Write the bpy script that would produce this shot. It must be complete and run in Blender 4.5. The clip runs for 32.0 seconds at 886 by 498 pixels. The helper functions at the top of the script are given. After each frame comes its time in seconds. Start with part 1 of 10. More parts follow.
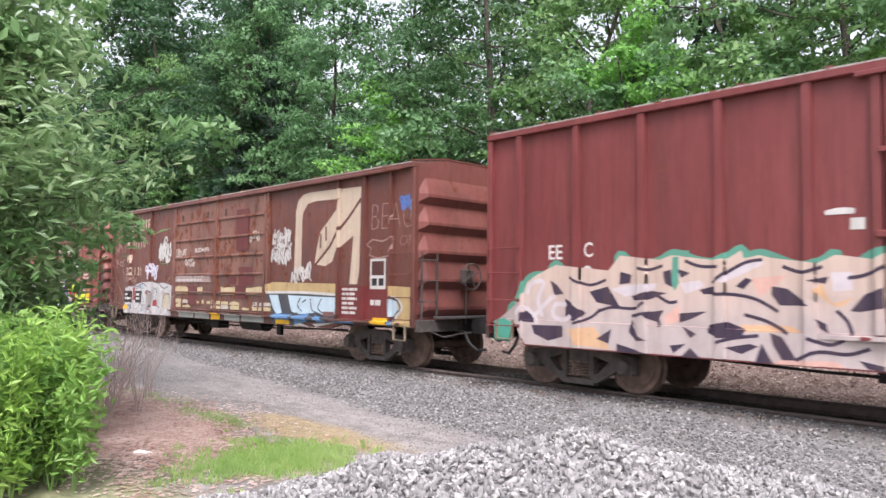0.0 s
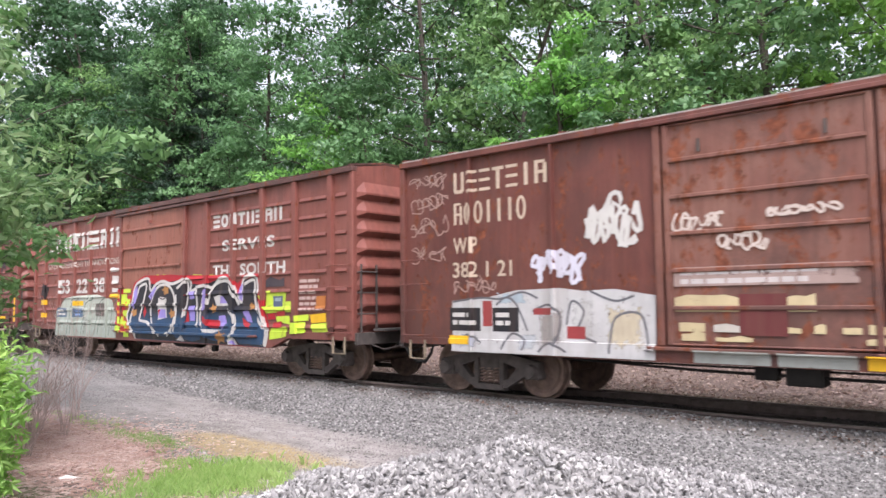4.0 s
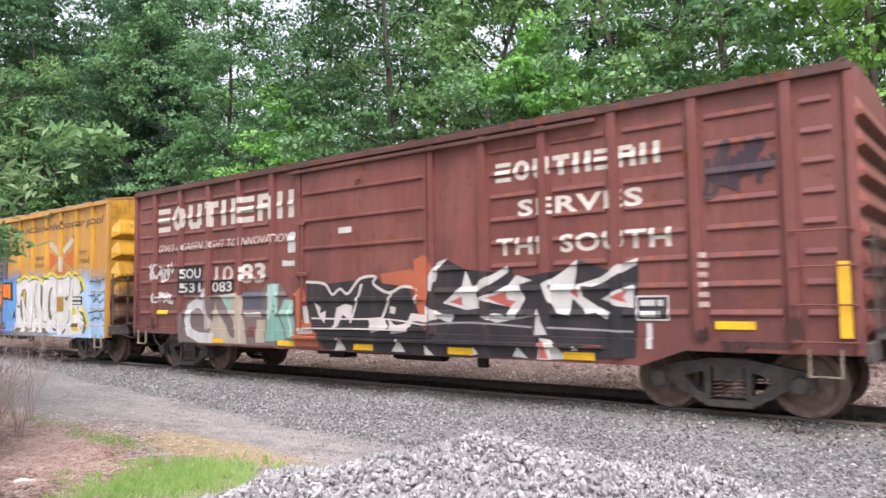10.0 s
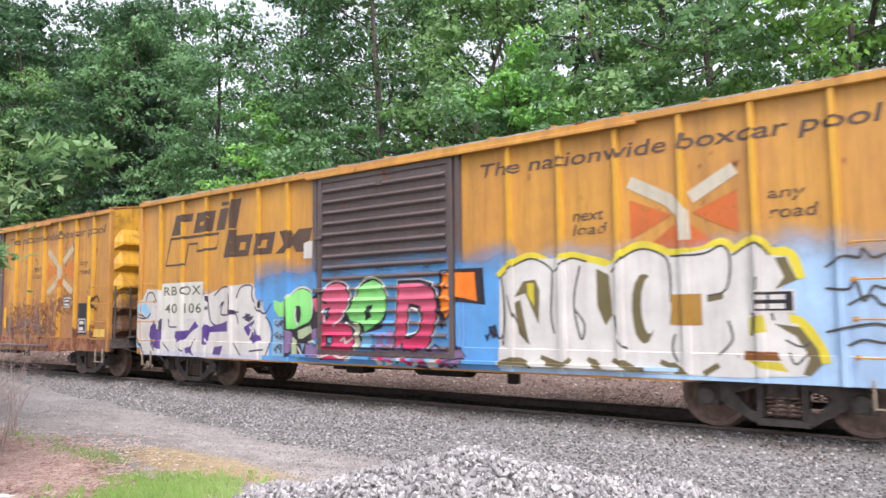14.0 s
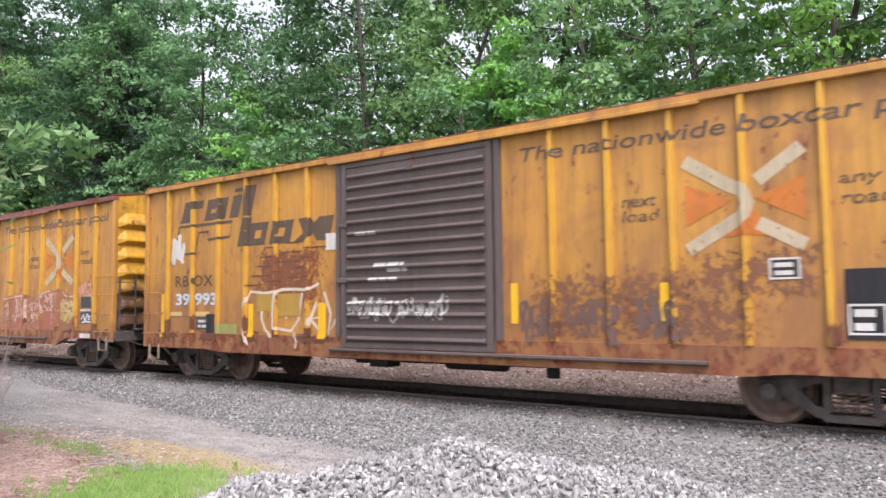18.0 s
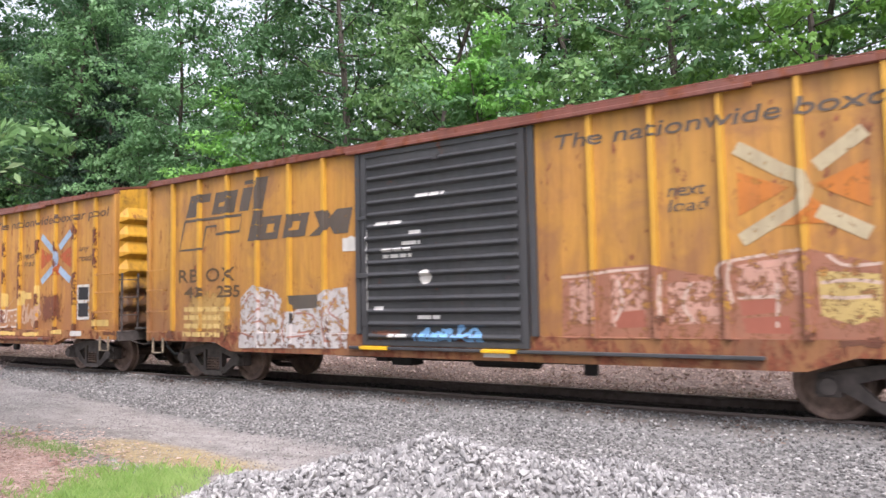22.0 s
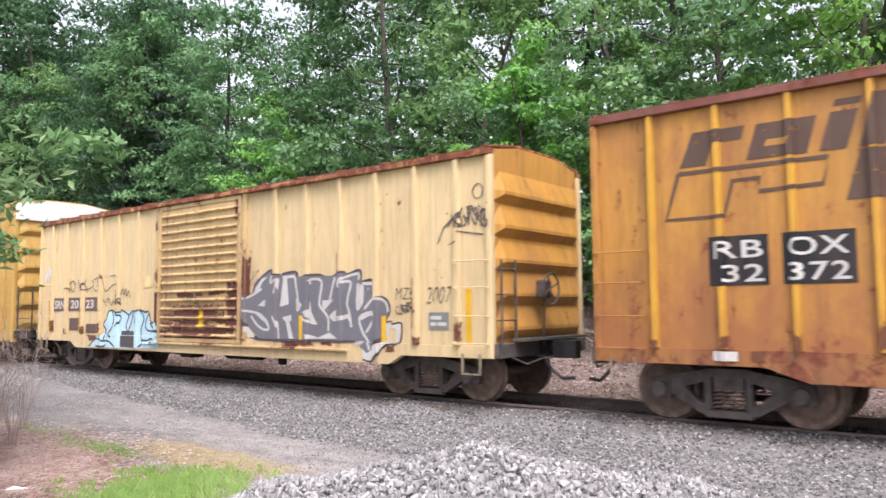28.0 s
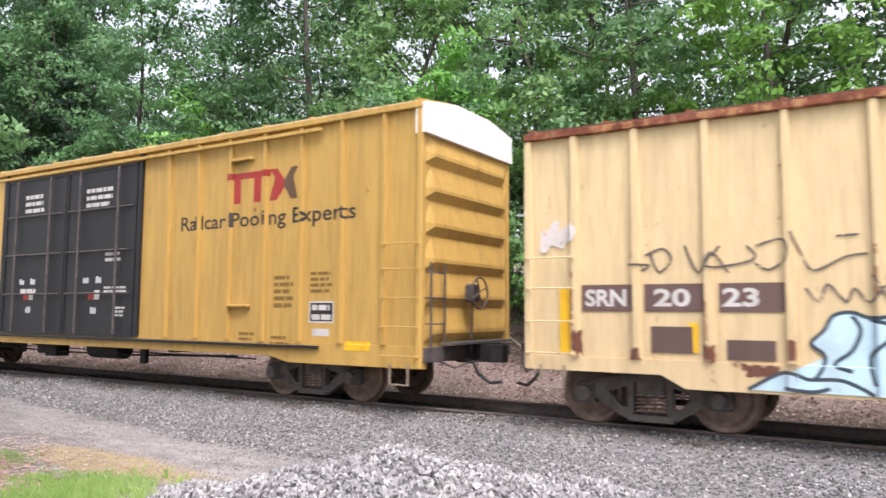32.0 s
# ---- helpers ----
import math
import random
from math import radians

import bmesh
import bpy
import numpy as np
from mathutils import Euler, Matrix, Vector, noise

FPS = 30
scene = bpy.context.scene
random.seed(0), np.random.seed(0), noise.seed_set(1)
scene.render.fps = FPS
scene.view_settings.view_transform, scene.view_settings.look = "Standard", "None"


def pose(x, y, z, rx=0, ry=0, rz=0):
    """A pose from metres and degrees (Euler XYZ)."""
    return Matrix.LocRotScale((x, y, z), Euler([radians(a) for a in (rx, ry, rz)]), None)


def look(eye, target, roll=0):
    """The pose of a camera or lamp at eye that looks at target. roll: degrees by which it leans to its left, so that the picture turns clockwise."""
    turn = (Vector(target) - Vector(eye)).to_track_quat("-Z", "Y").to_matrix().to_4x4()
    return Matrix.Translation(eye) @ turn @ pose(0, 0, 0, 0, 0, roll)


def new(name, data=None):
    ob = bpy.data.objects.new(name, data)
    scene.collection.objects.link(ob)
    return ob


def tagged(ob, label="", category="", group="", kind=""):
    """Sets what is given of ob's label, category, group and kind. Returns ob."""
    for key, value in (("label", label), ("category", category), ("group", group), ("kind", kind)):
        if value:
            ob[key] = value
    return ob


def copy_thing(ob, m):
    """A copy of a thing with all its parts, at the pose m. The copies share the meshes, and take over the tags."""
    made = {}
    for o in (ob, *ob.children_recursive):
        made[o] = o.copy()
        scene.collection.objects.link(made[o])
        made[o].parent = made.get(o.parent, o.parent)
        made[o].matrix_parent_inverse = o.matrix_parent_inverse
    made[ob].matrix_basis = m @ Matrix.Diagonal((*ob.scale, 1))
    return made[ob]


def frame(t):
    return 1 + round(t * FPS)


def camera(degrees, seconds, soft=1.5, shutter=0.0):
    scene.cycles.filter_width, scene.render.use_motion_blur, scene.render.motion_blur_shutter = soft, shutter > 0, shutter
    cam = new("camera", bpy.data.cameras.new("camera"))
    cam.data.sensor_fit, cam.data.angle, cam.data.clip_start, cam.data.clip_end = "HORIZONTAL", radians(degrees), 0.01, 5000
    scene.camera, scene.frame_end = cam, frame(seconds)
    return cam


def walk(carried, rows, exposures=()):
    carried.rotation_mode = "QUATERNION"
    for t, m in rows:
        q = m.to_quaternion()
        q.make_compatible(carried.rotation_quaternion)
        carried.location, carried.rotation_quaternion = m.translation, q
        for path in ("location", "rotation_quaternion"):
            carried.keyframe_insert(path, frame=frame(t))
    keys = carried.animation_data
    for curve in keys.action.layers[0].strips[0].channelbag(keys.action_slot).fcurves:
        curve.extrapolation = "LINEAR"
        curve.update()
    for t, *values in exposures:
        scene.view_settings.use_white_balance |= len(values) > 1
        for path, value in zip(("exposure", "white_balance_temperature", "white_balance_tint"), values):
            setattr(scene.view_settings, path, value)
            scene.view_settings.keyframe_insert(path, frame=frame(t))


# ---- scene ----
cam = camera(62.0, 32.0, soft=1.5, shutter=0.35)
EYE = (0.0, 0.0, 1.547)
# seconds, yaw, pitch and roll of the carried camera
TURN = [
    (0, 45.91, 3.30, -0.64), (0.5, 45.52, 3.67, -1.14), (1, 44.77, 4.13, -1.45), (1.5, 43.67, 4.33, -0.66), (2, 43.50, 4.32, 0.73),
    (2.5, 42.73, 4.31, 0.59), (4.5, 40.54, 4.02, 0.61), (5, 39.72, 3.84, 0.57), (5.5, 39.09, 3.76, 0.62), (6, 38.64, 3.74, 0.40),
    (6.5, 38.38, 3.76, 0.41), (7, 38.15, 3.74, 0.43), (7.5, 38.11, 3.74, 0.49), (8, 38.18, 3.70, 0.44), (8.5, 38.30, 3.70, 1.01),
    (9, 38.42, 3.72, 1.08), (9.5, 38.43, 3.79, 1.06), (10, 38.41, 3.89, 0.78), (10.5, 38.30, 4.04, 0.58), (11, 38.20, 4.22, 0.42),
    (11.5, 37.96, 4.42, 0.39), (12, 37.87, 4.55, 0.66), (12.5, 37.80, 4.63, 0.54), (13, 37.79, 4.76, 0.51), (13.5, 37.65, 4.91, 0.49),
    (15.5, 36.79, 4.84, 1.40), (16, 36.60, 4.69, 1.51), (16.5, 36.46, 4.56, 1.48), (17, 36.34, 4.46, 1.26), (17.5, 36.36, 4.39, 0.71),
    (18, 36.34, 4.29, 0.63), (18.5, 36.20, 4.29, 0.64), (19, 35.86, 4.27, 0.83), (19.5, 35.54, 4.23, 0.82), (20, 35.29, 4.19, 0.93),
    (20.5, 35.15, 4.13, 1.34), (21, 35.08, 4.06, 1.36), (21.5, 35.06, 3.99, 1.35), (22, 35.00, 3.95, 1.13), (22.5, 34.98, 3.97, 1.43),
    (23, 34.89, 4.03, 1.39), (23.5, 34.79, 4.12, 0.82), (24, 35.05, 4.26, 0.97), (24.5, 35.91, 4.36, 1.10), (25, 36.99, 4.47, 0.89),
    (25.5, 37.49, 4.55, 0.93), (26, 37.69, 4.61, 0.61), (26.5, 38.17, 4.63, 0.68), (28.5, 38.00, 4.54, 0.36), (29, 37.37, 4.38, 0.72),
    (29.5, 36.96, 4.20, 1.16), (30, 35.38, 3.92, 1.23), (30.5, 33.40, 3.84, 1.41), (31, 32.25, 4.16, 0.62), (31.5, 31.94, 4.25, 0.13),
    (32, 31.77, 4.82, -0.34),
]
walk(cam, [(t, pose(*EYE, 90 + p, r, y)) for t, y, p, r in TURN], exposures=[(0, 1.09, 6150, 19), (32, 1.09, 6150, 19)])

# metres that the train has rolled since the start, by seconds
ROLLED = [
    (0, -0.000), (0.5, 2.136), (1, 4.296), (1.5, 6.469), (2, 8.617), (2.5, 10.715), (4.5, 18.915), (5, 20.980),
    (5.5, 23.106), (6, 25.266), (6.5, 27.445), (7, 29.653), (7.5, 31.864), (8, 34.073), (8.5, 36.298), (9, 38.539),
    (9.5, 40.763), (10, 42.983), (10.5, 45.180), (11, 47.381), (11.5, 49.612), (12, 51.847), (12.5, 54.087), (13, 56.327),
    (13.5, 58.542), (15.5, 67.388), (16, 69.624), (16.5, 71.896), (17, 74.166), (17.5, 76.416), (18, 78.649), (18.5, 80.862),
    (19, 83.077), (19.5, 85.284), (20, 87.484), (20.5, 89.705), (21, 91.955), (21.5, 94.230), (22, 96.491), (22.5, 98.722),
    (23, 100.917), (23.5, 103.112), (24, 105.333), (24.5, 107.578), (25, 109.817), (25.5, 112.049), (26, 114.272), (26.5, 116.483),
    (28.5, 125.264), (29, 127.452), (29.5, 129.647), (30, 131.848), (30.5, 134.047), (31, 136.237), (31.5, 138.415), (32, 140.588),
]

# ---- light: an overcast summer sky ----
world = bpy.data.worlds.new("overcast_sky")
scene.world = world
world.use_nodes = True
wn, wl = world.node_tree.nodes, world.node_tree.links
sky = wn.new("ShaderNodeTexSky")
sky.sky_type, sky.sun_disc = "NISHITA", False
sky.sun_elevation, sky.sun_rotation = radians(60), radians(131)
sky.air_density, sky.dust_density = 1.5, 4.0
pale = wn.new("ShaderNodeHueSaturation")
pale.inputs["Saturation"].default_value = 0.25
wl.new(sky.outputs[0], pale.inputs["Color"])
wl.new(pale.outputs[0], wn["Background"].inputs["Color"])
wn["Background"].inputs["Strength"].default_value = 0.15
sun = new("sun", bpy.data.lights.new("sun", "SUN"))
sun.data.energy, sun.data.angle, sun.data.color = 1.75, radians(25), (1.0, 0.96, 0.9)
sun.matrix_basis = look((0, 0, 30), (-14, 12, 0))


# ---- materials ----
class Nodes:
    """A small builder of node materials."""

    def __init__(self, name):
        self.m = bpy.data.materials.new(name)
        self.m.use_nodes = True
        self.n, self.l = self.m.node_tree.nodes, self.m.node_tree.links
        self.b = self.n["Principled BSDF"]
        self.co = self.n.new("ShaderNodeTexCoord").outputs["Object"]

    def scaled(self, s):
        v = self.n.new("ShaderNodeMapping")
        v.inputs["Scale"].default_value = s if hasattr(s, "__len__") else (s, s, s)
        self.l.new(self.co, v.inputs["Vector"])
        return v.outputs[0]

    def noise(self, s, detail=4.0, rough=0.6, distort=0.0):
        t = self.n.new("ShaderNodeTexNoise")
        t.inputs["Scale"].default_value = 1.0
        t.inputs["Detail"].default_value, t.inputs["Roughness"].default_value = detail, rough
        t.inputs["Distortion"].default_value = distort
        self.l.new(self.scaled(s), t.inputs["Vector"])
        return t.outputs["Fac"]

    def voronoi(self, s, out="Color", feature="F1"):
        t = self.n.new("ShaderNodeTexVoronoi")
        t.feature = feature
        t.inputs["Scale"].default_value = 1.0
        self.l.new(self.scaled(s), t.inputs["Vector"])
        return t.outputs[out]

    def ramp(self, fac, *stops):
        r = self.n.new("ShaderNodeValToRGB")
        e = r.color_ramp.elements
        while len(e) < len(stops):
            e.new(0.5)
        for el, (at, c) in zip(e, stops):
            el.position = at
            el.color = (*c, 1) if hasattr(c, "__len__") else (c, c, c, 1)
        self.l.new(fac, r.inputs[0])
        return r.outputs[0]

    def mix(self, fac, a, b, how="MIX"):
        x = self.n.new("ShaderNodeMix")
        x.data_type, x.blend_type = "RGBA", how
        for v, s in ((fac, x.inputs["Factor"]), (a, x.inputs["A"]), (b, x.inputs["B"])):
            if hasattr(v, "links"):
                self.l.new(v, s)
            else:
                s.default_value = (*v, 1) if hasattr(v, "__len__") else v
        return x.outputs["Result"]

    def math(self, how, a, b=0.0):
        x = self.n.new("ShaderNodeMath")
        x.operation = how
        for v, s in ((a, x.inputs[0]), (b, x.inputs[1])):
            if hasattr(v, "links"):
                self.l.new(v, s)
            else:
                s.default_value = v
        return x.outputs[0]

    def axis(self, n):
        s = self.n.new("ShaderNodeSeparateXYZ")
        self.l.new(self.co, s.inputs[0])
        return s.outputs[n]

    def band(self, v, low, high):
        """0 below low, 1 above high, smooth between."""
        r = self.n.new("ShaderNodeMapRange")
        r.interpolation_type = "SMOOTHSTEP"
        self.l.new(v, r.inputs["Value"])
        r.inputs["From Min"].default_value, r.inputs["From Max"].default_value = low, high
        return r.outputs[0]

    def random(self, island=True):
        if island:
            return self.n.new("ShaderNodeNewGeometry").outputs["Random Per Island"]
        return self.n.new("ShaderNodeObjectInfo").outputs["Random"]

    def done(self, color, rough=0.6, bump=None, strength=0.3, distance=0.02, metal=0.0, spec=0.5):
        for v, key in ((color, "Base Color"), (rough, "Roughness"), (metal, "Metallic"), (spec, "Specular IOR Level")):
            if hasattr(v, "links"):
                self.l.new(v, self.b.inputs[key])
            else:
                self.b.inputs[key].default_value = (*v, 1) if hasattr(v, "__len__") else v
        if bump is not None:
            k = self.n.new("ShaderNodeBump")
            k.inputs["Strength"].default_value, k.inputs["Distance"].default_value = strength, distance
            self.l.new(bump, k.inputs["Height"])
            self.l.new(k.outputs[0], self.b.inputs["Normal"])
        return self.m


def plain(name, color, rough=0.6, metal=0.0, vary=0.25, scale=6.0, spec=0.5):
    """A simple surface with grain and blotches of its own colour."""
    k = Nodes(name)
    dark = tuple(c * (1 - vary) for c in color)
    light = tuple(min(1, c * (1 + vary * 0.6)) for c in color)
    n = k.noise(scale, 6, 0.65)
    col = k.ramp(n, (0.3, dark), (0.7, light))
    fine = k.noise(scale * 14, 3)
    return k.done(col, rough, fine, 0.15, 0.005, metal, spec)


def car_paint(name, color, faded, rust=0.35, dirt=(0.05, 0.035, 0.03), rust_color=(0.16, 0.05, 0.025), grime=0.5, stain=0.0, stain_color=(0.2, 0.1, 0.06), low=0.16):
    """Old railcar paint: faded in patches, streaked by rain, rusted through in spots, dusty low down where it splashes.
    The yellow ends carry painted shade there too.
    """
    k = Nodes(name)
    base = k.mix(k.ramp(k.noise((0.8, 0.8, 0.45), 6, 0.65), (0.35, 0.0), (0.68, 1.0)), color, faded)
    streak = k.noise((3.2, 3.2, 0.22), 6, 0.65, 0.3)
    base = k.mix(k.math("MULTIPLY", k.ramp(streak, (0.45, 0.0), (0.75, 1.0)), grime * 0.7), base, dirt)
    base = k.mix(0.55, base, k.ramp(k.noise((10.0, 10.0, 0.9), 7, 0.75, 0.2), (0.32, (0.62, 0.6, 0.58)), (0.55, (1, 1, 1)), (0.75, (1.12, 1.12, 1.12))), "MULTIPLY")
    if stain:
        # brown water stains, broken into clouds, thickest along the lower seams; on the yellow ends also painted shade
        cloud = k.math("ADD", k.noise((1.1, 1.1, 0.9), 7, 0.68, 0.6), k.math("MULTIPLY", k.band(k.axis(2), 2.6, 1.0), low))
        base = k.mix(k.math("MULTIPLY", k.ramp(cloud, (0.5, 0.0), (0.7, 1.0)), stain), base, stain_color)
    spots = k.noise((4.2, 4.2, 2.4), 8, 0.74, 0.4)
    bare = 0.62 - rust * 0.22
    mask = k.ramp(k.math("ADD", k.math("MULTIPLY", spots, 0.75), k.math("MULTIPLY", streak, 0.25)), (bare, 0.0), (bare + 0.05, 1.0))
    rusty = k.ramp(k.noise(9.0, 5), (0.3, tuple(c * 0.5 for c in rust_color)), (0.7, tuple(min(1, c * 1.5) for c in rust_color)))
    base = k.mix(mask, base, rusty)
    speck = k.ramp(k.noise(38.0, 3, 0.7), (0.66, 0.0), (0.74, 1.0))
    base = k.mix(k.math("MULTIPLY", speck, 0.55 * min(1, rust * 2)), base, rusty)
    rough = k.ramp(mask, (0.0, 0.48), (1.0, 0.85))
    return k.done(base, rough, k.noise(2.3, 5), 0.25, 0.03, 0.0, 0.35)


M = {}
M["black_iron"] = plain("black_iron", (0.02, 0.018, 0.017), 0.7, 0.2, 0.5, 5)
M["grimy_steel"] = plain("grimy_steel", (0.088, 0.073, 0.066), 0.8, 0.1, 0.5, 6)
M["wheel_steel"] = plain("wheel_steel", (0.19, 0.128, 0.1), 0.55, 0.2, 0.45, 8)
M["tread_steel"] = plain("tread_steel", (0.32, 0.3, 0.28), 0.3, 0.9, 0.3, 10)
M["rail_head"] = plain("rail_head", (0.2, 0.17, 0.15), 0.4, 0.7, 0.3, 10)
M["rail_web"] = plain("rail_web", (0.12, 0.092, 0.08), 0.85, 0.0, 0.4, 8)
M["step_steel"] = plain("step_steel", (0.3, 0.24, 0.17), 0.6, 0.2, 0.5, 9)
M["tie_wood"] = plain("tie_wood", (0.06, 0.045, 0.036), 0.9, 0, 0.5, 5)
M["bark"] = plain("bark", (0.085, 0.07, 0.058), 0.95, 0, 0.5, 7)
M["dead_wood"] = plain("dead_wood", (0.42, 0.36, 0.3), 0.9, 0, 0.3, 8)
M["twig"] = plain("twig", (0.36, 0.28, 0.25), 0.9, 0, 0.3, 8)
M["yellow"] = plain("safety_yellow", (0.75, 0.42, 0.02), 0.5, 0, 0.15, 4)
M["white"] = plain("white_paint", (0.72, 0.7, 0.66), 0.6, 0, 0.15, 5)


def leaf_material(name, stops, shine=0.45):
    k = Nodes(name)
    col = k.ramp(k.random(), *stops)
    col = k.mix(0.5, col, k.ramp(k.noise(0.7, 3), (0.35, stops[0][1]), (0.65, stops[-1][1])))
    col = k.mix(0.6, col, k.ramp(k.random(False), (0.0, (0.62, 0.7, 0.72)), (0.5, (1, 1, 1)), (1.0, (1.35, 1.2, 0.85))), "MULTIPLY")
    k.done(col, shine, None, spec=0.4)
    thin = k.n.new("ShaderNodeBsdfTranslucent")
    k.l.new(col, thin.inputs["Color"])
    add = k.n.new("ShaderNodeMixShader")
    add.inputs[0].default_value = 0.45
    k.l.new(k.b.outputs[0], add.inputs[1])
    k.l.new(thin.outputs[0], add.inputs[2])
    k.l.new(add.outputs[0], k.n["Material Output"].inputs["Surface"])
    return k.m


M["leaf"] = leaf_material("broad_leaves", ((0.0, (0.07, 0.16, 0.06)), (0.5, (0.14, 0.29, 0.11)), (1.0, (0.25, 0.43, 0.19))))
# the broad leaves again at about half tone, shade put into the colour
M["leaf_dark"] = leaf_material("shade_toned_leaves", ((0.0, (0.035, 0.085, 0.035)), (0.5, (0.062, 0.14, 0.06)), (1.0, (0.11, 0.22, 0.1))))
M["leaf_bright"] = leaf_material("young_leaves", ((0.0, (0.1, 0.23, 0.055)), (0.5, (0.15, 0.34, 0.08)), (1.0, (0.23, 0.44, 0.13))))
M["leaf_fresh"] = leaf_material("fresh_sapling_leaves", ((0.0, (0.14, 0.34, 0.06)), (0.5, (0.2, 0.46, 0.09)), (1.0, (0.3, 0.56, 0.15))))
M["needles"] = leaf_material("conifer_needles", ((0.0, (0.02, 0.045, 0.03)), (0.5, (0.035, 0.07, 0.045)), (1.0, (0.055, 0.1, 0.06))))
M["leaf_near"] = leaf_material("willow_leaves", ((0.0, (0.07, 0.16, 0.05)), (0.5, (0.18, 0.33, 0.11)), (1.0, (0.44, 0.56, 0.3))), 0.28)
M["leaf_weed"] = leaf_material("weed_leaves", ((0.0, (0.16, 0.33, 0.06)), (0.5, (0.26, 0.48, 0.11)), (1.0, (0.4, 0.58, 0.19))))
M["grass"] = leaf_material("grass_blades", ((0.0, (0.2, 0.36, 0.08)), (0.5, (0.31, 0.5, 0.14)), (1.0, (0.48, 0.6, 0.26))))
M["bank_leaf"] = leaf_material("bank_leaves", ((0.0, (0.2, 0.125, 0.1)), (0.5, (0.5, 0.35, 0.29)), (1.0, (0.8, 0.65, 0.58))), 0.8)
M["dry_leaf"] = leaf_material("dry_leaves", ((0.0, (0.36, 0.19, 0.145)), (0.5, (0.72, 0.45, 0.37)), (1.0, (0.9, 0.72, 0.64))), 0.8)


def stone_material(name, stops, grain=60.0, island=True):
    k = Nodes(name)
    col = k.ramp(k.random(island), *stops)
    col = k.mix(0.5, col, k.ramp(k.noise(grain, 4), (0.3, 0.45), (0.7, 1.0)), "MULTIPLY")
    return k.done(col, 0.85, k.noise(grain, 4), 0.4, 0.004)


GREY = ((0.0, (0.2, 0.19, 0.185)), (0.4, (0.3, 0.287, 0.278)), (0.75, (0.385, 0.37, 0.357)), (1.0, (0.5, 0.48, 0.455)))
M["crushed"] = stone_material("crushed_stone", GREY, 30)
M["crushed_single"] = stone_material("crushed_stone_single", GREY, 30, False)
M["gravel"] = stone_material("gravel_stones", ((0.0, (0.08, 0.076, 0.073)), (0.5, (0.18, 0.172, 0.165)), (0.85, (0.27, 0.26, 0.248)), (1.0, (0.45, 0.435, 0.41))), 40)


def ground_material():
    """Grey ballast gravel by the track, a dirt lane, leaf litter on the bank and in the brush, moss and grass between."""
    k = Nodes("ground_soil")
    x, y = k.axis(0), k.axis(1)
    wob = k.math("MULTIPLY", k.math("SUBTRACT", k.noise(0.6, 5, 0.65), 0.5), 2.6)
    cells = k.voronoi(26.0)
    sep = k.n.new("ShaderNodeSeparateColor")
    k.l.new(cells, sep.inputs[0])
    gravel = k.ramp(sep.outputs[0], (0.0, (0.08, 0.077, 0.074)), (0.6, (0.17, 0.163, 0.155)), (1.0, (0.32, 0.31, 0.295)))
    gravel = k.mix(0.45, gravel, k.ramp(k.noise(0.8, 4), (0.3, (0.11, 0.105, 0.1)), (0.7, (0.27, 0.26, 0.25))))
    dirt = k.ramp(k.noise(3.0, 9, 0.78), (0.25, (0.13, 0.115, 0.105)), (0.5, (0.25, 0.226, 0.21)), (0.75, (0.36, 0.335, 0.31)))
    streaks = k.noise((0.35, 1.6, 1.0), 6, 0.7, 0.8)
    dirt = k.mix(0.75, dirt, k.ramp(streaks, (0.36, (0.55, 0.53, 0.52)), (0.52, (1, 1, 1)), (0.66, (1.2, 1.19, 1.17))), "MULTIPLY")
    gravel = k.mix(0.5, gravel, k.ramp(streaks, (0.38, (0.62, 0.6, 0.59)), (0.55, (1, 1, 1)), (0.68, (1.2, 1.18, 1.16))), "MULTIPLY")
    litter = k.ramp(k.noise(22.0, 6, 0.8), (0.3, (0.2, 0.13, 0.115)), (0.5, (0.44, 0.32, 0.285)), (0.7, (0.68, 0.55, 0.5)))
    straw = k.ramp(k.noise(7.0, 6), (0.3, (0.2, 0.14, 0.06)), (0.7, (0.36, 0.27, 0.12)))
    sod = k.ramp(k.noise(9.0, 6), (0.3, (0.14, 0.16, 0.06)), (0.7, (0.3, 0.29, 0.15)))
    def blob(cx, cy, rx, ry, edge=0.5):
        u = k.math("DIVIDE", k.math("SUBTRACT", x, cx), rx)
        v = k.math("DIVIDE", k.math("SUBTRACT", y, cy), ry)
        d = k.math("ADD", k.math("ADD", k.math("MULTIPLY", u, u), k.math("MULTIPLY", v, v)), k.math("MULTIPLY", wob, 0.8))
        return k.band(d, 1 + edge, 1 - edge)
    # how far a place lies from the dirt lane towards the track
    lane = k.math("ADD", k.math("ADD", y, k.math("MULTIPLY", x, 0.164)), k.math("MULTIPLY", wob, 0.45))
    far = k.math("MULTIPLY", k.band(x, -10.5, -15.0), 0.75)
    col = k.mix(k.math("MAXIMUM", k.band(lane, 5.15, 5.85), far), dirt, gravel)
    # the shade of a rut as a dark band of colour; no groove is modelled
    rut_shade = k.math("MULTIPLY", k.band(lane, 5.5, 5.75), k.band(lane, 6.1, 5.85))
    col = k.mix(k.math("MULTIPLY", rut_shade, 0.55), col, (0.075, 0.07, 0.068))
    col = k.mix(k.math("MULTIPLY", blob(-7.7, 5.35, 1.6, 0.4), 0.8), col, straw)
    col = k.mix(blob(-9.9, 3.9, 1.7, 0.95), col, litter)
    col = k.mix(blob(-14.5, 3.6, 4.5, 1.6), col, litter)
    col = k.mix(k.math("MULTIPLY", blob(-7.2, 4.0, 1.2, 0.6), 0.9), col, sod)
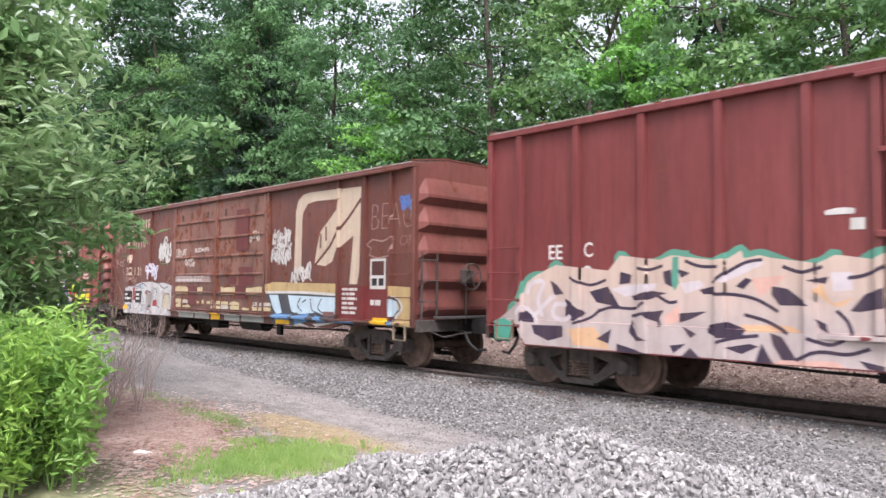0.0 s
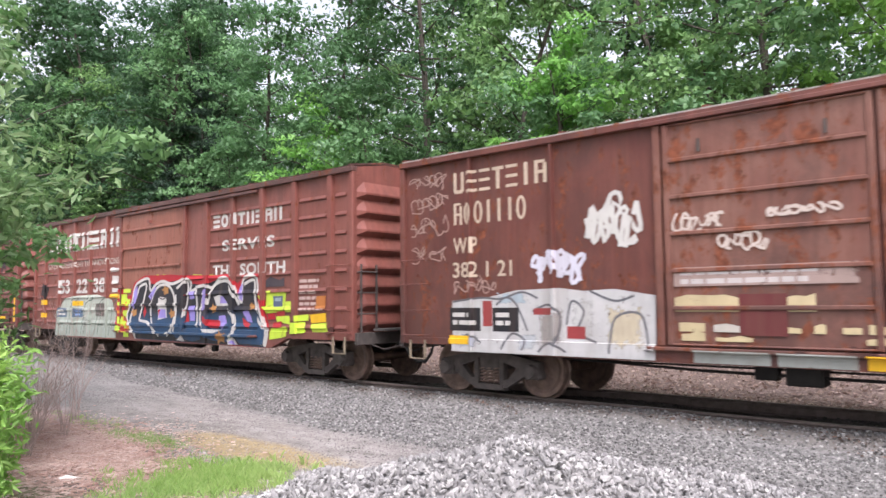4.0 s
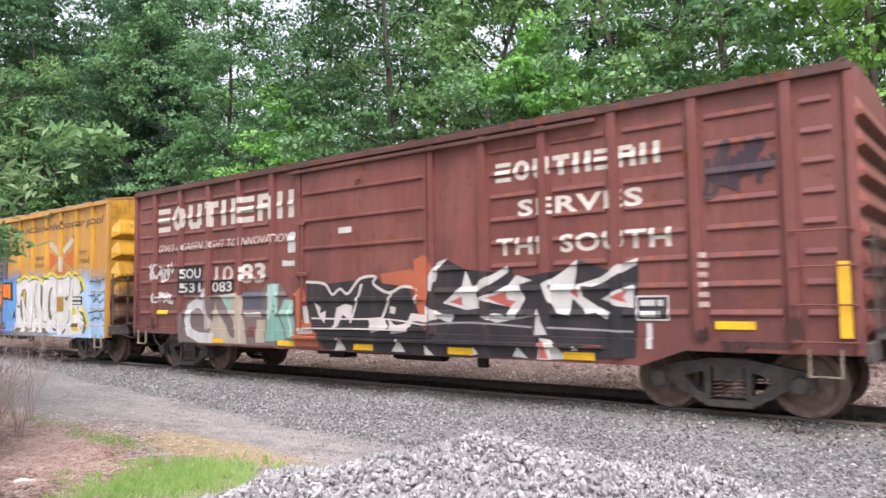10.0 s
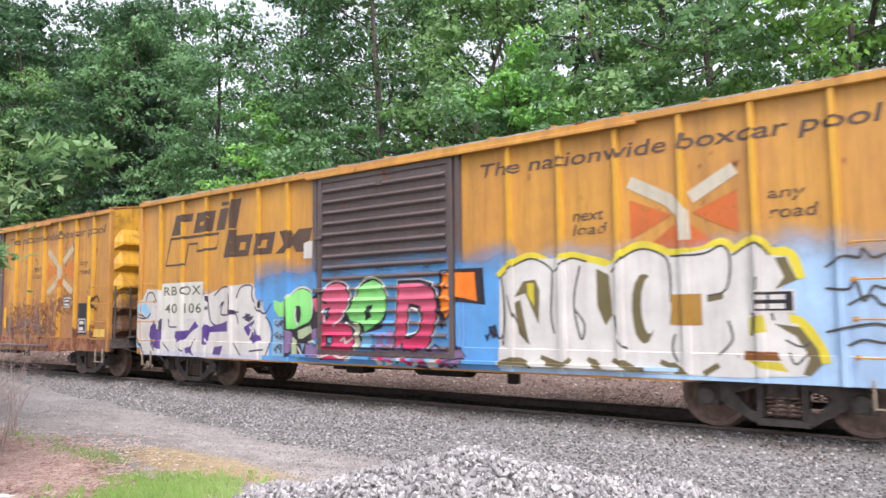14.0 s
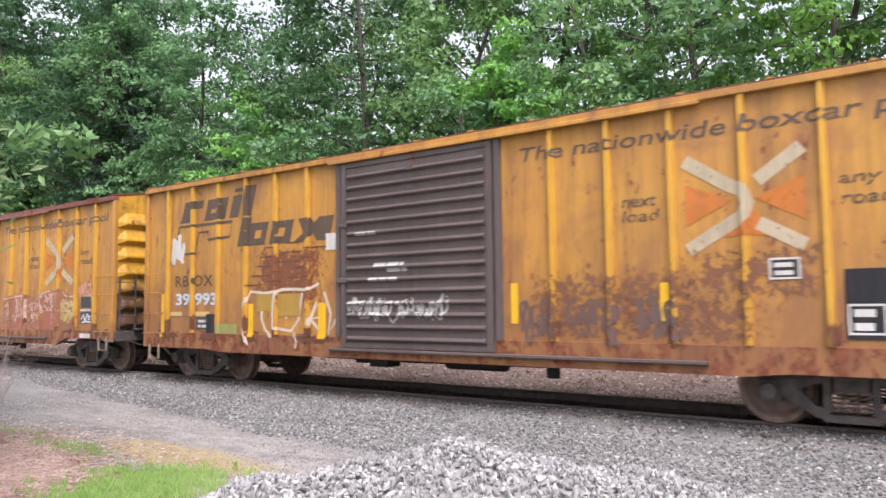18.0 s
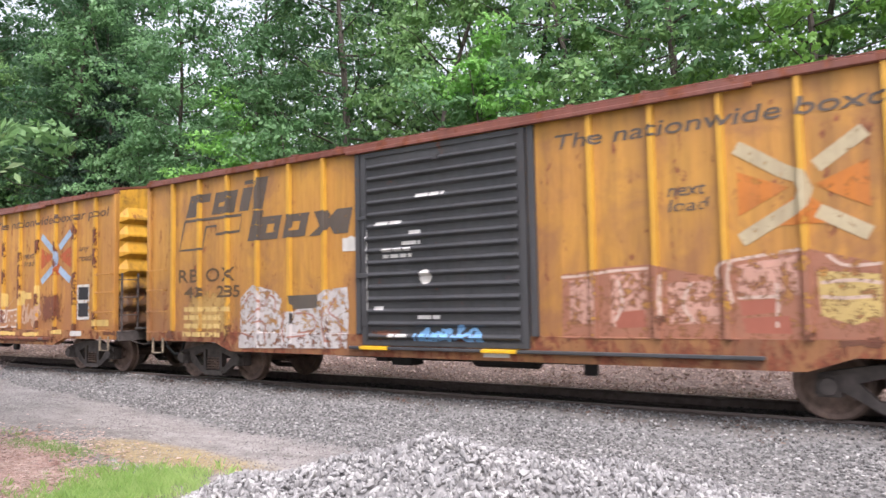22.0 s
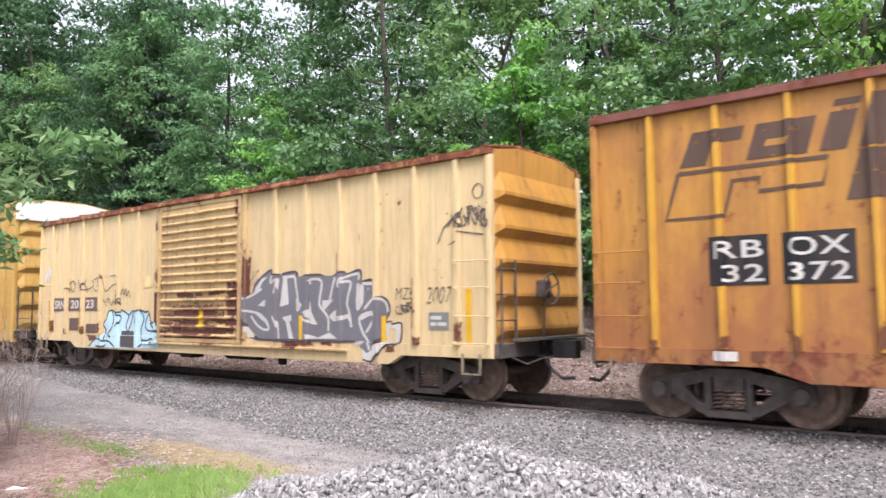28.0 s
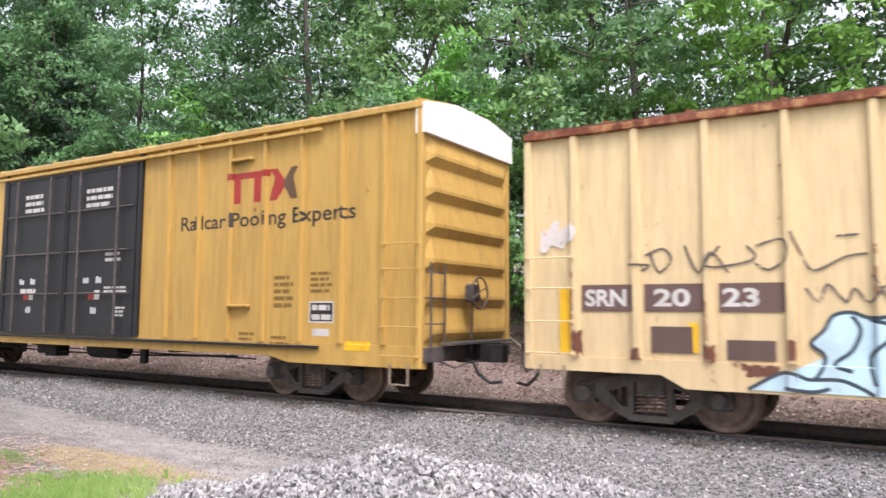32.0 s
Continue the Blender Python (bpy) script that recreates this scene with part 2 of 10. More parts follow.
    col = k.mix(k.math("MULTIPLY", blob(-9.6, 4.8, 0.9, 0.25), 0.8), col, sod)
    col = k.mix(k.math("MULTIPLY", k.band(y, 3.2, 2.6), 0.8), col, sod)
    # track bed, with the shade under the train put into its colour
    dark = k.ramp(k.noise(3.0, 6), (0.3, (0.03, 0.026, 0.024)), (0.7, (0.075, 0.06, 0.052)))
    brown = k.ramp(k.noise(9.0, 7, 0.75), (0.3, (0.085, 0.072, 0.064)), (0.7, (0.2, 0.175, 0.157)))
    col = k.mix(k.band(k.math("ADD", y, k.math("MULTIPLY", wob, 0.2)), 9.3, 9.9), col, brown)
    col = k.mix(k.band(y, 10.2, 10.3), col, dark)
    mould = k.ramp(k.noise(20.0, 6, 0.8), (0.3, (0.06, 0.042, 0.037)), (0.5, (0.21, 0.15, 0.13)), (0.7, (0.48, 0.38, 0.34)))
    col = k.mix(k.band(k.math("ADD", y, k.math("MULTIPLY", wob, 0.3)), 12.6, 13.2), col, mould)
    h = k.math("ADD", k.noise(30.0, 5, 0.7), k.math("MULTIPLY", sep.outputs[1], 0.5))
    return k.done(col, 0.9, h, 0.55, 0.03)


M["ground"] = ground_material()


# ---- helpers that build meshes ----
def part(name, bm, material, parent, label="", smooth=False):
    """Links a bmesh as one mesh object under a thing or a part."""
    me = bpy.data.meshes.new(name)
    bm.to_mesh(me)
    bm.free()
    return link_mesh(name, me, material, parent, label, smooth)


def link_mesh(name, me, material, parent=None, label="", smooth=False):
    ob = new(name, me)
    if material and not me.materials:
        me.materials.append(M[material] if isinstance(material, str) else material)
    if smooth:
        me.polygons.foreach_set("use_smooth", [True] * len(me.polygons))
    if parent:
        ob.parent = parent
    if label:
        ob["label"] = label
    return ob


def box(bm, x0, x1, y0, y1, z0, z1):
    vs = [bm.verts.new((x, y, z)) for x in (x0, x1) for y in (y0, y1) for z in (z0, z1)]
    for f in ((0, 1, 3, 2), (4, 6, 7, 5), (0, 4, 5, 1), (2, 3, 7, 6), (0, 2, 6, 4), (1, 5, 7, 3)):
        bm.faces.new([vs[i] for i in f])
    return vs


def boxes(*dims, bevel=0.0):
    bm = bmesh.new()
    for d in dims:
        box(bm, *d)
    if bevel:
        bmesh.ops.bevel(bm, geom=bm.edges[:], offset=bevel, segments=1, affect="EDGES", clamp_overlap=True)
    return bm


def prism(bm, outline, axis, a, b):
    """Sweeps an outline of (u, v) along an axis from a to b. Along y: u is x, v is z; along x: u is y, v is z."""
    def at(u, v, w):
        return (u, w, v) if axis == "y" else ((w, u, v) if axis == "x" else (u, v, w))
    lo = [bm.verts.new(at(u, v, a)) for u, v in outline]
    hi = [bm.verts.new(at(u, v, b)) for u, v in outline]
    n = len(outline)
    for i in range(n):
        bm.faces.new((lo[i], lo[(i + 1) % n], hi[(i + 1) % n], hi[i]))
    bm.faces.new(lo[::-1])
    bm.faces.new(hi)
    return lo + hi


def tube(bm, points, radius, sides=6):
    """A round bar along points."""
    rings = []
    pts = [Vector(p) for p in points]
    for i, p in enumerate(pts):
        d = (pts[min(i + 1, len(pts) - 1)] - pts[max(i - 1, 0)]).normalized()
        a = d.orthogonal().normalized()
        b = d.cross(a)
        r = radius[i] if hasattr(radius, "__len__") else radius
        rings.append([bm.verts.new(p + (a * math.cos(k * math.tau / sides) + b * math.sin(k * math.tau / sides)) * r) for k in range(sides)])
    for lo, hi in zip(rings, rings[1:]):
        # keep the rings untwisted
        best = min(range(sides), key=lambda s: sum((lo[k].co - hi[(k + s) % sides].co).length for k in range(sides)))
        hi[:] = hi[best:] + hi[:best]
        for k in range(sides):
            bm.faces.new((lo[k], lo[(k + 1) % sides], hi[(k + 1) % sides], hi[k]))
    bm.faces.new(rings[0][::-1])
    bm.faces.new(rings[-1])


def mended(bm):
    bmesh.ops.recalc_face_normals(bm, faces=bm.faces[:])
    return bm


def from_arrays(name, verts, faces, material, parent=None, label=""):
    me = bpy.data.meshes.new(name)
    me.from_pydata(verts, [], faces)
    me.update()
    return link_mesh(name, me, material, parent, label)


def thing(name, label, category, m=None, group="", kind=""):
    ob = new(name)
    ob.empty_display_size = 0.2
    if m is not None:
        ob.matrix_basis = m
    return tagged(ob, label, category, group, kind)


# ---- ground ----
TRACK_Y = 10.92
RAIL_GAP = 0.7525  # from the track's middle to the middle of a rail


def smooth(v, low, high):
    t = np.clip((v - low) / (high - low), 0, 1)
    return t * t * (3 - 2 * t)


def ground_height(x, y):
    """Flat gravel before the track, a low ballast bed, a ditch and a wooded bank behind."""
    z = -0.21 + 0.02 * np.sin(x * 1.7 + y) + 0.015 * np.sin(x * 0.6 - y * 2.1)
    z = z + 0.06 * smooth(y, 9.3, 9.9) * (1 - smooth(y, 12.2, 13.0)) + 0.085 * smooth(y, 9.1, 10.0) * (1 - smooth(y, 10.12, 10.3))
    bank = smooth(y, 13.2, 19.5) * 2.3 + np.maximum(y - 19.5, 0) * 0.1
    bank = np.minimum(bank, 6.0)
    z = z + bank + 0.12 * smooth(y, 13.5, 15) * np.sin(x * 0.9 + 2 * np.sin(y * 0.7))
    return z


def build_ground():
    xs = np.concatenate([[-900, -500, -300, -180, -120, -90], np.arange(-70, 12, 0.5), [16, 24, 40, 80, 160, 400, 900]])
    ys = np.concatenate([[-900, -300, -100, -40, -15, -5, 0], np.arange(1, 9, 0.4), np.arange(9, 10.8, 0.1), np.arange(10.8, 26, 0.4), [28, 32, 38, 50, 80, 150, 300, 900]])
    gx, gy = np.meshgrid(xs, ys, indexing="ij")
    gz = ground_height(gx, gy)
    v = np.stack([gx, gy, gz], -1).reshape(-1, 3)
    ny = len(ys)
    f = [(i * ny + j, (i + 1) * ny + j, (i + 1) * ny + j + 1, i * ny + j + 1) for i in range(len(xs) - 1) for j in range(ny - 1)]
    ob = from_arrays("ground", v.tolist(), f, "ground")
    ob.data.polygons.foreach_set("use_smooth", [True] * len(f))
    tagged(ob, "grey gravel, dirt lane and leaf-strewn wooded bank", "ground", kind="structure")


build_ground()


def build_track():
    track = thing("railway_track", "worn single railway track on dark ballast", "track", kind="structure")
    # rail profile, upright, in metres from its foot
    prof = [(-0.07, 0), (0.07, 0), (0.07, 0.012), (0.012, 0.03), (0.009, 0.13), (0.036, 0.145), (0.036, 0.168), (0.028, 0.175), (-0.028, 0.175), (-0.036, 0.168), (-0.036, 0.145), (-0.009, 0.13), (-0.012, 0.03), (-0.07, 0.012)]
    for side in (-1, 1):
        bm = bmesh.new()
        y = TRACK_Y + side * RAIL_GAP
        prism(bm, [(y + u, v - 0.175) for u, v in prof], "x", -160, 40)
        rail = part("rail", mended(bm), "rail_web", track, "rust-brown steel rail with a worn head")
        bm = boxes((-160, 40, y - 0.026, y + 0.026, 0.0, 0.003))
        part("rail_head", bm, "rail_head", rail, "polished running surface")
    bm = boxes((-0.11, 0.11, -1.3, 1.3, -0.3, -0.165), bevel=0.012)
    tie = part("tie", bm, "tie_wood", track)
    plate = boxes((-0.09, 0.09, -0.9, -0.6, -0.165, -0.155), (-0.09, 0.09, 0.6, 0.9, -0.165, -0.155))
    tie_plate = part("tie_plate", plate, "rail_web", tie)
    tie.location = (-62, TRACK_Y, 0)
    rng = random.Random(4)
    for i in range(1, 128):
        t = new("tie", tie.data)
        t.parent = track
        t.location = (-62 + i * 0.53 + rng.uniform(-0.02, 0.02), TRACK_Y + rng.uniform(-0.04, 0.04), rng.uniform(-0.008, 0.004))
        t.rotation_euler = (0, 0, rng.uniform(-0.02, 0.02))
        p = new("tie_plate", tie_plate.data)
        p.parent = t


build_track()


# ---- foliage ----
def leaf_mesh(rng, centres, size, droop=0.0, narrow=0.55):
    """Four-cornered folded leaves round the given centres, as vertices and faces."""
    n = len(centres)
    d = rng.normal(size=(n, 3))
    d[:, 2] = d[:, 2] * 0.6 - droop
    d /= np.linalg.norm(d, axis=1)[:, None]
    up = rng.normal(size=(n, 3)) * 0.7 + (0, 0, 1)
    w = np.cross(d, up)
    w /= np.linalg.norm(w, axis=1)[:, None] + 1e-9
    nrm = np.cross(w, d)
    s = (size * rng.uniform(0.6, 1.35, n))[:, None]
    a, tip = centres - d * s * 0.5, centres + d * s * 0.5
    l = centres + w * s * narrow * 0.5 + nrm * s * 0.1
    r = centres - w * s * narrow * 0.5 + nrm * s * 0.1
    v = np.stack([a, l, tip, r], 1).reshape(-1, 3)
    i = np.arange(n)[:, None] * 4
    f = np.concatenate([i + (0, 1, 2), i + (0, 2, 3)], 0)
    return v, f


def spray_mesh(rng, tips, sizes, per, leaf, narrow=0.6):
    """Leaves lying on flattened domes round the tips of the twigs, turned outwards and to the light."""
    c = np.repeat(np.asarray(tips), per, 0)
    big = np.repeat(np.asarray(sizes), per)[:, None]
    n = len(c)
    out = rng.normal(size=(n, 3))
    out /= np.linalg.norm(out, axis=1)[:, None]
    out[:, 2] = np.where(out[:, 2] < -0.25, -out[:, 2], out[:, 2])
    p = c + out * big * (1, 1, 0.55) * rng.uniform(0.45, 1.08, n)[:, None] ** 0.6
    face = out * 0.75 + (0, 0, 0.55) + rng.normal(size=(n, 3)) * 0.42
    face /= np.linalg.norm(face, axis=1)[:, None]
    d = np.cross(face, rng.normal(size=(n, 3)))
    d[:, 2] -= 0.25
    d /= np.linalg.norm(d, axis=1)[:, None] + 1e-9
    w = np.cross(face, d)
    s = (leaf * rng.uniform(0.6, 1.4, n))[:, None]
    v = np.stack([p - d * s * 0.5, p + w * s * narrow * 0.5 - face * s * 0.08, p + d * s * 0.5 - face * s * 0.1, p - w * s * narrow * 0.5 - face * s * 0.08], 1).reshape(-1, 3)
    i = np.arange(n)[:, None] * 4
    return v, np.concatenate([i + (0, 1, 2), i + (0, 2, 3)], 0)


def clump_centres(rng, tips, per, spread):
    c = np.repeat(np.asarray(tips), per, 0)
    return c + rng.normal(size=c.shape) * spread * np.array((1, 1, 0.62))


def tree(name, seed, height, radius, base, leaves, size, material, label, lean=0.0, trunk_r=0.16, narrow=0.55, droop=0.0, limbs=26, spread=0.33, dome=0.0, cone=False, bulge=None):
    """A tapered trunk with limbs, and a crown of leaf clumps along their twigs, from a height of base upwards."""
    rng = np.random.default_rng(seed)
    ob = thing(name, label, "tree" if "tree" in name or "sapling" in name else "bush")
    bm = bmesh.new()
    bend = rng.normal(size=2) * 0.07 * height + (lean, 0)
    def spine(h):
        u = h / height
        return Vector((bend[0] * u * u + 0.16 * math.sin(u * 7 + seed), bend[1] * u * u + 0.16 * math.cos(u * 5 + seed), h))
    hs = np.linspace(-0.3, height * 0.97, 11)
    tube(bm, [spine(h) for h in hs], [max(0.012, trunk_r * (1 - 0.9 * max(h, 0) / height) * (1.25 if h < 0.1 else 1)) for h in hs], 8)
    tips = []
    for k in range(limbs):
        h = base + (height - base) * ((k + rng.uniform(0, 1)) / limbs) ** 1.25
        u = (h - base) / (height - base + 1e-6)
        reach = radius * (0.35 + 0.9 * math.sin(math.pi * min(0.97, 0.22 + 0.75 * u))) * rng.uniform(0.6, 1.15)
        if cone:
            reach = radius * (1.05 - u) ** 0.8 * rng.uniform(0.75, 1.1)
        if bulge:
            reach *= bulge[2] + (1 - bulge[2]) * math.exp(-((h - bulge[0]) / bulge[1]) ** 2)
        ang = k * 2.4 + rng.uniform(-0.5, 0.5)
        start = spine(h * 0.93)
        out = Vector((math.cos(ang), math.sin(ang), 0))
        rise = rng.uniform(0.05, 0.5) - droop
        pts = [start + out * reach * q + Vector((0, 0, reach * rise * q ** 1.3)) + Vector(rng.normal(size=3) * 0.06 * reach * q) for q in (0, 0.35, 0.7, 1.0)]
        tube(bm, pts, [trunk_r * 0.3 * (1 - 0.6 * u), trunk_r * 0.2 * (1 - 0.5 * u), trunk_r * 0.11, 0.008], 5)
        for q in (0.45, 0.6, 0.75, 0.88, 1.0):
            i = min(2, int(q * 3))
            p = pts[i].lerp(pts[i + 1], q * 3 - i) if q < 1 else pts[3]
            for _ in range(2):
                tips.append(p + Vector(rng.normal(size=3) * 0.16 * reach))
    part("trunk", mended(bm), "bark", ob, "dark bark with forking limbs")
    tips = np.array([tuple(t) for t in tips])
    if dome:
        tips = tips[::2] if len(tips) > 200 else tips
        sizes = dome * rng.uniform(0.55, 1.25, len(tips))
        v, f = spray_mesh(rng, tips, sizes, max(1, leaves // len(tips)), size, narrow)
        from_arrays("crown", v.tolist(), f.tolist(), material, ob)
        return ob
    per = max(1, leaves // len(tips))
    c = clump_centres(rng, tips, per, spread * radius / 2)
    v, f = leaf_mesh(rng, c, size, droop * 0.6, narrow)
    from_arrays("crown", v.tolist(), f.tolist(), material, ob)
    return ob


def build_forest():
    rng = random.Random(11)
    label = "tall broadleaf tree with a dense green crown"
    kinds = [
        tree("forest_tree", 1, 13.5, 2.6, 1.8, 9800, 0.2, "leaf", label, dome=0.8, limbs=30),
        tree("forest_tree", 2, 15.0, 2.9, 3.6, 9500, 0.21, "leaf_dark", "tall broadleaf tree with shade put into its dark green crown", trunk_r=0.2, dome=0.85, limbs=28),
        tree("forest_tree", 3, 12.0, 2.5, 2.2, 9800, 0.2, "leaf", label, lean=0.5, dome=0.78, limbs=30),
        tree("forest_tree", 4, 11.0, 2.2, 1.2, 9500, 0.19, "leaf_bright", "slender tree with fresh light green leaves", trunk_r=0.13, dome=0.62, limbs=28),
        tree("forest_tree", 5, 13.5, 2.9, 3.0, 9800, 0.2, "leaf", label, lean=-0.4, dome=0.82, limbs=28),
        tree("forest_tree", 6, 20.0, 3.8, 3.0, 13000, 0.3, "leaf_dark", "very tall tree with shade put into its dark green crown", trunk_r=0.24, limbs=38, dome=1.1),
    ]
    order = [0, 1, 2, 4, 0, 3, 1, 4, 2]
    n, used = 0, set()
    for row, (y, step, x0, x1) in enumerate(((18.8, 3.9, -56.7, 4.4), (23.0, 4.3, -60.4, 4.6), (28.5, 6.5, -64, 4), (25, 4.6, -110.2, -40.2))):
        x = x0 + row * 1.1
        while x < x1:
            k = order[n % len(order)] if row < 3 else 5
            px, py = x + rng.uniform(-0.9, 0.9), y + rng.uniform(-1.1, 1.1)
            m = pose(px, py, float(ground_height(np.float64(px), np.float64(py))) - 0.05, 0, 0, rng.uniform(0, 360))
            if k in used:
                copy_thing(kinds[k], m)["group"] = "trees of the wood"
            else:
                kinds[k].matrix_basis = m
                kinds[k]["group"] = "trees of the wood"
                used.add(k)
            n += 1
            x += step
    low = tree("forest_tree", 7, 7.6, 1.7, 0.8, 7500, 0.17, "leaf_fresh", "young broadleaf tree with bright green leaves", trunk_r=0.09, dome=0.55, limbs=24)
    low.matrix_basis = pose(-19.46, 16.1, float(ground_height(np.float64(-19.46), np.float64(16.1))) - 0.05)
    low["group"] = "trees of the wood"
    copy_thing(low, pose(-10.52, 16.8, float(ground_height(np.float64(-10.52), np.float64(16.8))) - 0.05, 0, 0, 130))
    fir = tree("conifer", 9, 11.5, 2.5, 1.0, 12000, 0.3, "needles", "dark blue-green conifer between the broadleaf trees", trunk_r=0.14, narrow=0.16, dome=0.5, limbs=44, cone=True)
    fir["category"] = "tree"
    fir.matrix_basis = pose(-29.96, 17.6, float(ground_height(np.float64(-29.96), np.float64(17.6))) - 0.05)
    mid = tree("forest_tree", 8, 7.0, 2.2, 0.6, 8000, 0.17, "leaf", "low spreading tree with mid green leaves", trunk_r=0.09, dome=0.6, limbs=24)
    mid.matrix_basis = pose(-17.42, 16.8, float(ground_height(np.float64(-17.42), np.float64(16.8))) - 0.05)
    mid["group"] = "trees of the wood"
    for px, py, turn in ((-26.39, 17.2, 80), (-11.00, 17.0, 200), (-6.19, 17.2, 310)):
        copy_thing(mid, pose(px, py, float(ground_height(np.float64(px), np.float64(py))) - 0.05, 0, 0, turn))["group"] = "trees of the wood"
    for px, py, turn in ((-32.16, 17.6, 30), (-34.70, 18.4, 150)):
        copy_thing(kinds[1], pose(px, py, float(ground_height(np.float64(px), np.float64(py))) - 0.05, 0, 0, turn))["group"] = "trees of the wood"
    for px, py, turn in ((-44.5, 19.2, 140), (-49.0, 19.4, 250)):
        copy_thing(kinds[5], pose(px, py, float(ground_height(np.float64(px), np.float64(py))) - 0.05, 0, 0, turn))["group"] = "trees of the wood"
    shrub = tree("shrub", 21, 2.6, 1.5, 0.15, 2600, 0.15, "leaf", "leafy green shrub on the wooded bank", trunk_r=0.04, limbs=16, dome=0.34)
    young = tree("shrub", 22, 3.6, 1.5, 0.3, 2800, 0.16, "leaf_bright", "bright green leafy shrub on the wooded bank", trunk_r=0.05, limbs=18, dome=0.34)
    first = {0: shrub, 1: young}
    for i in range(34):
        px, py = -48.8 + i * 1.62 + rng.uniform(-0.6, 0.6), rng.uniform(16.2, 18.4)
        m = pose(px, py, float(ground_height(np.float64(px), np.float64(py))) - 0.05, 0, 0, rng.uniform(0, 360))
        k = 1 if i % 4 == 2 else 0
        if k in first:
            ob = first.pop(k)
            ob.matrix_basis = m
        else:
            ob = copy_thing(shrub if k == 0 else young, m)
        ob["group"] = "shrubs on the bank"


build_forest()


def build_near_tree():
    ob = tree("roadside_tree", 31, 7.4, 1.62, 1.0, 34000, 0.16, "leaf_near", "leaning roadside tree with narrow pale green leaves", trunk_r=0.07, narrow=0.36, droop=0.25, limbs=84, spread=0.3, bulge=(3.6, 0.55, 0.74))
    ob.matrix_basis = pose(-9.77, 1.46, -0.25, 0, 0, 40)
    back = tree("roadside_tree", 33, 9.4, 2.6, 1.2, 21000, 0.17, "leaf", "leafy roadside tree with mid green leaves", trunk_r=0.1, dome=0.5, limbs=36)
    back.matrix_basis = pose(-13.45, 2.13, -0.25, 0, 0, 200)
    rng = np.random.default_rng(5)
    # tall weeds in front of it
    for i in range(34):
        px, py = -7.56 + rng.uniform(-1.0, 0.75), 1.83 + rng.uniform(-0.55, 0.62)
        w = thing("weed", "tall bright green leafy weed", "plant", pose(px, py, -0.22, 0, 0, rng.uniform(0, 360)), "weeds by the lane")
        bm = bmesh.new()
        tips = []
        for s in range(5):
            a, h = rng.uniform(0, math.tau), rng.uniform(0.8, 1.5)
            top = Vector((math.cos(a) * 0.22, math.sin(a) * 0.22, h))
            tube(bm, [(0, 0, -0.03), top * 0.5 + Vector((0, 0, 0.06)), top], [0.008, 0.006, 0.003], 4)
            tips += [tuple(top * q) for q in np.linspace(0.25, 1, 9)]
        part("stem", mended(bm), "grass", w)
        c = np.repeat(np.array(tips), 11, 0)
        c = c + rng.normal(size=c.shape) * 0.07
        v, f = leaf_mesh(rng, c, 0.11, 0.1, 0.32)
        from_arrays("foliage", v.tolist(), f.tolist(), "leaf_weed", w)


build_near_tree()


def build_bare_shrub():
    rng = np.random.default_rng(15)
    for px, py, n, tall in ((-10.34, 3.75, 20, 1.5), (-11.50, 4.3, 12, 1.3), (-9.46, 3.4, 12, 1.1), (-13.05, 4.9, 16, 1.3), (-10.70, 4.3, 11, 1.8), (-11.85, 4.95, 12, 2.0)):
        ob = thing("bare_shrub", "leafless reddish-brown twiggy shrub by the lane", "bush", pose(px, py, -0.23))
        for i in range(n):
            a, h, out = rng.uniform(0, math.tau), tall * rng.uniform(0.5, 1.1), rng.uniform(0.15, 0.75)
            p = [Vector((math.cos(a) * out * q ** 1.4, math.sin(a) * out * q ** 1.4, h * q)) + Vector(rng.normal(size=3) * 0.03) for q in (0, 0.3, 0.6, 0.85, 1)]
            bm = bmesh.new()
            tube(bm, p, [0.005, 0.004, 0.003, 0.002, 0.0012], 4)
            for j in (1, 2, 2, 3, 3):
                d = Vector(rng.normal(size=3) * 0.18) + Vector((0, 0, 0.12))
                tube(bm, [p[j], p[j] + d * 0.6, p[j] + d], [0.0026, 0.002, 0.001], 3)
            part("twig", mended(bm), "twig", ob)


build_bare_shrub()


def build_deadfall():
    """Broken pale branches on the bank, and a paper scrap by the weeds."""
    rng = np.random.default_rng(17)
    for px, py, n, size in ((-2.23, 15.2, 11, 2.1), (-0.90, 15.6, 8, 1.8), (-3.76, 16.2, 6, 1.6), (1.69, 15.5, 6, 1.5), (-7.38, 15.9, 6, 1.5), (-12.86, 16.1, 5, 1.4)):
        z = float(ground_height(np.float64(px), np.float64(py)))
        ob = thing("fallen_branch", "pale broken branches lying on the leafy bank", "branch", pose(px, py, z + 0.02))
        for i in range(n):
            a = rng.uniform(-0.7, 0.7) + (math.pi if i % 2 else 0)
            d = Vector((math.cos(a), math.sin(a) * 0.5, rng.uniform(0.0, 0.7))) * size * rng.uniform(0.5, 1)
            o = Vector((rng.normal() * 0.3, rng.normal() * 0.2, 0))
            bm = bmesh.new()
            tube(bm, [o, o + d * 0.5 + Vector((0, 0, 0.1)), o + d], [0.032, 0.022, 0.009], 6)
            tube(bm, [o + d * 0.55 + Vector((0, 0, 0.08)), o + d * 0.8 + Vector(rng.normal(size=3) * 0.25)], [0.016, 0.005], 5)
            part("limb", mended(bm), "dead_wood", ob)
    bm = boxes((-0.1, 0.1, -0.07, 0.07, 0, 0.035), bevel=0.02)
    ob = part("paper_scrap", bm, "white", None)
    ob.matrix_basis = pose(-7.79, 3.2, -0.2, 4, 6, 30)
    tagged(ob, "crumpled white paper scrap on the dry leaves", "litter")


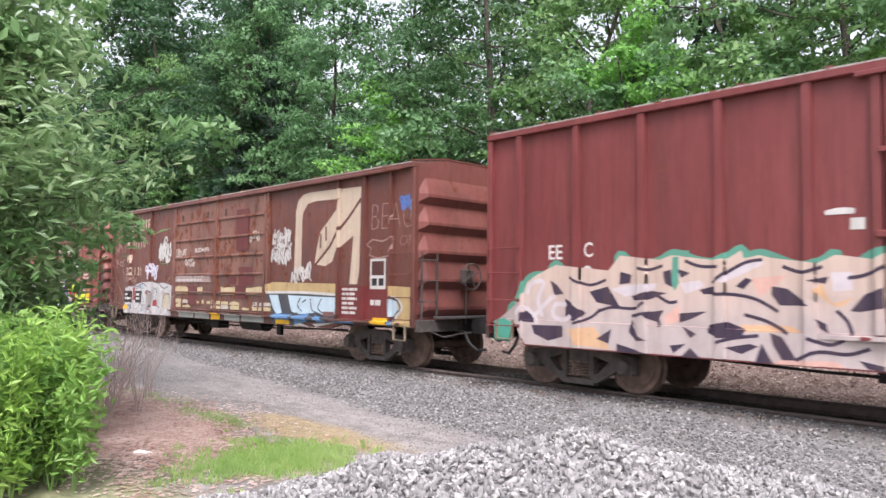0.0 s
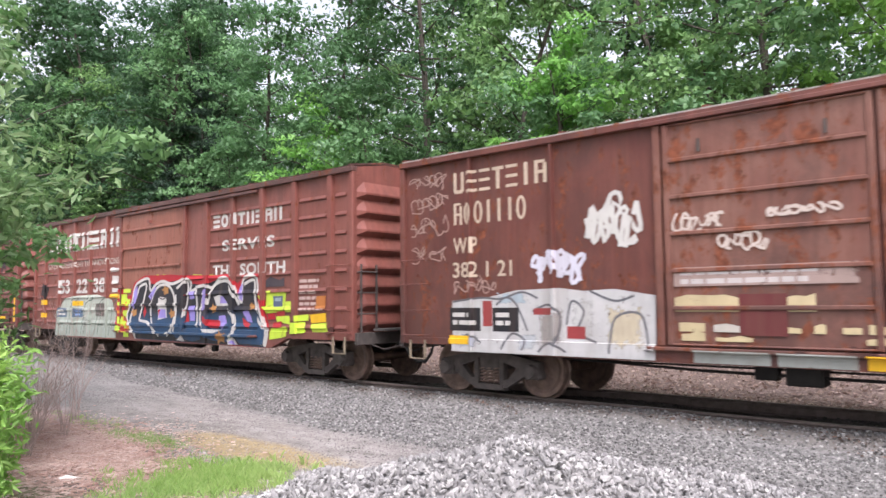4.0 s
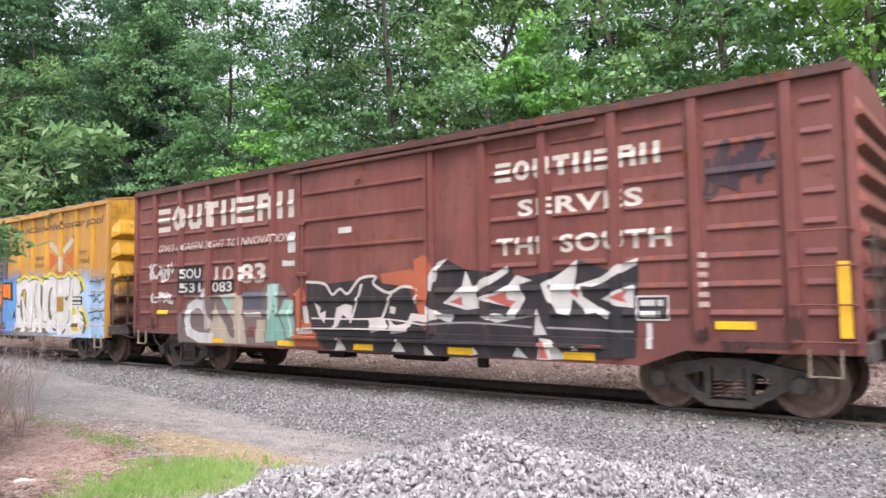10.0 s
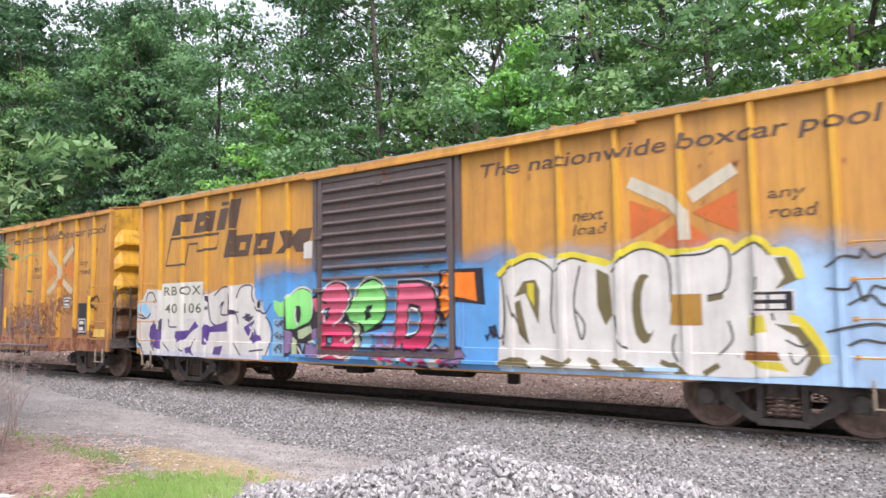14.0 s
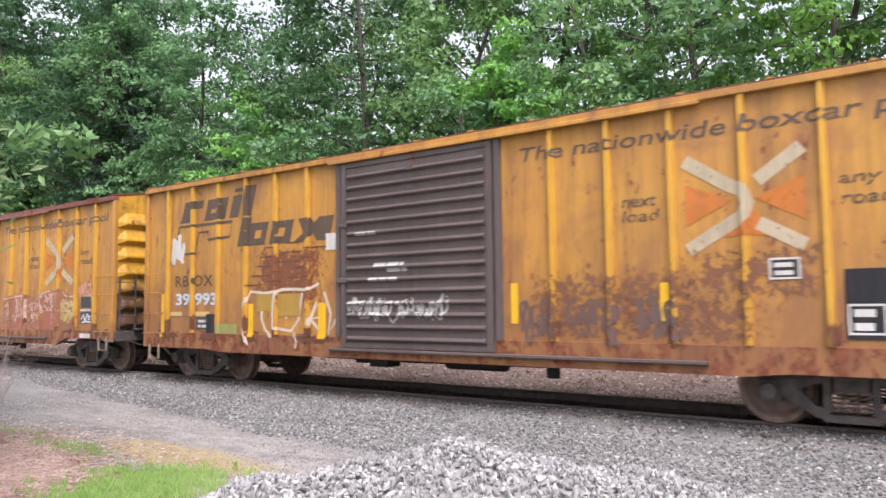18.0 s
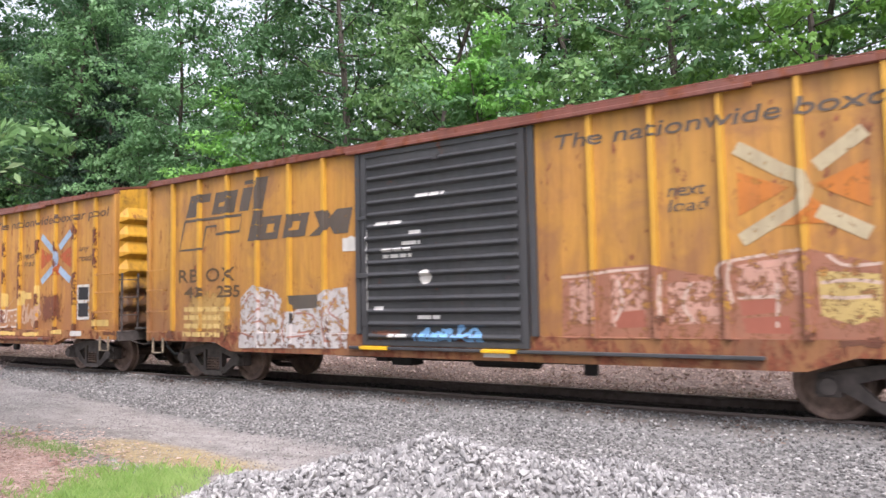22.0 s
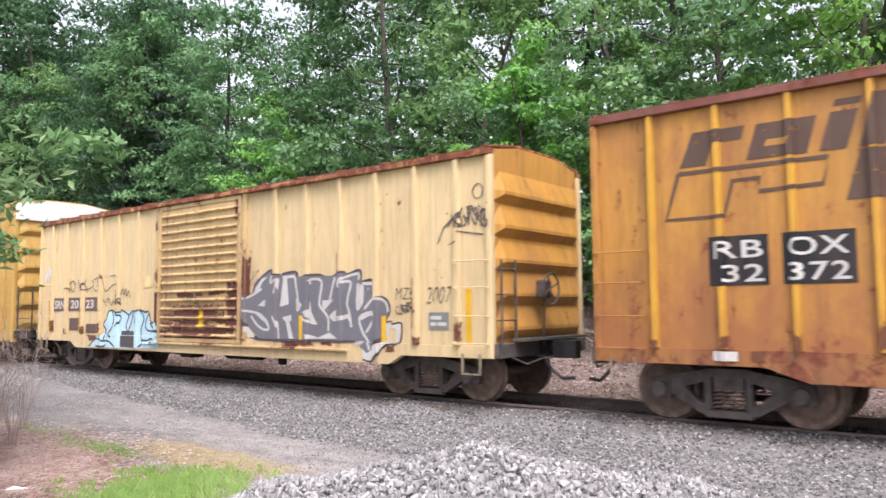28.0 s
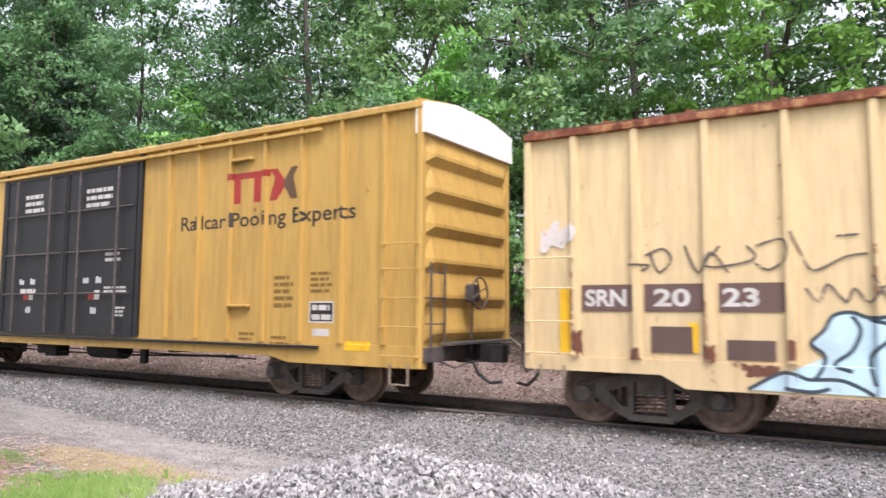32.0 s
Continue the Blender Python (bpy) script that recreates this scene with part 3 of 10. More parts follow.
build_deadfall()


# ---- heap of crushed stone ----
HEAP = (-2.9, 4.12)


def heap_height(x, y):
    # along and across the line of sight
    c, s = math.cos(radians(38)), math.sin(radians(38))
    u = (x - HEAP[0]) * c + (y - HEAP[1]) * s
    w = -(x - HEAP[0]) * s + (y - HEAP[1]) * c
    u = u + 0.12
    r = np.sqrt((u / np.where(u > 0, 3.5, 3.1)) ** 2 + (w / 2.1) ** 2)
    bumps = 0.03 * np.sin(u * 4.1 + 1) + 0.025 * np.sin(u * 9 + w * 3)
    return -0.21 + 0.79 * np.maximum(0, 1 - r ** 1.25) + bumps * (r < 0.95)


def scatter_stones(name, rng, xy, z, size, material, label, flat=0.75, kind="stuff", parent=None):
    """Small angular stones, each a squashed octahedron of its own turn."""
    n = len(xy)
    base = np.array([(1, 0, 0), (-1, 0, 0), (0, 1, 0), (0, -1, 0), (0, 0, 1), (0, 0, -1)], float)
    tri = np.array([(0, 2, 4), (2, 1, 4), (1, 3, 4), (3, 0, 4), (2, 0, 5), (1, 2, 5), (3, 1, 5), (0, 3, 5)])
    s = size * rng.uniform(0.45, 1.3, n)
    v = base[None] * rng.uniform(0.6, 1.15, (n, 6, 1)) * s[:, None, None]
    q = rng.normal(size=(n, 4))
    q /= np.linalg.norm(q, axis=1)[:, None]
    a, b, c, d = q.T
    rot = np.stack([np.stack([1 - 2 * (c * c + d * d), 2 * (b * c - a * d), 2 * (b * d + a * c)], -1),
                    np.stack([2 * (b * c + a * d), 1 - 2 * (b * b + d * d), 2 * (c * d - a * b)], -1),
                    np.stack([2 * (b * d - a * c), 2 * (c * d + a * b), 1 - 2 * (b * b + c * c)], -1)], 1)
    v = np.einsum("nij,nkj->nki", rot, v)
    v[..., 2] *= flat
    v += np.stack([xy[:, 0], xy[:, 1], z + s * 0.25], -1)[:, None]
    f = (tri[None] + np.arange(n)[:, None, None] * 6).reshape(-1, 3)
    ob = from_arrays(name, v.reshape(-1, 3).tolist(), f.tolist(), material, parent)
    tagged(ob, label, "gravel" if not parent else "", kind=kind)
    return ob


def build_gravel():
    rng = np.random.default_rng(8)
    n = 50000
    x = -26 + 28 * rng.uniform(0, 1, n) ** 0.8
    y = rng.uniform(5.2, 10.2, n)
    keep = rng.uniform(0, 1, n) < smooth(y + 0.164 * x, 5.35, 5.85) 
    x, y = x[keep], y[keep]
    scatter_stones("gravel_bed", rng, np.stack([x, y], -1), ground_height(x, y), 0.026, "gravel", "loose grey gravel beside the track")
    n = 42000
    x = -22 + 22 * rng.uniform(0, 1, n) ** 0.7
    y = -0.164 * x + rng.uniform(2.9, 6.2, n)
    ok = (y < 9) & (heap_height(x, y) < -0.2) & (y > 3.9 - 0.25 * (x + 7))
    x, y = x[ok], y[ok]
    scatter_stones("lane_grit", rng, np.stack([x, y], -1), ground_height(x, y) - 0.004, 0.012, "grit", "fine grey grit on the dirt lane")
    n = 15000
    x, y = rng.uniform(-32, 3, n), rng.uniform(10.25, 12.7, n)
    scatter_stones("track_ballast", rng, np.stack([x, y], -1), ground_height(x, y) - 0.01, 0.035, "ballast", "dark ballast between the rails, the train's shade in its colour")


M["grit"] = stone_material("lane_grit", ((0.0, (0.09, 0.082, 0.077)), (0.5, (0.21, 0.193, 0.18)), (1.0, (0.42, 0.39, 0.365))), 60)
# low stops hold the train's shade as well as the stones' own dark grey
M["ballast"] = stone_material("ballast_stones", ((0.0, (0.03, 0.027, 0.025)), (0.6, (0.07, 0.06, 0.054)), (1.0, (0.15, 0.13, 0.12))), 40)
build_gravel()


M["scrap"] = stone_material("bark_scraps", ((0.0, (0.05, 0.03, 0.022)), (0.6, (0.12, 0.07, 0.05)), (1.0, (0.22, 0.13, 0.09))), 40)


def build_litter():
    rng = np.random.default_rng(9)
    n = 40000
    x, y = -45 + 50 * rng.uniform(0, 1, n), 12.9 + 6 * rng.uniform(0, 1, n) ** 1.4
    c = np.stack([x, y, ground_height(x, y) + 0.015 + 0.02 * rng.uniform(0, 1, n)], -1)
    v, f = leaf_mesh(rng, c, 0.085, 0, 0.7)
    v[:, 2] = np.repeat(c[:, 2], 4) + (v[:, 2] - np.repeat(c[:, 2], 4)) * 0.75
    ob = from_arrays("leaf_litter", v.tolist(), f.tolist(), "bank_leaf")
    tagged(ob, "brown fallen leaves on the wooded bank", "leaf litter", kind="stuff")
    n = 19000
    x = rng.normal(-9.33, 1.4, n)
    y = 3.75 - 0.16 * (x + 9.33) + rng.normal(0, 0.6, n)
    c = np.stack([x, y, ground_height(x, y) + 0.015], -1)
    v, f = leaf_mesh(rng, c, 0.07, 0, 0.7)
    v[:, 2] = np.repeat(c[:, 2], 4) + (v[:, 2] - np.repeat(c[:, 2], 4)) * 0.25
    ob = from_arrays("leaf_litter", v.tolist(), f.tolist(), "dry_leaf")
    tagged(ob, "brown fallen leaves at the edge of the brush", "leaf litter", kind="stuff")
    # scraps of bark and leaves along the near rail, in drifts
    spots = np.stack([rng.uniform(-20, 2, 46), rng.normal(9.75, 0.16, 46)], -1)
    x, y = (spots[rng.integers(0, 46, 900)] + rng.normal(size=(900, 2)) * (0.16, 0.05)).T
    c = np.stack([x, y, ground_height(x, y) + 0.02], -1)
    v, f = leaf_mesh(rng, c, 0.06, 0, 0.5)
    v[:, 2] = np.repeat(c[:, 2], 4) + (v[:, 2] - np.repeat(c[:, 2], 4)) * 0.5
    ob = from_arrays("bark_scraps", v.tolist(), f.tolist(), "scrap")
    tagged(ob, "rust-brown scraps of bark and leaves beside the rail", "debris", kind="stuff")


build_litter()


def build_grass():
    rng = np.random.default_rng(10)
    patches = ((-6.65, 4.3, 0.62, 0.5, 3000, 0.14), (-6.65, 3.6, 0.4, 0.4, 1200, 0.12), (-7.58, 4.55, 0.45, 0.22, 450, 0.08), (-9.36, 4.8, 0.9, 0.14, 900, 0.07), (-11.55, 5.0, 0.8, 0.2, 250, 0.07))
    for px, py, sx, sy, n, tall in patches:
        n = int(n * 1.8)
        tufts = np.stack([rng.normal(px, sx * 0.62, 40 + n // 30), rng.normal(py, sy * 0.72, 40 + n // 30)], -1)
        x, y = (tufts[rng.integers(0, len(tufts), n)] + rng.normal(size=(n, 2)) * 0.045).T
        z = ground_height(x, y)
        h = tall * rng.uniform(0.25, 0.85, n)
        a = rng.uniform(0, math.tau, n)
        lean = rng.normal(size=(n, 2)) * 0.35 * h[:, None]
        w = 0.005
        p0 = np.stack([x - np.cos(a) * w, y - np.sin(a) * w, z - 0.01], -1)
        p1 = np.stack([x + np.cos(a) * w, y + np.sin(a) * w, z - 0.01], -1)
        mid = np.stack([x + lean[:, 0] * 0.4, y + lean[:, 1] * 0.4, z + h * 0.6], -1)
        tip = np.stack([x + lean[:, 0], y + lean[:, 1], z + h], -1)
        v = np.stack([p0, p1, mid, tip], 1).reshape(-1, 3)
        i = np.arange(n)[:, None] * 4
        f = np.concatenate([i + (0, 1, 2), i + (1, 3, 2)], 0)
        ob = from_arrays("grass", v.tolist(), f.tolist(), "grass")
        tagged(ob, "tufts of bright green grass by the dirt lane", "grass", kind="stuff")


build_grass()

def rock_meshes(count, rng):
    out = []
    for i in range(count):
        bm = bmesh.new()
        bmesh.ops.create_icosphere(bm, subdivisions=1, radius=1.0)
        for vert in bm.verts:
            vert.co *= rng.uniform(0.5, 1.3)
        for vert in bm.verts:
            vert.co = Vector((vert.co.x * 1.4, vert.co.y * 0.9, vert.co.z * 0.6))
        out.append(bm)
    return out


def build_heap():
    heap = thing("stone_heap", "heap of pale grey crushed stone", "stone heap")
    rng = np.random.default_rng(12)
    xs, ys = np.linspace(HEAP[0] - 3.7, HEAP[0] + 3.7, 60), np.linspace(HEAP[1] - 3.4, HEAP[1] + 3.4, 60)
    gx, gy = np.meshgrid(xs, ys, indexing="ij")
    gz = np.maximum(heap_height(gx, gy) - 0.03, -0.27)
    v = np.stack([gx, gy, gz], -1).reshape(-1, 3)
    f = [(i * 60 + j, i * 60 + 60 + j, i * 60 + 61 + j, i * 60 + j + 1) for i in range(59) for j in range(59)]
    from_arrays("core", v.tolist(), f, "crushed_single", heap)
    py = random.Random(3)
    kinds = rock_meshes(6, py)
    protos = []
    for bm in kinds:
        co = np.array([tuple(p.co) for p in bm.verts])
        bm.verts.index_update()
        protos.append((co, np.array([[q.index for q in face.verts] for face in bm.faces])))
    singles = []
    for bm in kinds:
        me = bpy.data.meshes.new("stone")
        bm.to_mesh(me)
        bm.free()
        me.materials.append(M["crushed_single"])
        singles.append(me)
    # the joined stones
    n = 44000
    x, y = HEAP[0] + rng.uniform(-3.5, 3.5, n), HEAP[1] + rng.uniform(-3.2, 3.2, n)
    z = heap_height(x, y)
    ok = z > -0.2
    x, y, z = x[ok], y[ok], z[ok]
    vs, fs, base = [], [], 0
    for i in range(len(x)):
        co, tri = protos[i % 6]
        s = 0.0165 * rng.uniform(0.5, 1.45)
        m = np.array(Euler(rng.uniform(0, 6.28, 3)).to_matrix())
        vs.append((co * s) @ m.T + (x[i], y[i], z[i] + rng.uniform(-0.02, 0.02)))
        fs.append(tri + base)
        base += len(co)
    ob = from_arrays("crushed_stone", np.concatenate(vs).tolist(), np.concatenate(fs).tolist(), "crushed", heap)
    ob["kind"] = "stuff"
    # the stones on the brow
    c, s = math.cos(radians(38)), math.sin(radians(38))
    for i in range(300):
        u, w = py.uniform(-2.2, 2.4), py.gauss(-0.25, 0.35)
        px, pyy = HEAP[0] + u * c - w * s, HEAP[1] + u * s + w * c
        h = float(heap_height(np.float64(px), np.float64(pyy)))
        r = 0.02 * py.uniform(0.7, 1.5)
        o = new("stone", singles[i % 6])
        o.parent = heap
        o.matrix_basis = Matrix.LocRotScale((px, pyy, h + 0.012), Euler((py.uniform(0, 6), py.uniform(0, 6), py.uniform(0, 6))), (r, r, r))


build_heap()


# ---- the train ----
WHEEL_R = 0.44
SIDE = 1.5     # from the middle of a car to the outer face of its posts
SHEET = 1.43   # to its side sheets

M["maroon"] = car_paint("maroon_paint", (0.16, 0.035, 0.035), (0.2, 0.05, 0.048), 0.12)
M["wp_brown"] = car_paint("red_brown_paint", (0.125, 0.04, 0.032), (0.17, 0.065, 0.05), 0.38, stain=0.6, stain_color=(0.07, 0.035, 0.03))
M["wp_door"] = car_paint("rusty_door_paint", (0.16, 0.06, 0.045), (0.24, 0.12, 0.09), 0.5, stain=0.7, stain_color=(0.07, 0.035, 0.03))
M["southern_red"] = car_paint("oxide_red_paint", (0.21, 0.066, 0.05), (0.26, 0.095, 0.075), 0.24, stain=0.45, stain_color=(0.1, 0.04, 0.035))
M["southern_dark"] = car_paint("dark_oxide_red_paint", (0.17, 0.052, 0.043), (0.23, 0.085, 0.07), 0.28, stain=0.5, stain_color=(0.075, 0.033, 0.03))
M["southern_door"] = car_paint("faded_red_door_paint", (0.25, 0.085, 0.055), (0.3, 0.12, 0.085), 0.3)
M["rb_yellow"] = car_paint("orange_yellow_paint", (0.52, 0.27, 0.05), (0.45, 0.215, 0.055), 0.1, grime=0.5, stain=0.45, stain_color=(0.3, 0.15, 0.06))
M["rb_rusty"] = car_paint("rusted_orange_paint", (0.48, 0.245, 0.045), (0.41, 0.19, 0.05), 0.24, grime=0.7, rust_color=(0.19, 0.07, 0.035), stain=0.75, stain_color=(0.22, 0.1, 0.05))
M["rb_rusty_two"] = car_paint("weathered_orange_paint", (0.48, 0.24, 0.045), (0.4, 0.175, 0.045), 0.24, grime=0.7, rust_color=(0.19, 0.065, 0.03), stain=0.7, stain_color=(0.26, 0.1, 0.045))
M["rb_post"] = car_paint("clean_yellow_post_paint", (0.6, 0.33, 0.035), (0.52, 0.26, 0.04), 0.22, grime=0.45, stain=0.35, stain_color=(0.3, 0.13, 0.04))
# the near-black low stain is grime plus the shade of the lower end, as colour
M["rb_end"] = car_paint("grimy_shaded_yellow_end_paint", (0.6, 0.33, 0.025), (0.5, 0.25, 0.03), 0.3, grime=0.9, stain=0.95, stain_color=(0.07, 0.036, 0.026), low=0.3)
M["rb_door"] = car_paint("brown_grey_door_paint", (0.092, 0.072, 0.069), (0.12, 0.094, 0.09), 0.15)
M["rb_door_black"] = car_paint("black_door_paint", (0.045, 0.046, 0.05), (0.065, 0.065, 0.068), 0.05)
M["cream"] = car_paint("cream_paint", (0.66, 0.51, 0.28), (0.6, 0.45, 0.25), 0.08, grime=0.14, stain=0.12, stain_color=(0.34, 0.22, 0.13))
M["cream_door"] = car_paint("rusting_cream_paint", (0.62, 0.45, 0.22), (0.54, 0.37, 0.17), 0.26, grime=0.5, rust_color=(0.14, 0.05, 0.03), stain=0.4, stain_color=(0.24, 0.12, 0.07), low=0.12)
M["ttx_yellow"] = car_paint("new_yellow_paint", (0.5, 0.31, 0.08), (0.45, 0.275, 0.075), 0.02, grime=0.25)
M["ttx_door"] = car_paint("black_plug_door_paint", (0.014, 0.014, 0.016), (0.022, 0.022, 0.024), 0.02, grime=0.2)
M["roof_steel"] = car_paint("galvanised_roof", (0.4, 0.38, 0.35), (0.3, 0.27, 0.24), 0.4)
M["roof_red"] = car_paint("rusted_roof_edge", (0.16, 0.05, 0.035), (0.2, 0.08, 0.06), 0.5)
M["roof_rust_patchy"] = car_paint("patchy_rusted_edge", (0.5, 0.26, 0.1), (0.2, 0.07, 0.045), 0.8)
M["rust_sill"] = car_paint("rusted_sill_paint", (0.2, 0.085, 0.045), (0.3, 0.14, 0.05), 0.6)
M["rust_sill_light"] = car_paint("half_rusted_sill_paint", (0.42, 0.19, 0.045), (0.22, 0.09, 0.045), 0.5)
M["roof_dark"] = car_paint("sooty_roof_edge", (0.085, 0.042, 0.036), (0.13, 0.06, 0.05), 0.4, stain=0.6, stain_color=(0.04, 0.03, 0.026))
M["hose"] = plain("rubber_hose", (0.02, 0.02, 0.02), 0.6)
M["platform"] = plain("galvanised_grating", (0.13, 0.125, 0.12), 0.5, 0.4)


class Car:
    """What a car's side looks like, so that doors and paint lie on it."""

    def __init__(self, index, half, eave, sill, posts, door, post_w=0.1, beads=(), door_style="ribbed"):
        self.index, self.half, self.eave, self.sill = index, half, eave, sill
        self.posts, self.door, self.post_w, self.beads, self.door_style = posts, door, post_w, beads, door_style
        self.lift = 0

    def ribs(self):
        """The ribs of a corrugated door: their lower edges and pitch."""
        x0, x1, z0, z1 = self.door
        n = {"ribbed": 15, "plain": 0, "plug": 0, "pair": 0}[self.door_style]
        return [z0 + 0.1 + (z1 - z0 - 0.2) * i / n for i in range(n)], (z1 - z0 - 0.2) / max(n, 1)

    def battens(self):
        """The heights of the level battens on a plain door."""
        x0, x1, z0, z1 = self.door
        return [z0 + 0.15, z0 + 0.67, z0 + 1.65, z0 + 2.18, z1 - 0.4]

    def off(self, x, z):
        """How far the side stands out from its sheets at a place."""
        x0, x1, z0, z1 = self.door
        if z0 - 0.072 < z < z0 - 0.018 and x0 - 0.3 < x < min(self.half - 0.2, 2 * x1 - x0):
            return 0.101
        if (abs(x - x0 + 0.09) < 0.052 or abs(x - x1 - 0.09) < 0.052) and z > self.sill[4]:
            return SIDE - SHEET
        if x0 < x < x1 and z0 < z < z1:
            if self.door_style == "plain" and x0 + 0.05 < x < x1 - 0.05 and any(abs(z - b) < 0.032 for b in self.battens()):
                return 0.086
            low, pitch = self.ribs()
            d = 0.05
            if low and x0 + 0.12 < x < x1 - 0.12:
                u = ((z - low[0]) / pitch) % 1.0
                if low[0] < z < low[-1] + pitch:
                    d += 0.054 * max(0.0, 1 - abs(u - 0.25) / 0.25)
            return d
        for p in self.posts:
            if abs(x - p) < self.post_w / 2:
                return SIDE - SHEET
        if abs(x) > self.half - 0.1:
            return SIDE - SHEET
        if z < self.sill[4]:
            return 0.03
        for b in self.beads:
            if b <= z <= b + 0.1:
                return min(0.03, (z - b) * 2) if z < b + 0.03 else 0.03 * (b + 0.1 - z) / 0.07
        return 0.0

    def breaks(self, lo, hi, zlo, zhi):
        e = 0.004
        xs = []
        for p in self.posts:
            for s in (-1, 1):
                xs += [p + s * self.post_w / 2 - e, p + s * self.post_w / 2 + e]
        x0, x1, z0, z1 = self.door
        for v in (x0, x1, self.half - 0.1, 0.1 - self.half, x0 - 0.142, x0 - 0.038, x1 + 0.038, x1 + 0.142, x0 + 0.05, x1 - 0.05):
            xs += [v - e, v + e]
        zs = [self.sill[4] - e, self.sill[4] + e]
        for b in self.beads:
            zs += [b, b + 0.015, b + 0.03, b + 0.1]
        if lo < 2 * x1 - x0 and hi > x0 - 0.3:
            for v in (z0 - 0.072, z0 - 0.018):
                zs += [v - e, v + e]
        if lo < self.door[1] and hi > self.door[0]:
            if self.door_style == "plain":
                for b in self.battens():
                    zs += [b - 0.036, b - 0.031, b + 0.031, b + 0.036]
            low, pitch = self.ribs()
            for z in low:
                zs += [z, z + 0.25 * pitch, z + 0.5 * pitch]
            zs += [self.door[2] - e, self.door[2] + e, self.door[3] - e, self.door[3] + e]
        return [x for x in xs if lo < x < hi], [z for z in zs if zlo < z < zhi]


def rod(a, b, r=0.012, sides=6):
    bm = bmesh.new()
    tube(bm, [a, b], r, sides)
    return mended(bm)


def wheel_bm(y):
    """A wheel on one side of its axle: a dished disc with tread and flange."""
    bm = bmesh.new()
    s = 1 if y > 0 else -1
    prof = [(0.0, 0.10), (0.11, 0.10), (0.13, 0.05), (WHEEL_R - 0.13, 0.03), (WHEEL_R - 0.07, 0.07), (WHEEL_R - 0.01, 0.07), (WHEEL_R, 0.055), (WHEEL_R, -0.05), (WHEEL_R + 0.03, -0.058), (WHEEL_R + 0.03, -0.075), (WHEEL_R - 0.07, -0.078), (WHEEL_R - 0.13, -0.02), (0.13, -0.03), (0.11, -0.07), (0.0, -0.07)]
    n = 36
    rings = []
    for r, w in prof:
        if r == 0:
            rings.append([bm.verts.new((0, y + s * w, 0))])
        else:
            rings.append([bm.verts.new((r * math.cos(k * math.tau / n), y + s * w, r * math.sin(k * math.tau / n))) for k in range(n)])
    for a, b in zip(rings, rings[1:]):
        for k in range(n):
            q = [a[k % len(a)], a[(k + 1) % len(a)], b[(k + 1) % len(b)], b[k % len(b)]]
            q = list(dict.fromkeys(q))
            if len(q) > 2:
                bm.faces.new(q)
    # cast spots near the hub that show the turning
    for k in range(2):
        a = k * math.pi
        box(bm, 0.19 * math.cos(a) - 0.03, 0.19 * math.cos(a) + 0.03, y + s * 0.03, y + s * 0.048, 0.19 * math.sin(a) - 0.03, 0.19 * math.sin(a) + 0.03)
    return mended(bm)


SHARED = {}


def shared(key, build):
    if key not in SHARED:
        bm = build()
        me = bpy.data.meshes.new(key)
        bm.to_mesh(me)
        bm.free()
        SHARED[key] = me
    return SHARED[key]


def side_frame_bm(y):
    """A cast truck side: sloping arms from the axle boxes down to the spring seat, with two windows."""
    bm = bmesh.new()
    a, b = y - 0.07, y + 0.07
    for s in (-1, 1):
        arm = [(s * 0.24, 0.72), (s * 0.62, 0.66), (s * 1.02, 0.58), (s * 1.06, 0.34), (s * 0.78, 0.34), (s * 0.74, 0.46), (s * 0.56, 0.48), (s * 0.24, 0.58)]
        prism(bm, arm, "y", a, b)
        low = [(s * 0.24, 0.14), (s * 0.36, 0.14), (s * 0.8, 0.4), (s * 0.8, 0.52), (s * 0.62, 0.52), (s * 0.38, 0.28), (s * 0.24, 0.26)]
        prism(bm, low, "y", a + 0.012, b - 0.012)
        box(bm, s * 0.26 - 0.04, s * 0.26 + 0.04, a + 0.005, b - 0.005, 0.2, 0.7)
        # axle box and cap
        box(bm, s * 0.89 - 0.13, s * 0.89 + 0.13, y - 0.11, y + 0.09, 0.31, 0.57)
        c = bmesh.ops.create_cone(bm, cap_ends=True, segments=14, radius1=0.12, radius2=0.1, depth=0.1)
        bmesh.ops.transform(bm, matrix=pose(s * 0.89, y - 0.14, WHEEL_R, 90), verts=c["verts"])
    box(bm, -0.3, 0.3, a, b, 0.1, 0.19)
    box(bm, -0.28, 0.28, a, b, 0.62, 0.73)
    return mended(bm)


def spring_bm():
    bm = bmesh.new()
    tube(bm, [(0.06 * math.cos(k * 0.7), 0.06 * math.sin(k * 0.7), 0.2 + k * 0.0058) for k in range(46)], 0.014, 5)
    return mended(bm)


WHEELS = []


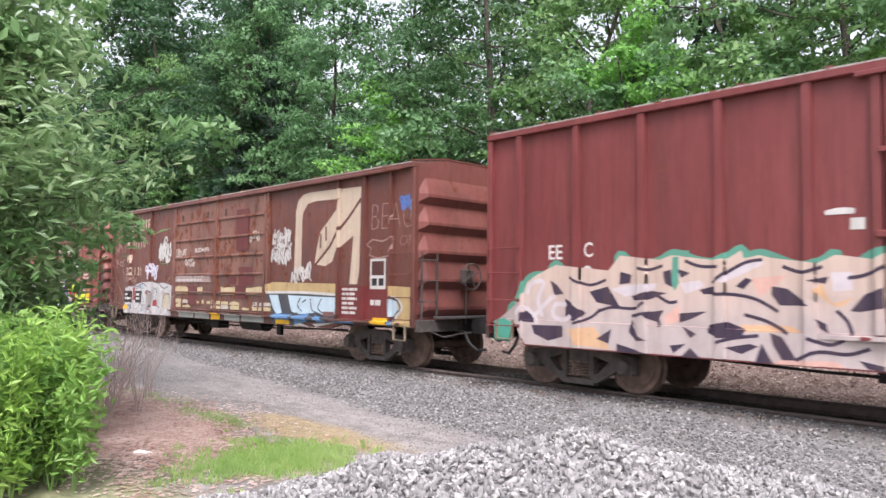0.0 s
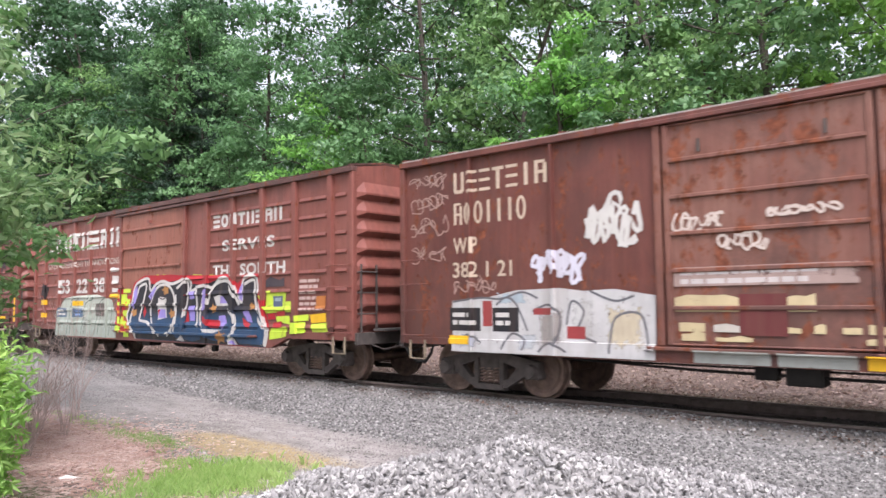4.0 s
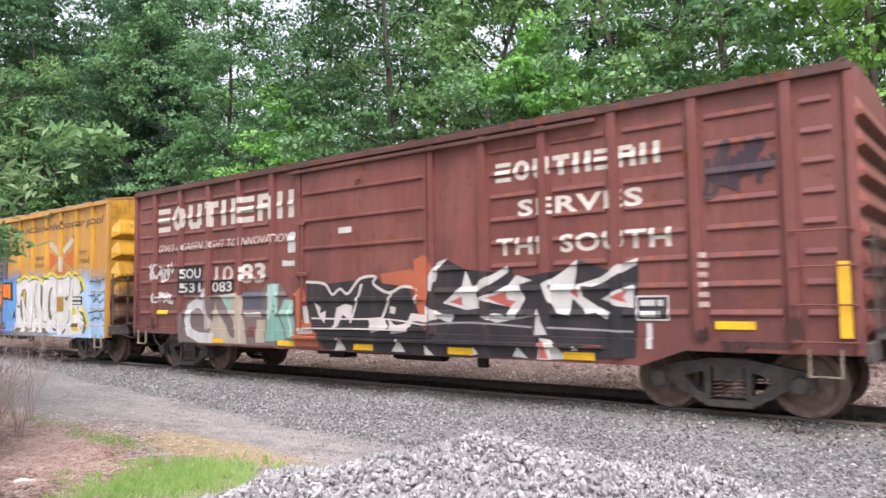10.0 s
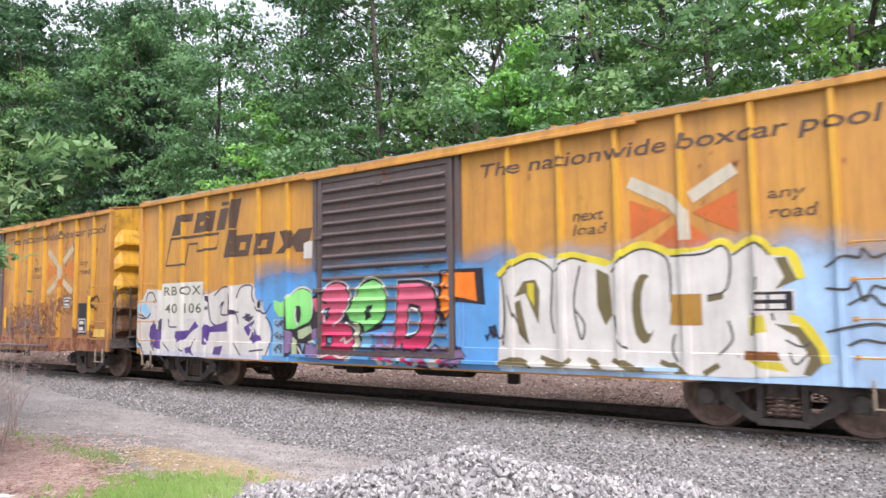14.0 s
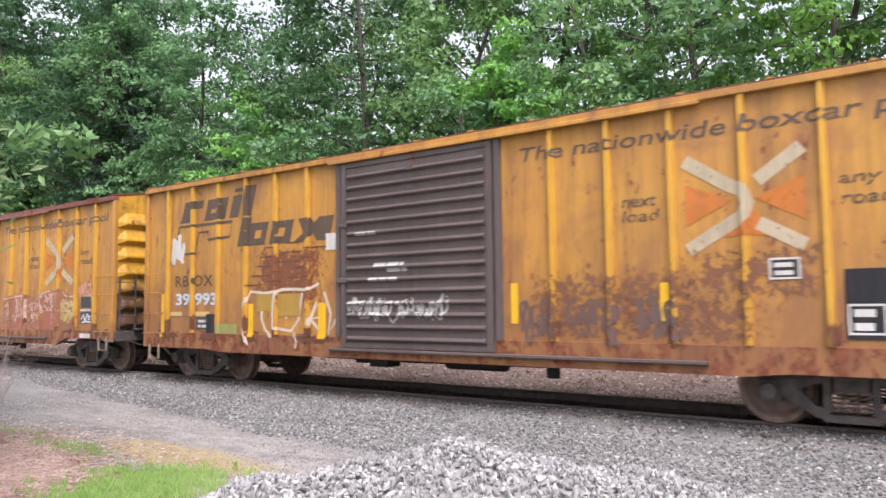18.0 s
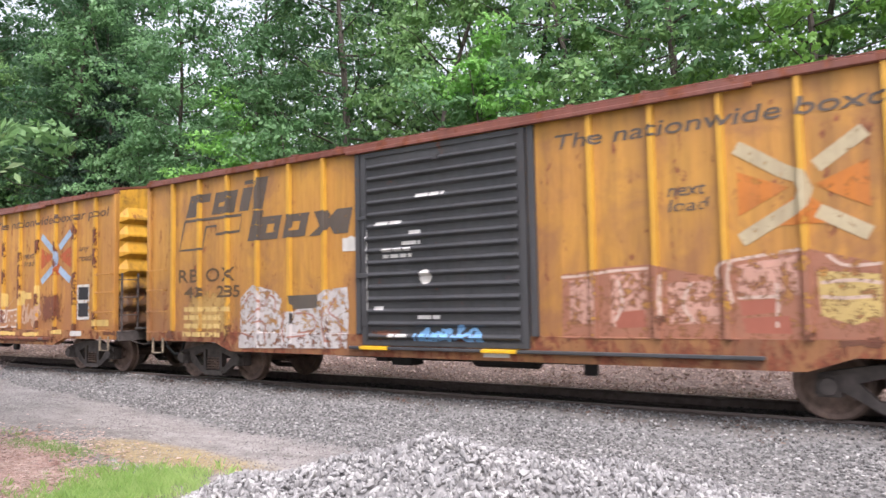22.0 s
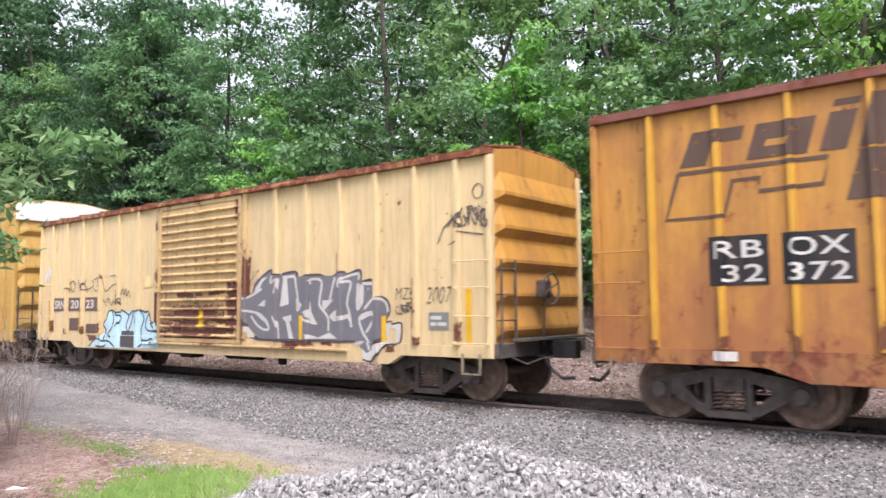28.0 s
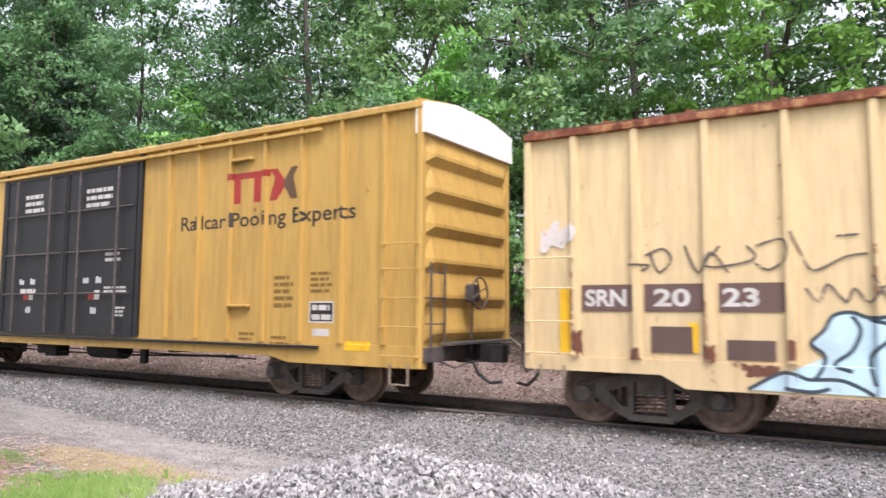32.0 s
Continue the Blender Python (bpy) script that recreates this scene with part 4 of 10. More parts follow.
def truck(car, x, name="truck"):
    """A two-axle truck under a car: bolster, two cast sides with springs, two wheelsets."""
    def bolster():
        bm = boxes((-0.2, 0.2, -1.05, 1.05, 0.42, 0.66), (-0.3, 0.3, -0.3, 0.3, 0.6, 0.76), bevel=0.02)
        return bm
    t = link_mesh("truck", shared("bolster", bolster), "grimy_steel", car, "dark grimy cast-steel truck")
    t.location = (x, 0, 0)
    for y in (-1.0, 1.0):
        sd = link_mesh("side_frame", shared("side_frame%d" % (y > 0), lambda: side_frame_bm(y)), "grimy_steel", t)
        for sx in (-0.14, 0.0, 0.14):
            sp = link_mesh("coil_spring", shared("coil", spring_bm), "wheel_steel", t)
            sp.location = (sx, y, 0)
    def wheelset():
        bm = wheel_bm(-RAIL_GAP)
        other = wheel_bm(RAIL_GAP)
        me = bpy.data.meshes.new("tmp")
        other.to_mesh(me)
        other.free()
        bm.from_mesh(me)
        bpy.data.meshes.remove(me)
        tube(bm, [(0, -0.98, 0), (0, 0.98, 0)], 0.085, 12)
        return bm
    for wx in (-0.89, 0.89):
        w = link_mesh("wheelset", shared("wheelset", wheelset), "wheel_steel", t)
        w.location = (wx, 0, WHEEL_R)
        WHEELS.append((w, wx))
    return t


def end_wall(car, c, s, paint, pitch, depth, top_paint=None, ribs_from=1.05):
    """A pressed steel end with level ridges. s: 1 for the end that leads, -1 for the other."""
    bm = bmesh.new()
    w, depth = SIDE - 0.02, depth * 0.62
    xo = s * (c.half - 0.04)
    prof = [(xo - s * 0.06, 0.85), (xo, 0.85)]
    z = ribs_from
    while z + pitch * 0.9 < c.eave - 0.12:
        prof += [(xo, z), (xo + s * depth, z + pitch * 0.26), (xo + s * depth, z + pitch * 0.36), (xo, z + pitch * 0.96)]
        z += pitch
    prof += [(xo, c.eave - 0.02), (xo - s * 0.06, c.eave - 0.02)]
    # the ridges die out before the corner posts
    ys = (-w, -w + 0.05, -w + 0.3, w - 0.3, w - 0.05, w)
    rows = []
    for i, y in enumerate(ys):
        flat = i in (0, 1, 4, 5)
        rows.append([bm.verts.new((xo if flat and abs(px - xo - s * depth) < 1e-6 else px, y, pz)) for px, pz in prof])
    for a, b in zip(rows, rows[1:]):
        for k in range(len(prof) - 1):
            bm.faces.new((a[k], a[k + 1], b[k + 1], b[k]))
    # the gable up to the roof's crown
    g = [(-w, c.eave - 0.02), (w, c.eave - 0.02), (w * 0.4, c.eave + 0.13), (-w * 0.4, c.eave + 0.13)]
    prism(bm, g, "x", xo - s * 0.05, xo)
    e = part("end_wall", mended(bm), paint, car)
    if top_paint:
        bm = bmesh.new()
        prism(bm, [(-w - 0.012, c.eave - 0.5), (w + 0.012, c.eave - 0.5), (w + 0.012, c.eave - 0.01), (w * 0.4, c.eave + 0.14), (-w * 0.4, c.eave + 0.14), (-w - 0.012, c.eave - 0.01)], "x", xo - s * 0.09, xo + s * 0.105)
        part("end_cap_band", mended(bm), top_paint, car, "white painted top band")
    return e


def side_ladder(car, c, x0, x1, zs, paint):
    for z in zs:
        bm = bmesh.new()
        y = -SIDE - 0.055
        tube(bm, [(x0, -SIDE + 0.01, z), (x0, y, z), (x1, y, z), (x1, -SIDE + 0.01, z)], 0.011, 6)
        for x in (x0, x1):
            box(bm, x - 0.03, x + 0.03, -SIDE - 0.012, -SIDE, z - 0.03, z + 0.03)
        part("rung", mended(bm), paint, car)


def stirrup(car, c, x0, x1, z0, z1, paint):
    bm = bmesh.new()
    y = -SIDE + 0.01
    for a, b in (((x0, z1), (x0, z0)), ((x0, z0), (x1, z0)), ((x1, z0), (x1, z1))):
        (ax, az), (bx, bz) = a, b
        box(bm, min(ax, bx) - 0.01, max(ax, bx) + 0.01, y - 0.02, y + 0.02, min(az, bz) - 0.009, max(az, bz) + 0.009)
    part("sill_step", bm, paint, car)


def coupler(car, c, s, hose=True):
    bm = bmesh.new()
    h = c.half
    box(bm, min(s * (h - 0.3), s * (h + 0.32)), max(s * (h - 0.3), s * (h + 0.32)), -0.075, 0.075, 0.79, 0.93)
    head = [(s * (h + 0.3), -0.17), (s * (h + 0.52), -0.2), (s * (h + 0.7), -0.14), (s * (h + 0.72), 0.02), (s * (h + 0.6), 0.06), (s * (h + 0.6), 0.2), (s * (h + 0.42), 0.22), (s * (h + 0.3), 0.12)]
    prism(bm, head, "z", 0.72, 1.0)
    box(bm, min(s * (h - 0.1), s * (h + 0.16)), max(s * (h - 0.1), s * (h + 0.16)), -0.24, 0.24, 0.7, 1.04)
    cp = part("coupler", mended(bm), "black_iron", car, "grimy knuckle coupler")
    if hose:
        bm = bmesh.new()
        x = s * (h + 0.25)
        pts = [(x - s * 0.25, -0.34, 0.78), (x, -0.34, 0.74), (x + s * 0.1, -0.33, 0.55), (x + s * 0.28, -0.28, 0.4), (x + s * 0.48, -0.22, 0.42)]
        tube(bm, pts, 0.028, 8)
        part("air_hose", mended(bm), "hose", car)
        bm = bmesh.new()
        tube(bm, [(x - s * 0.1, -1.2, 0.78), (x, -0.9, 0.66), (x + s * 0.02, -0.5, 0.72), (x + s * 0.02, -0.1, 0.74)], 0.014, 5)
        part("uncoupling_lever", mended(bm), "grimy_steel", car)


def brake_gear(car, c, s, paint):
    """A hand brake wheel, its housing and chain rod, a footboard and grab irons on the end."""
    x = s * (c.half + 0.1)
    bm = boxes((min(x, x + s * 0.16), max(x, x + s * 0.16), -0.35, -0.08, 1.7, 2.0), bevel=0.03)
    hb = part("brake_housing", bm, "grimy_steel", car)
    bm = bmesh.new()
    n = 18
    ring = [(x + s * 0.22, -0.22 + 0.26 * math.cos(k * math.tau / n), 1.85 + 0.26 * math.sin(k * math.tau / n)) for k in range(n + 1)]
    tube(bm, ring, 0.016, 5)
    for k in range(4):
        a = k * math.tau / 4 + 0.4
        tube(bm, [(x + s * 0.2, -0.22, 1.85), (x + s * 0.22, -0.22 + 0.26 * math.cos(a), 1.85 + 0.26 * math.sin(a))], 0.013, 5)
    part("brake_wheel", mended(bm), "grimy_steel", hb)
    part("brake_rod", rod((x + s * 0.08, -0.22, 1.7), (x + s * 0.06, -0.22, 0.9), 0.016), "grimy_steel", car)
    bm = boxes((min(x - s * 0.06, x + s * 0.22), max(x - s * 0.06, x + s * 0.22), -1.0, 1.0, 1.02, 1.06))
    part("footboard", bm, "platform", car)
    for z in (1.35, 1.75, 2.15):
        bm = bmesh.new()
        tube(bm, [(x - s * 0.1, -1.38, z), (x + s * 0.03, -1.38, z), (x + s * 0.03, -0.98, z), (x - s * 0.1, -0.98, z)], 0.012, 6)
        part("end_rung", mended(bm), "grimy_steel", car)
    for y in (-1.38, -0.98):
        part("end_ladder_stile", boxes((min(x, x + s * 0.02), max(x, x + s * 0.02), y - 0.02, y + 0.02, 1.0, 2.3)), "grimy_steel", car)


def underframe(car, c):
    h = c.half
    part("centre_sill", boxes((-h + 0.05, h - 0.05, -0.3, 0.3, 0.72, 1.0)), "black_iron", car)
    part("floor", boxes((-h + 0.08, h - 0.08, -SHEET + 0.03, SHEET - 0.03, 1.0, 1.06)), "black_iron", car)
    for x in (-3.6, -1.2, 1.2, 3.6):
        part("cross_bearer", boxes((x - 0.1, x + 0.1, -SHEET + 0.05, SHEET - 0.05, 0.72, 1.0)), "black_iron", car)
    bm = bmesh.new()
    cy = bmesh.ops.create_cone(bm, cap_ends=True, segments=16, radius1=0.2, radius2=0.2, depth=1.1)
    bmesh.ops.transform(bm, matrix=pose(0.7, -0.75, 0.66, 0, 90), verts=cy["verts"])
    part("air_reservoir", bm, "black_iron", car)
    part("brake_valve", boxes((-1.5, -1.05, -0.95, -0.6, 0.45, 0.75), bevel=0.02), "black_iron", car)
    part("slack_adjuster", boxes((-1.9, -1.6, -0.9, -0.7, 0.5, 0.74), bevel=0.02), "black_iron", car)
    part("brake_lever", boxes((2.1, 2.3, -1.0, -0.9, 0.42, 0.74), bevel=0.02), "black_iron", car)
    bm = bmesh.new()
    tube(bm, [(-4.8, -0.8, 0.66), (-2.6, -0.85, 0.58), (-0.5, -0.85, 0.56), (1.9, -0.85, 0.58), (4.8, -0.8, 0.66)], 0.022, 5)
    tube(bm, [(-5.0, -0.5, 0.62), (5.0, -0.5, 0.6)], 0.016, 5)
    part("brake_pipe", mended(bm), "black_iron", car)


def sill_bm(c, y0, y1):
    """The side sill: deep between the trucks, cut back over them. c.sill: end height, deep height, where the taper starts and ends, top."""
    ze, zd, xa, xb, top = c.sill
    bm = bmesh.new()
    h = c.half
    prism(bm, [(-h, ze), (-xb, ze), (-xa, zd), (xa, zd), (xb, ze), (h, ze), (h, top), (-h, top)], "y", y0, y1)
    return mended(bm)


def door_panel(parent, c, style, paint, x0, x1, z0, z1, frame_paint):
    y = -SHEET
    bm = bmesh.new()
    box(bm, x0, x1, y - 0.05, y + 0.02, z0, z1)
    d = part("door", mended(bm), paint, parent)
    if style == "pair":
        # framed panels with level stiffeners
        n = 6
        for i in range(n + 1):
            z = z0 + (z1 - z0) * i / n
            part("door_stiffener", boxes((x0 + 0.08, x1 - 0.08, y - 0.085, y - 0.045, max(z0, z - 0.03), min(z1, z + 0.03)), bevel=0.012), paint, d)
        for x in (x0, x1):
            part("door_stile", boxes((max(x0, x - 0.08), min(x1, x + 0.08), y - 0.08, y - 0.045, z0, z1), bevel=0.01), paint, d)
        for x in (x0 + 0.5, x1 - 0.5):
            part("door_hook", boxes((x - 0.015, x + 0.015, y - 0.09, y - 0.05, z1 - 0.42, z1 - 0.25)), "grimy_steel", d)
    if style == "ribbed":
        low, pitch = c.ribs()
        me = None
        for z in low:
            if me is None:
                bm = bmesh.new()
                prism(bm, [(y - 0.046, 0), (y - 0.105, pitch * 0.2), (y - 0.105, pitch * 0.28), (y - 0.046, pitch * 0.5)], "x", x0 + 0.14, x1 - 0.14)
                r = part("door_rib", mended(bm), paint, d)
                me = r.data
            else:
                r = link_mesh("door_rib", me, None, d)
            r.location = (0, 0, z)
        bm = boxes((x0, x0 + 0.1, y - 0.075, y - 0.045, z0, z1), (x1 - 0.1, x1, y - 0.075, y - 0.045, z0, z1), (x0 + 0.1, x1 - 0.1, y - 0.072, y - 0.045, z0, z0 + 0.08), (x0 + 0.1, x1 - 0.1, y - 0.072, y - 0.045, z1 - 0.08, z1))
        part("door_frame", bm, paint, d)
    if style == "plain":
        for z in c.battens():
            part("door_stiffener", boxes((x0 + 0.05, x1 - 0.05, y - 0.085, y - 0.045, z - 0.03, z + 0.03), bevel=0.012), paint, d)
    if style == "plug":
        for i in range(1, 4):
            z = z0 + (z1 - z0) * i / 4
            part("locking_bar", rod((x0 + 0.1, y - 0.1, z), (x1 - 0.1, y - 0.1, z), 0.02), "grimy_steel", d)
        for x in (x0 + 0.55, x1 - 0.55):
            part("door_rod", rod((x, y - 0.12, z0 + 0.05), (x, y - 0.12, z1 - 0.05), 0.026), "grimy_steel", d)
        bm = boxes((x0, x0 + 0.05, y - 0.075, y - 0.045, z0, z1), (x1 - 0.05, x1, y - 0.075, y - 0.045, z0, z1), (x0, x1, y - 0.07, y - 0.045, z0, z0 + 0.06), (x0, x1, y - 0.07, y - 0.045, z1 - 0.06, z1))
        part("door_frame", bm, paint, d)
    # latch and lock bar at the closing edge
    if style in ("ribbed", "plain"):
        bm = boxes((x0 + 0.02, x0 + 0.06, y - 0.1, y - 0.07, z0 + 0.3, z0 + 2.3), (x0 - 0.1, x0 + 0.16, y - 0.11, y - 0.07, z0 + 1.12, z0 + 1.2), (x0 - 0.06, x0 + 0.12, y - 0.11, y - 0.07, z0 + 2.1, z0 + 2.16), bevel=0.008)
        part("door_latch", bm, frame_paint, d)
        bm = boxes(((x0 + x1) / 2 - 0.05, (x0 + x1) / 2 + 0.05, y - 0.14, y - 0.05, z1 - 0.28, z1 - 0.2))
        part("door_hanger", bm, frame_paint, d)
    return d


def boxcar(c, name, label, paint, door_paint, end_paint, roof_paint, edge_paint, pitch=0.5, depth=0.09, top_band=None, rungs=(0.99, 1.42, 1.87, 2.29), brake=True, trucks=6.16, frame_paint=None, end_from=1.05, sill_paint=None, post_paint=None):
    """A box car of steel sheets and outside posts, as one thing with its parts."""
    car = thing(name, label, "railway car", group="cars of the freight train")
    h, eave = c.half, c.eave
    top = c.sill[4]
    x0, x1, z0, z1 = c.door
    for s in (-1, 1):
        yo, yi = s * SHEET, s * (SHEET - 0.03)
        bm = boxes((-h, h, min(yo, yi), max(yo, yi), top - 0.05, eave - 0.05))
        part("side_wall", bm, paint, car)
        part("side_sill", sill_bm(c, min(s * (SHEET + 0.03), s * (SHEET - 0.1)), max(s * (SHEET + 0.03), s * (SHEET - 0.1))), sill_paint or paint, car)
        # top chord under the eave
        bm = boxes((-h, h, min(s * (SHEET - 0.06), s * (SIDE + 0.02)), max(s * (SHEET - 0.06), s * (SIDE + 0.02)), eave - 0.1, eave), bevel=0.012)
        part("top_chord", bm, edge_paint, car)
        def post():
            bm = bmesh.new()
            w = c.post_w / 2
            y = SIDE - SHEET
            prism(bm, [(-w, 0), (-w * 0.8, -y), (w * 0.8, -y), (w, 0)], "z", top + 0.01, eave - 0.1)
            return mended(bm)
        key = "post%.3f%.2f%.2f%s" % (c.post_w, eave, top, post_paint or paint)
        for p in c.posts:
            o = link_mesh("side_post", shared(key, post), post_paint or paint, car)
            o.location = (p, -SHEET, 0)
            if s > 0:
                o.location = (p, SHEET, 0)
                o.rotation_euler = (0, 0, math.pi)
        for e in (-1, 1):
            bm = boxes((min(e * (h - 0.1), e * h), max(e * (h - 0.1), e * h), min(s * (SHEET - 0.05), s * SIDE), max(s * (SHEET - 0.05), s * SIDE), c.sill[0], eave - 0.1), bevel=0.012)
            part("corner_post", bm, paint, car)
    # level beads pressed into the panels between the posts
    if c.beads:
        edges = [-h + 0.1, *c.posts[:], h - 0.1]
        for a, b in zip(edges, edges[1:]):
            if b - a < 0.35 or a < x0 + 0.1 and b > x1 - 0.1:
                continue
            lo, hi = a + c.post_w / 2 + 0.07, b - c.post_w / 2 - 0.07
            if lo < x0 < hi:
                hi = x0 - 0.12
            if lo < x1 < hi:
                lo = x1 + 0.12
            def bead():
                bm = bmesh.new()
                prism(bm, [(0.004, 0), (-0.024, 0.012), (-0.03, 0.03), (0.004, 0.1)], "x", 0, hi - lo)
                return mended(bm)
            for z in c.beads:
                o = link_mesh("panel_bead", shared("bead%.3f%s" % (hi - lo, paint), bead), paint, car)
                o.location = (lo, -SHEET, z)
    # roof: a low crown of sheets with seam caps
    bm = bmesh.new()
    prism(bm, [(-SIDE - 0.015, eave), (SIDE + 0.015, eave), (SIDE + 0.015, eave + 0.02), (0.6, eave + 0.15), (-0.6, eave + 0.15), (-SIDE - 0.015, eave + 0.02)], "x", -h + 0.1, h - 0.1)
    roof = part("roof", mended(bm), roof_paint, car)
    def cap():
        bm = bmesh.new()
        prism(bm, [(-SIDE - 0.01, eave + 0.02), (-0.6, eave + 0.15), (0.6, eave + 0.15), (SIDE + 0.01, eave + 0.02), (SIDE + 0.01, eave + 0.05), (0.6, eave + 0.19), (-0.6, eave + 0.19), (-SIDE - 0.01, eave + 0.05)], "x", -0.03, 0.03)
        return mended(bm)
    n = int(2 * h / 1.1)
    for i in range(n + 1):
        o = link_mesh("roof_seam", shared("cap%.2f%s" % (eave, edge_paint), cap), edge_paint, roof)
        o.location = (-h + 0.1 + i * (2 * h - 0.2) / n, 0, 0)
    for s in (-1, 1):
        part("end_sill", boxes((min(s * (h - 0.02), s * (h + 0.07)), max(s * (h - 0.02), s * (h + 0.07)), -SIDE + 0.06, SIDE - 0.06, 0.76, 0.99), bevel=0.01), "grimy_steel", car, "dark greasy end beam")
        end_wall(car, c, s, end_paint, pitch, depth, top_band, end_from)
        coupler(car, c, s)
        truck(car, s * trucks)
    # doors on the near side, their tracks, and plain doors on the far side
    fp = frame_paint or door_paint
    if c.door_style in ("pair", "plug"):
        mid = (x0 + x1) / 2
        door_panel(car, c, c.door_style, door_paint, x0, mid - 0.02, z0, z1, fp)
        door_panel(car, c, c.door_style, door_paint, mid + 0.02, x1, z0, z1, fp)
    else:
        door_panel(car, c, c.door_style, door_paint, x0, x1, z0, z1, fp)
    bm = boxes((x0 - 0.02, x1 + 0.02, SHEET, SHEET + 0.05, z0, z1))
    part("door", bm, door_paint, car)
    bm = boxes((x0 - 0.3, min(h - 0.2, x1 + (x1 - x0)), -SHEET - 0.1, -SHEET - 0.03, z0 - 0.07, z0 - 0.02), bevel=0.01)
    part("door_track", bm, fp, car)
    bm = boxes((x0 - 0.3, min(h - 0.2, x1 + (x1 - x0)), -SHEET - 0.12, -SHEET - 0.055, z1 + 0.012, z1 + 0.075), bevel=0.01)
    part("door_hood", bm, edge_paint, car)
    for x, w in ((x0 - 0.09, 0.1), (x1 + 0.09, 0.1)):
        part("door_post", boxes((x - w / 2, x + w / 2, -SIDE + 0.003, -SHEET, top, eave - 0.1)), fp, car)
    side_ladder(car, c, h - 0.72, h - 0.06, rungs, paint)
    side_ladder(car, c, -h + 0.06, -h + 0.72, rungs, paint)
    for a, b in ((h - 0.58, h - 0.24), (-h + 0.24, -h + 0.58)):
        stirrup(car, c, a, b, c.sill[0] - 0.25, c.sill[0] + 0.06, "step_steel")
    underframe(car, c)
    if brake:
        brake_gear(car, c, 1, end_paint)
    return car


# where each car's middle stands at the start, and its shape
RB_POSTS = [-6.95, -6.07, -5.2, -4.33, -3.45, -2.57, 2.5, 3.37, 4.25, 5.15, 6.05, 6.95]
SOU_POSTS = [-6.95, -5.87, -4.78, -3.69, -2.6, 2.6, 3.7, 4.83, 5.96, 7.1]
TTX_POSTS = [-8.76, -7.88, -6.98, -6.1, -5.21, -4.34, -3.47, 3.47, 4.34, 5.21, 6.1, 6.98, 7.88, 8.76]
BEADS = [1.04 + 0.37 * i for i in range(8)]
BEADS_HIGH = [1.28 + 0.36 * i for i in range(8)]
CARS = []


def add(centre, c, *args, **kw):
    car = boxcar(c, *args, **kw)
    CARS.append((car, c, centre))
    return car, c


RB_SILL = (0.8, 0.63, 5.1, 5.6, 1.0)
RB_FLUSH = (0.68, 0.63, 5.1, 5.6, 1.0)
car_a = add(-0.89, Car(0, 7.76, 4.27, (1.02, 0.68, 6.95, 7.12, 1.1), [-7.05, -5.9, -4.75, -3.59, -2.46, 2.46, 3.59, 4.75, 5.9, 7.05], (-1.6, 1.6, 1.1, 4.1), 0.13, (), "plain"),
            "boxcar", "maroon steel boxcar with broad posts and pale graffiti", "maroon", "maroon", "maroon", "roof_steel", "maroon", brake=False)
car_b = add(-18.33, Car(1, 7.79, 4.05, (0.84, 0.72, 5.0, 5.5, 0.95), [-6.2, -4.6, 5.28, 6.2, 7.05], (-2.8, 2.3, 0.95, 3.92), 0.05, (), "pair"),
            "boxcar", "weathered red-brown boxcar with double doors and peeling paint", "wp_brown", "wp_door", "southern_dark", "roof_steel", "wp_brown", pitch=0.55, depth=0.17)
car_c = add(-35.18, Car(2, 7.8, 4.19, (0.84, 0.62, 5.15, 5.75, 0.98), SOU_POSTS, (-1.66, 1.52, 0.9, 3.98), 0.15, BEADS, "plain"),
            "boxcar", "oxide-red waffle-sided boxcar with bold blue and red graffiti", "southern_red", "southern_door", "southern_red", "roof_dark", "roof_dark", pitch=0.36, depth=0.15, frame_paint="southern_red")
car_d = add(-52.26, Car(3, 7.82, 4.22, (0.84, 0.62, 5.15, 5.75, 0.98), SOU_POSTS, (-1.67, 1.46, 0.9, 4.0), 0.15, BEADS_HIGH, "plain"),
            "boxcar", "dark oxide-red waffle-sided boxcar with black and white graffiti", "southern_dark", "southern_dark", "southern_red", "roof_dark", "roof_dark", pitch=0.36, depth=0.15)
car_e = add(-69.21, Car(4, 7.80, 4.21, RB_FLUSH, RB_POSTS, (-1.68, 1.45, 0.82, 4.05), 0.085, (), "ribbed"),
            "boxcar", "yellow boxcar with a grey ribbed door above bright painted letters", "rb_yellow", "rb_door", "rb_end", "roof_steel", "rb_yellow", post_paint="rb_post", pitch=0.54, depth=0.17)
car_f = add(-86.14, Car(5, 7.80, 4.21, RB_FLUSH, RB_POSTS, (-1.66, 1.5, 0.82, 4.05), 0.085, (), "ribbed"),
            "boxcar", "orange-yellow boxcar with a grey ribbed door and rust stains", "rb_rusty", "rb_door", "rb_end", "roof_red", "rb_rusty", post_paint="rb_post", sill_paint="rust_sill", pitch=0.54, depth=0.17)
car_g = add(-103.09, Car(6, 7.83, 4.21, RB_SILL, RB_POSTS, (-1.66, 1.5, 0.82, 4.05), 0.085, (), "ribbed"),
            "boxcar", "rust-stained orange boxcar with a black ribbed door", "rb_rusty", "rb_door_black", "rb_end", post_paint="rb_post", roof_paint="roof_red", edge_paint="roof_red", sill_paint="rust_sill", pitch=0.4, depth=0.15)
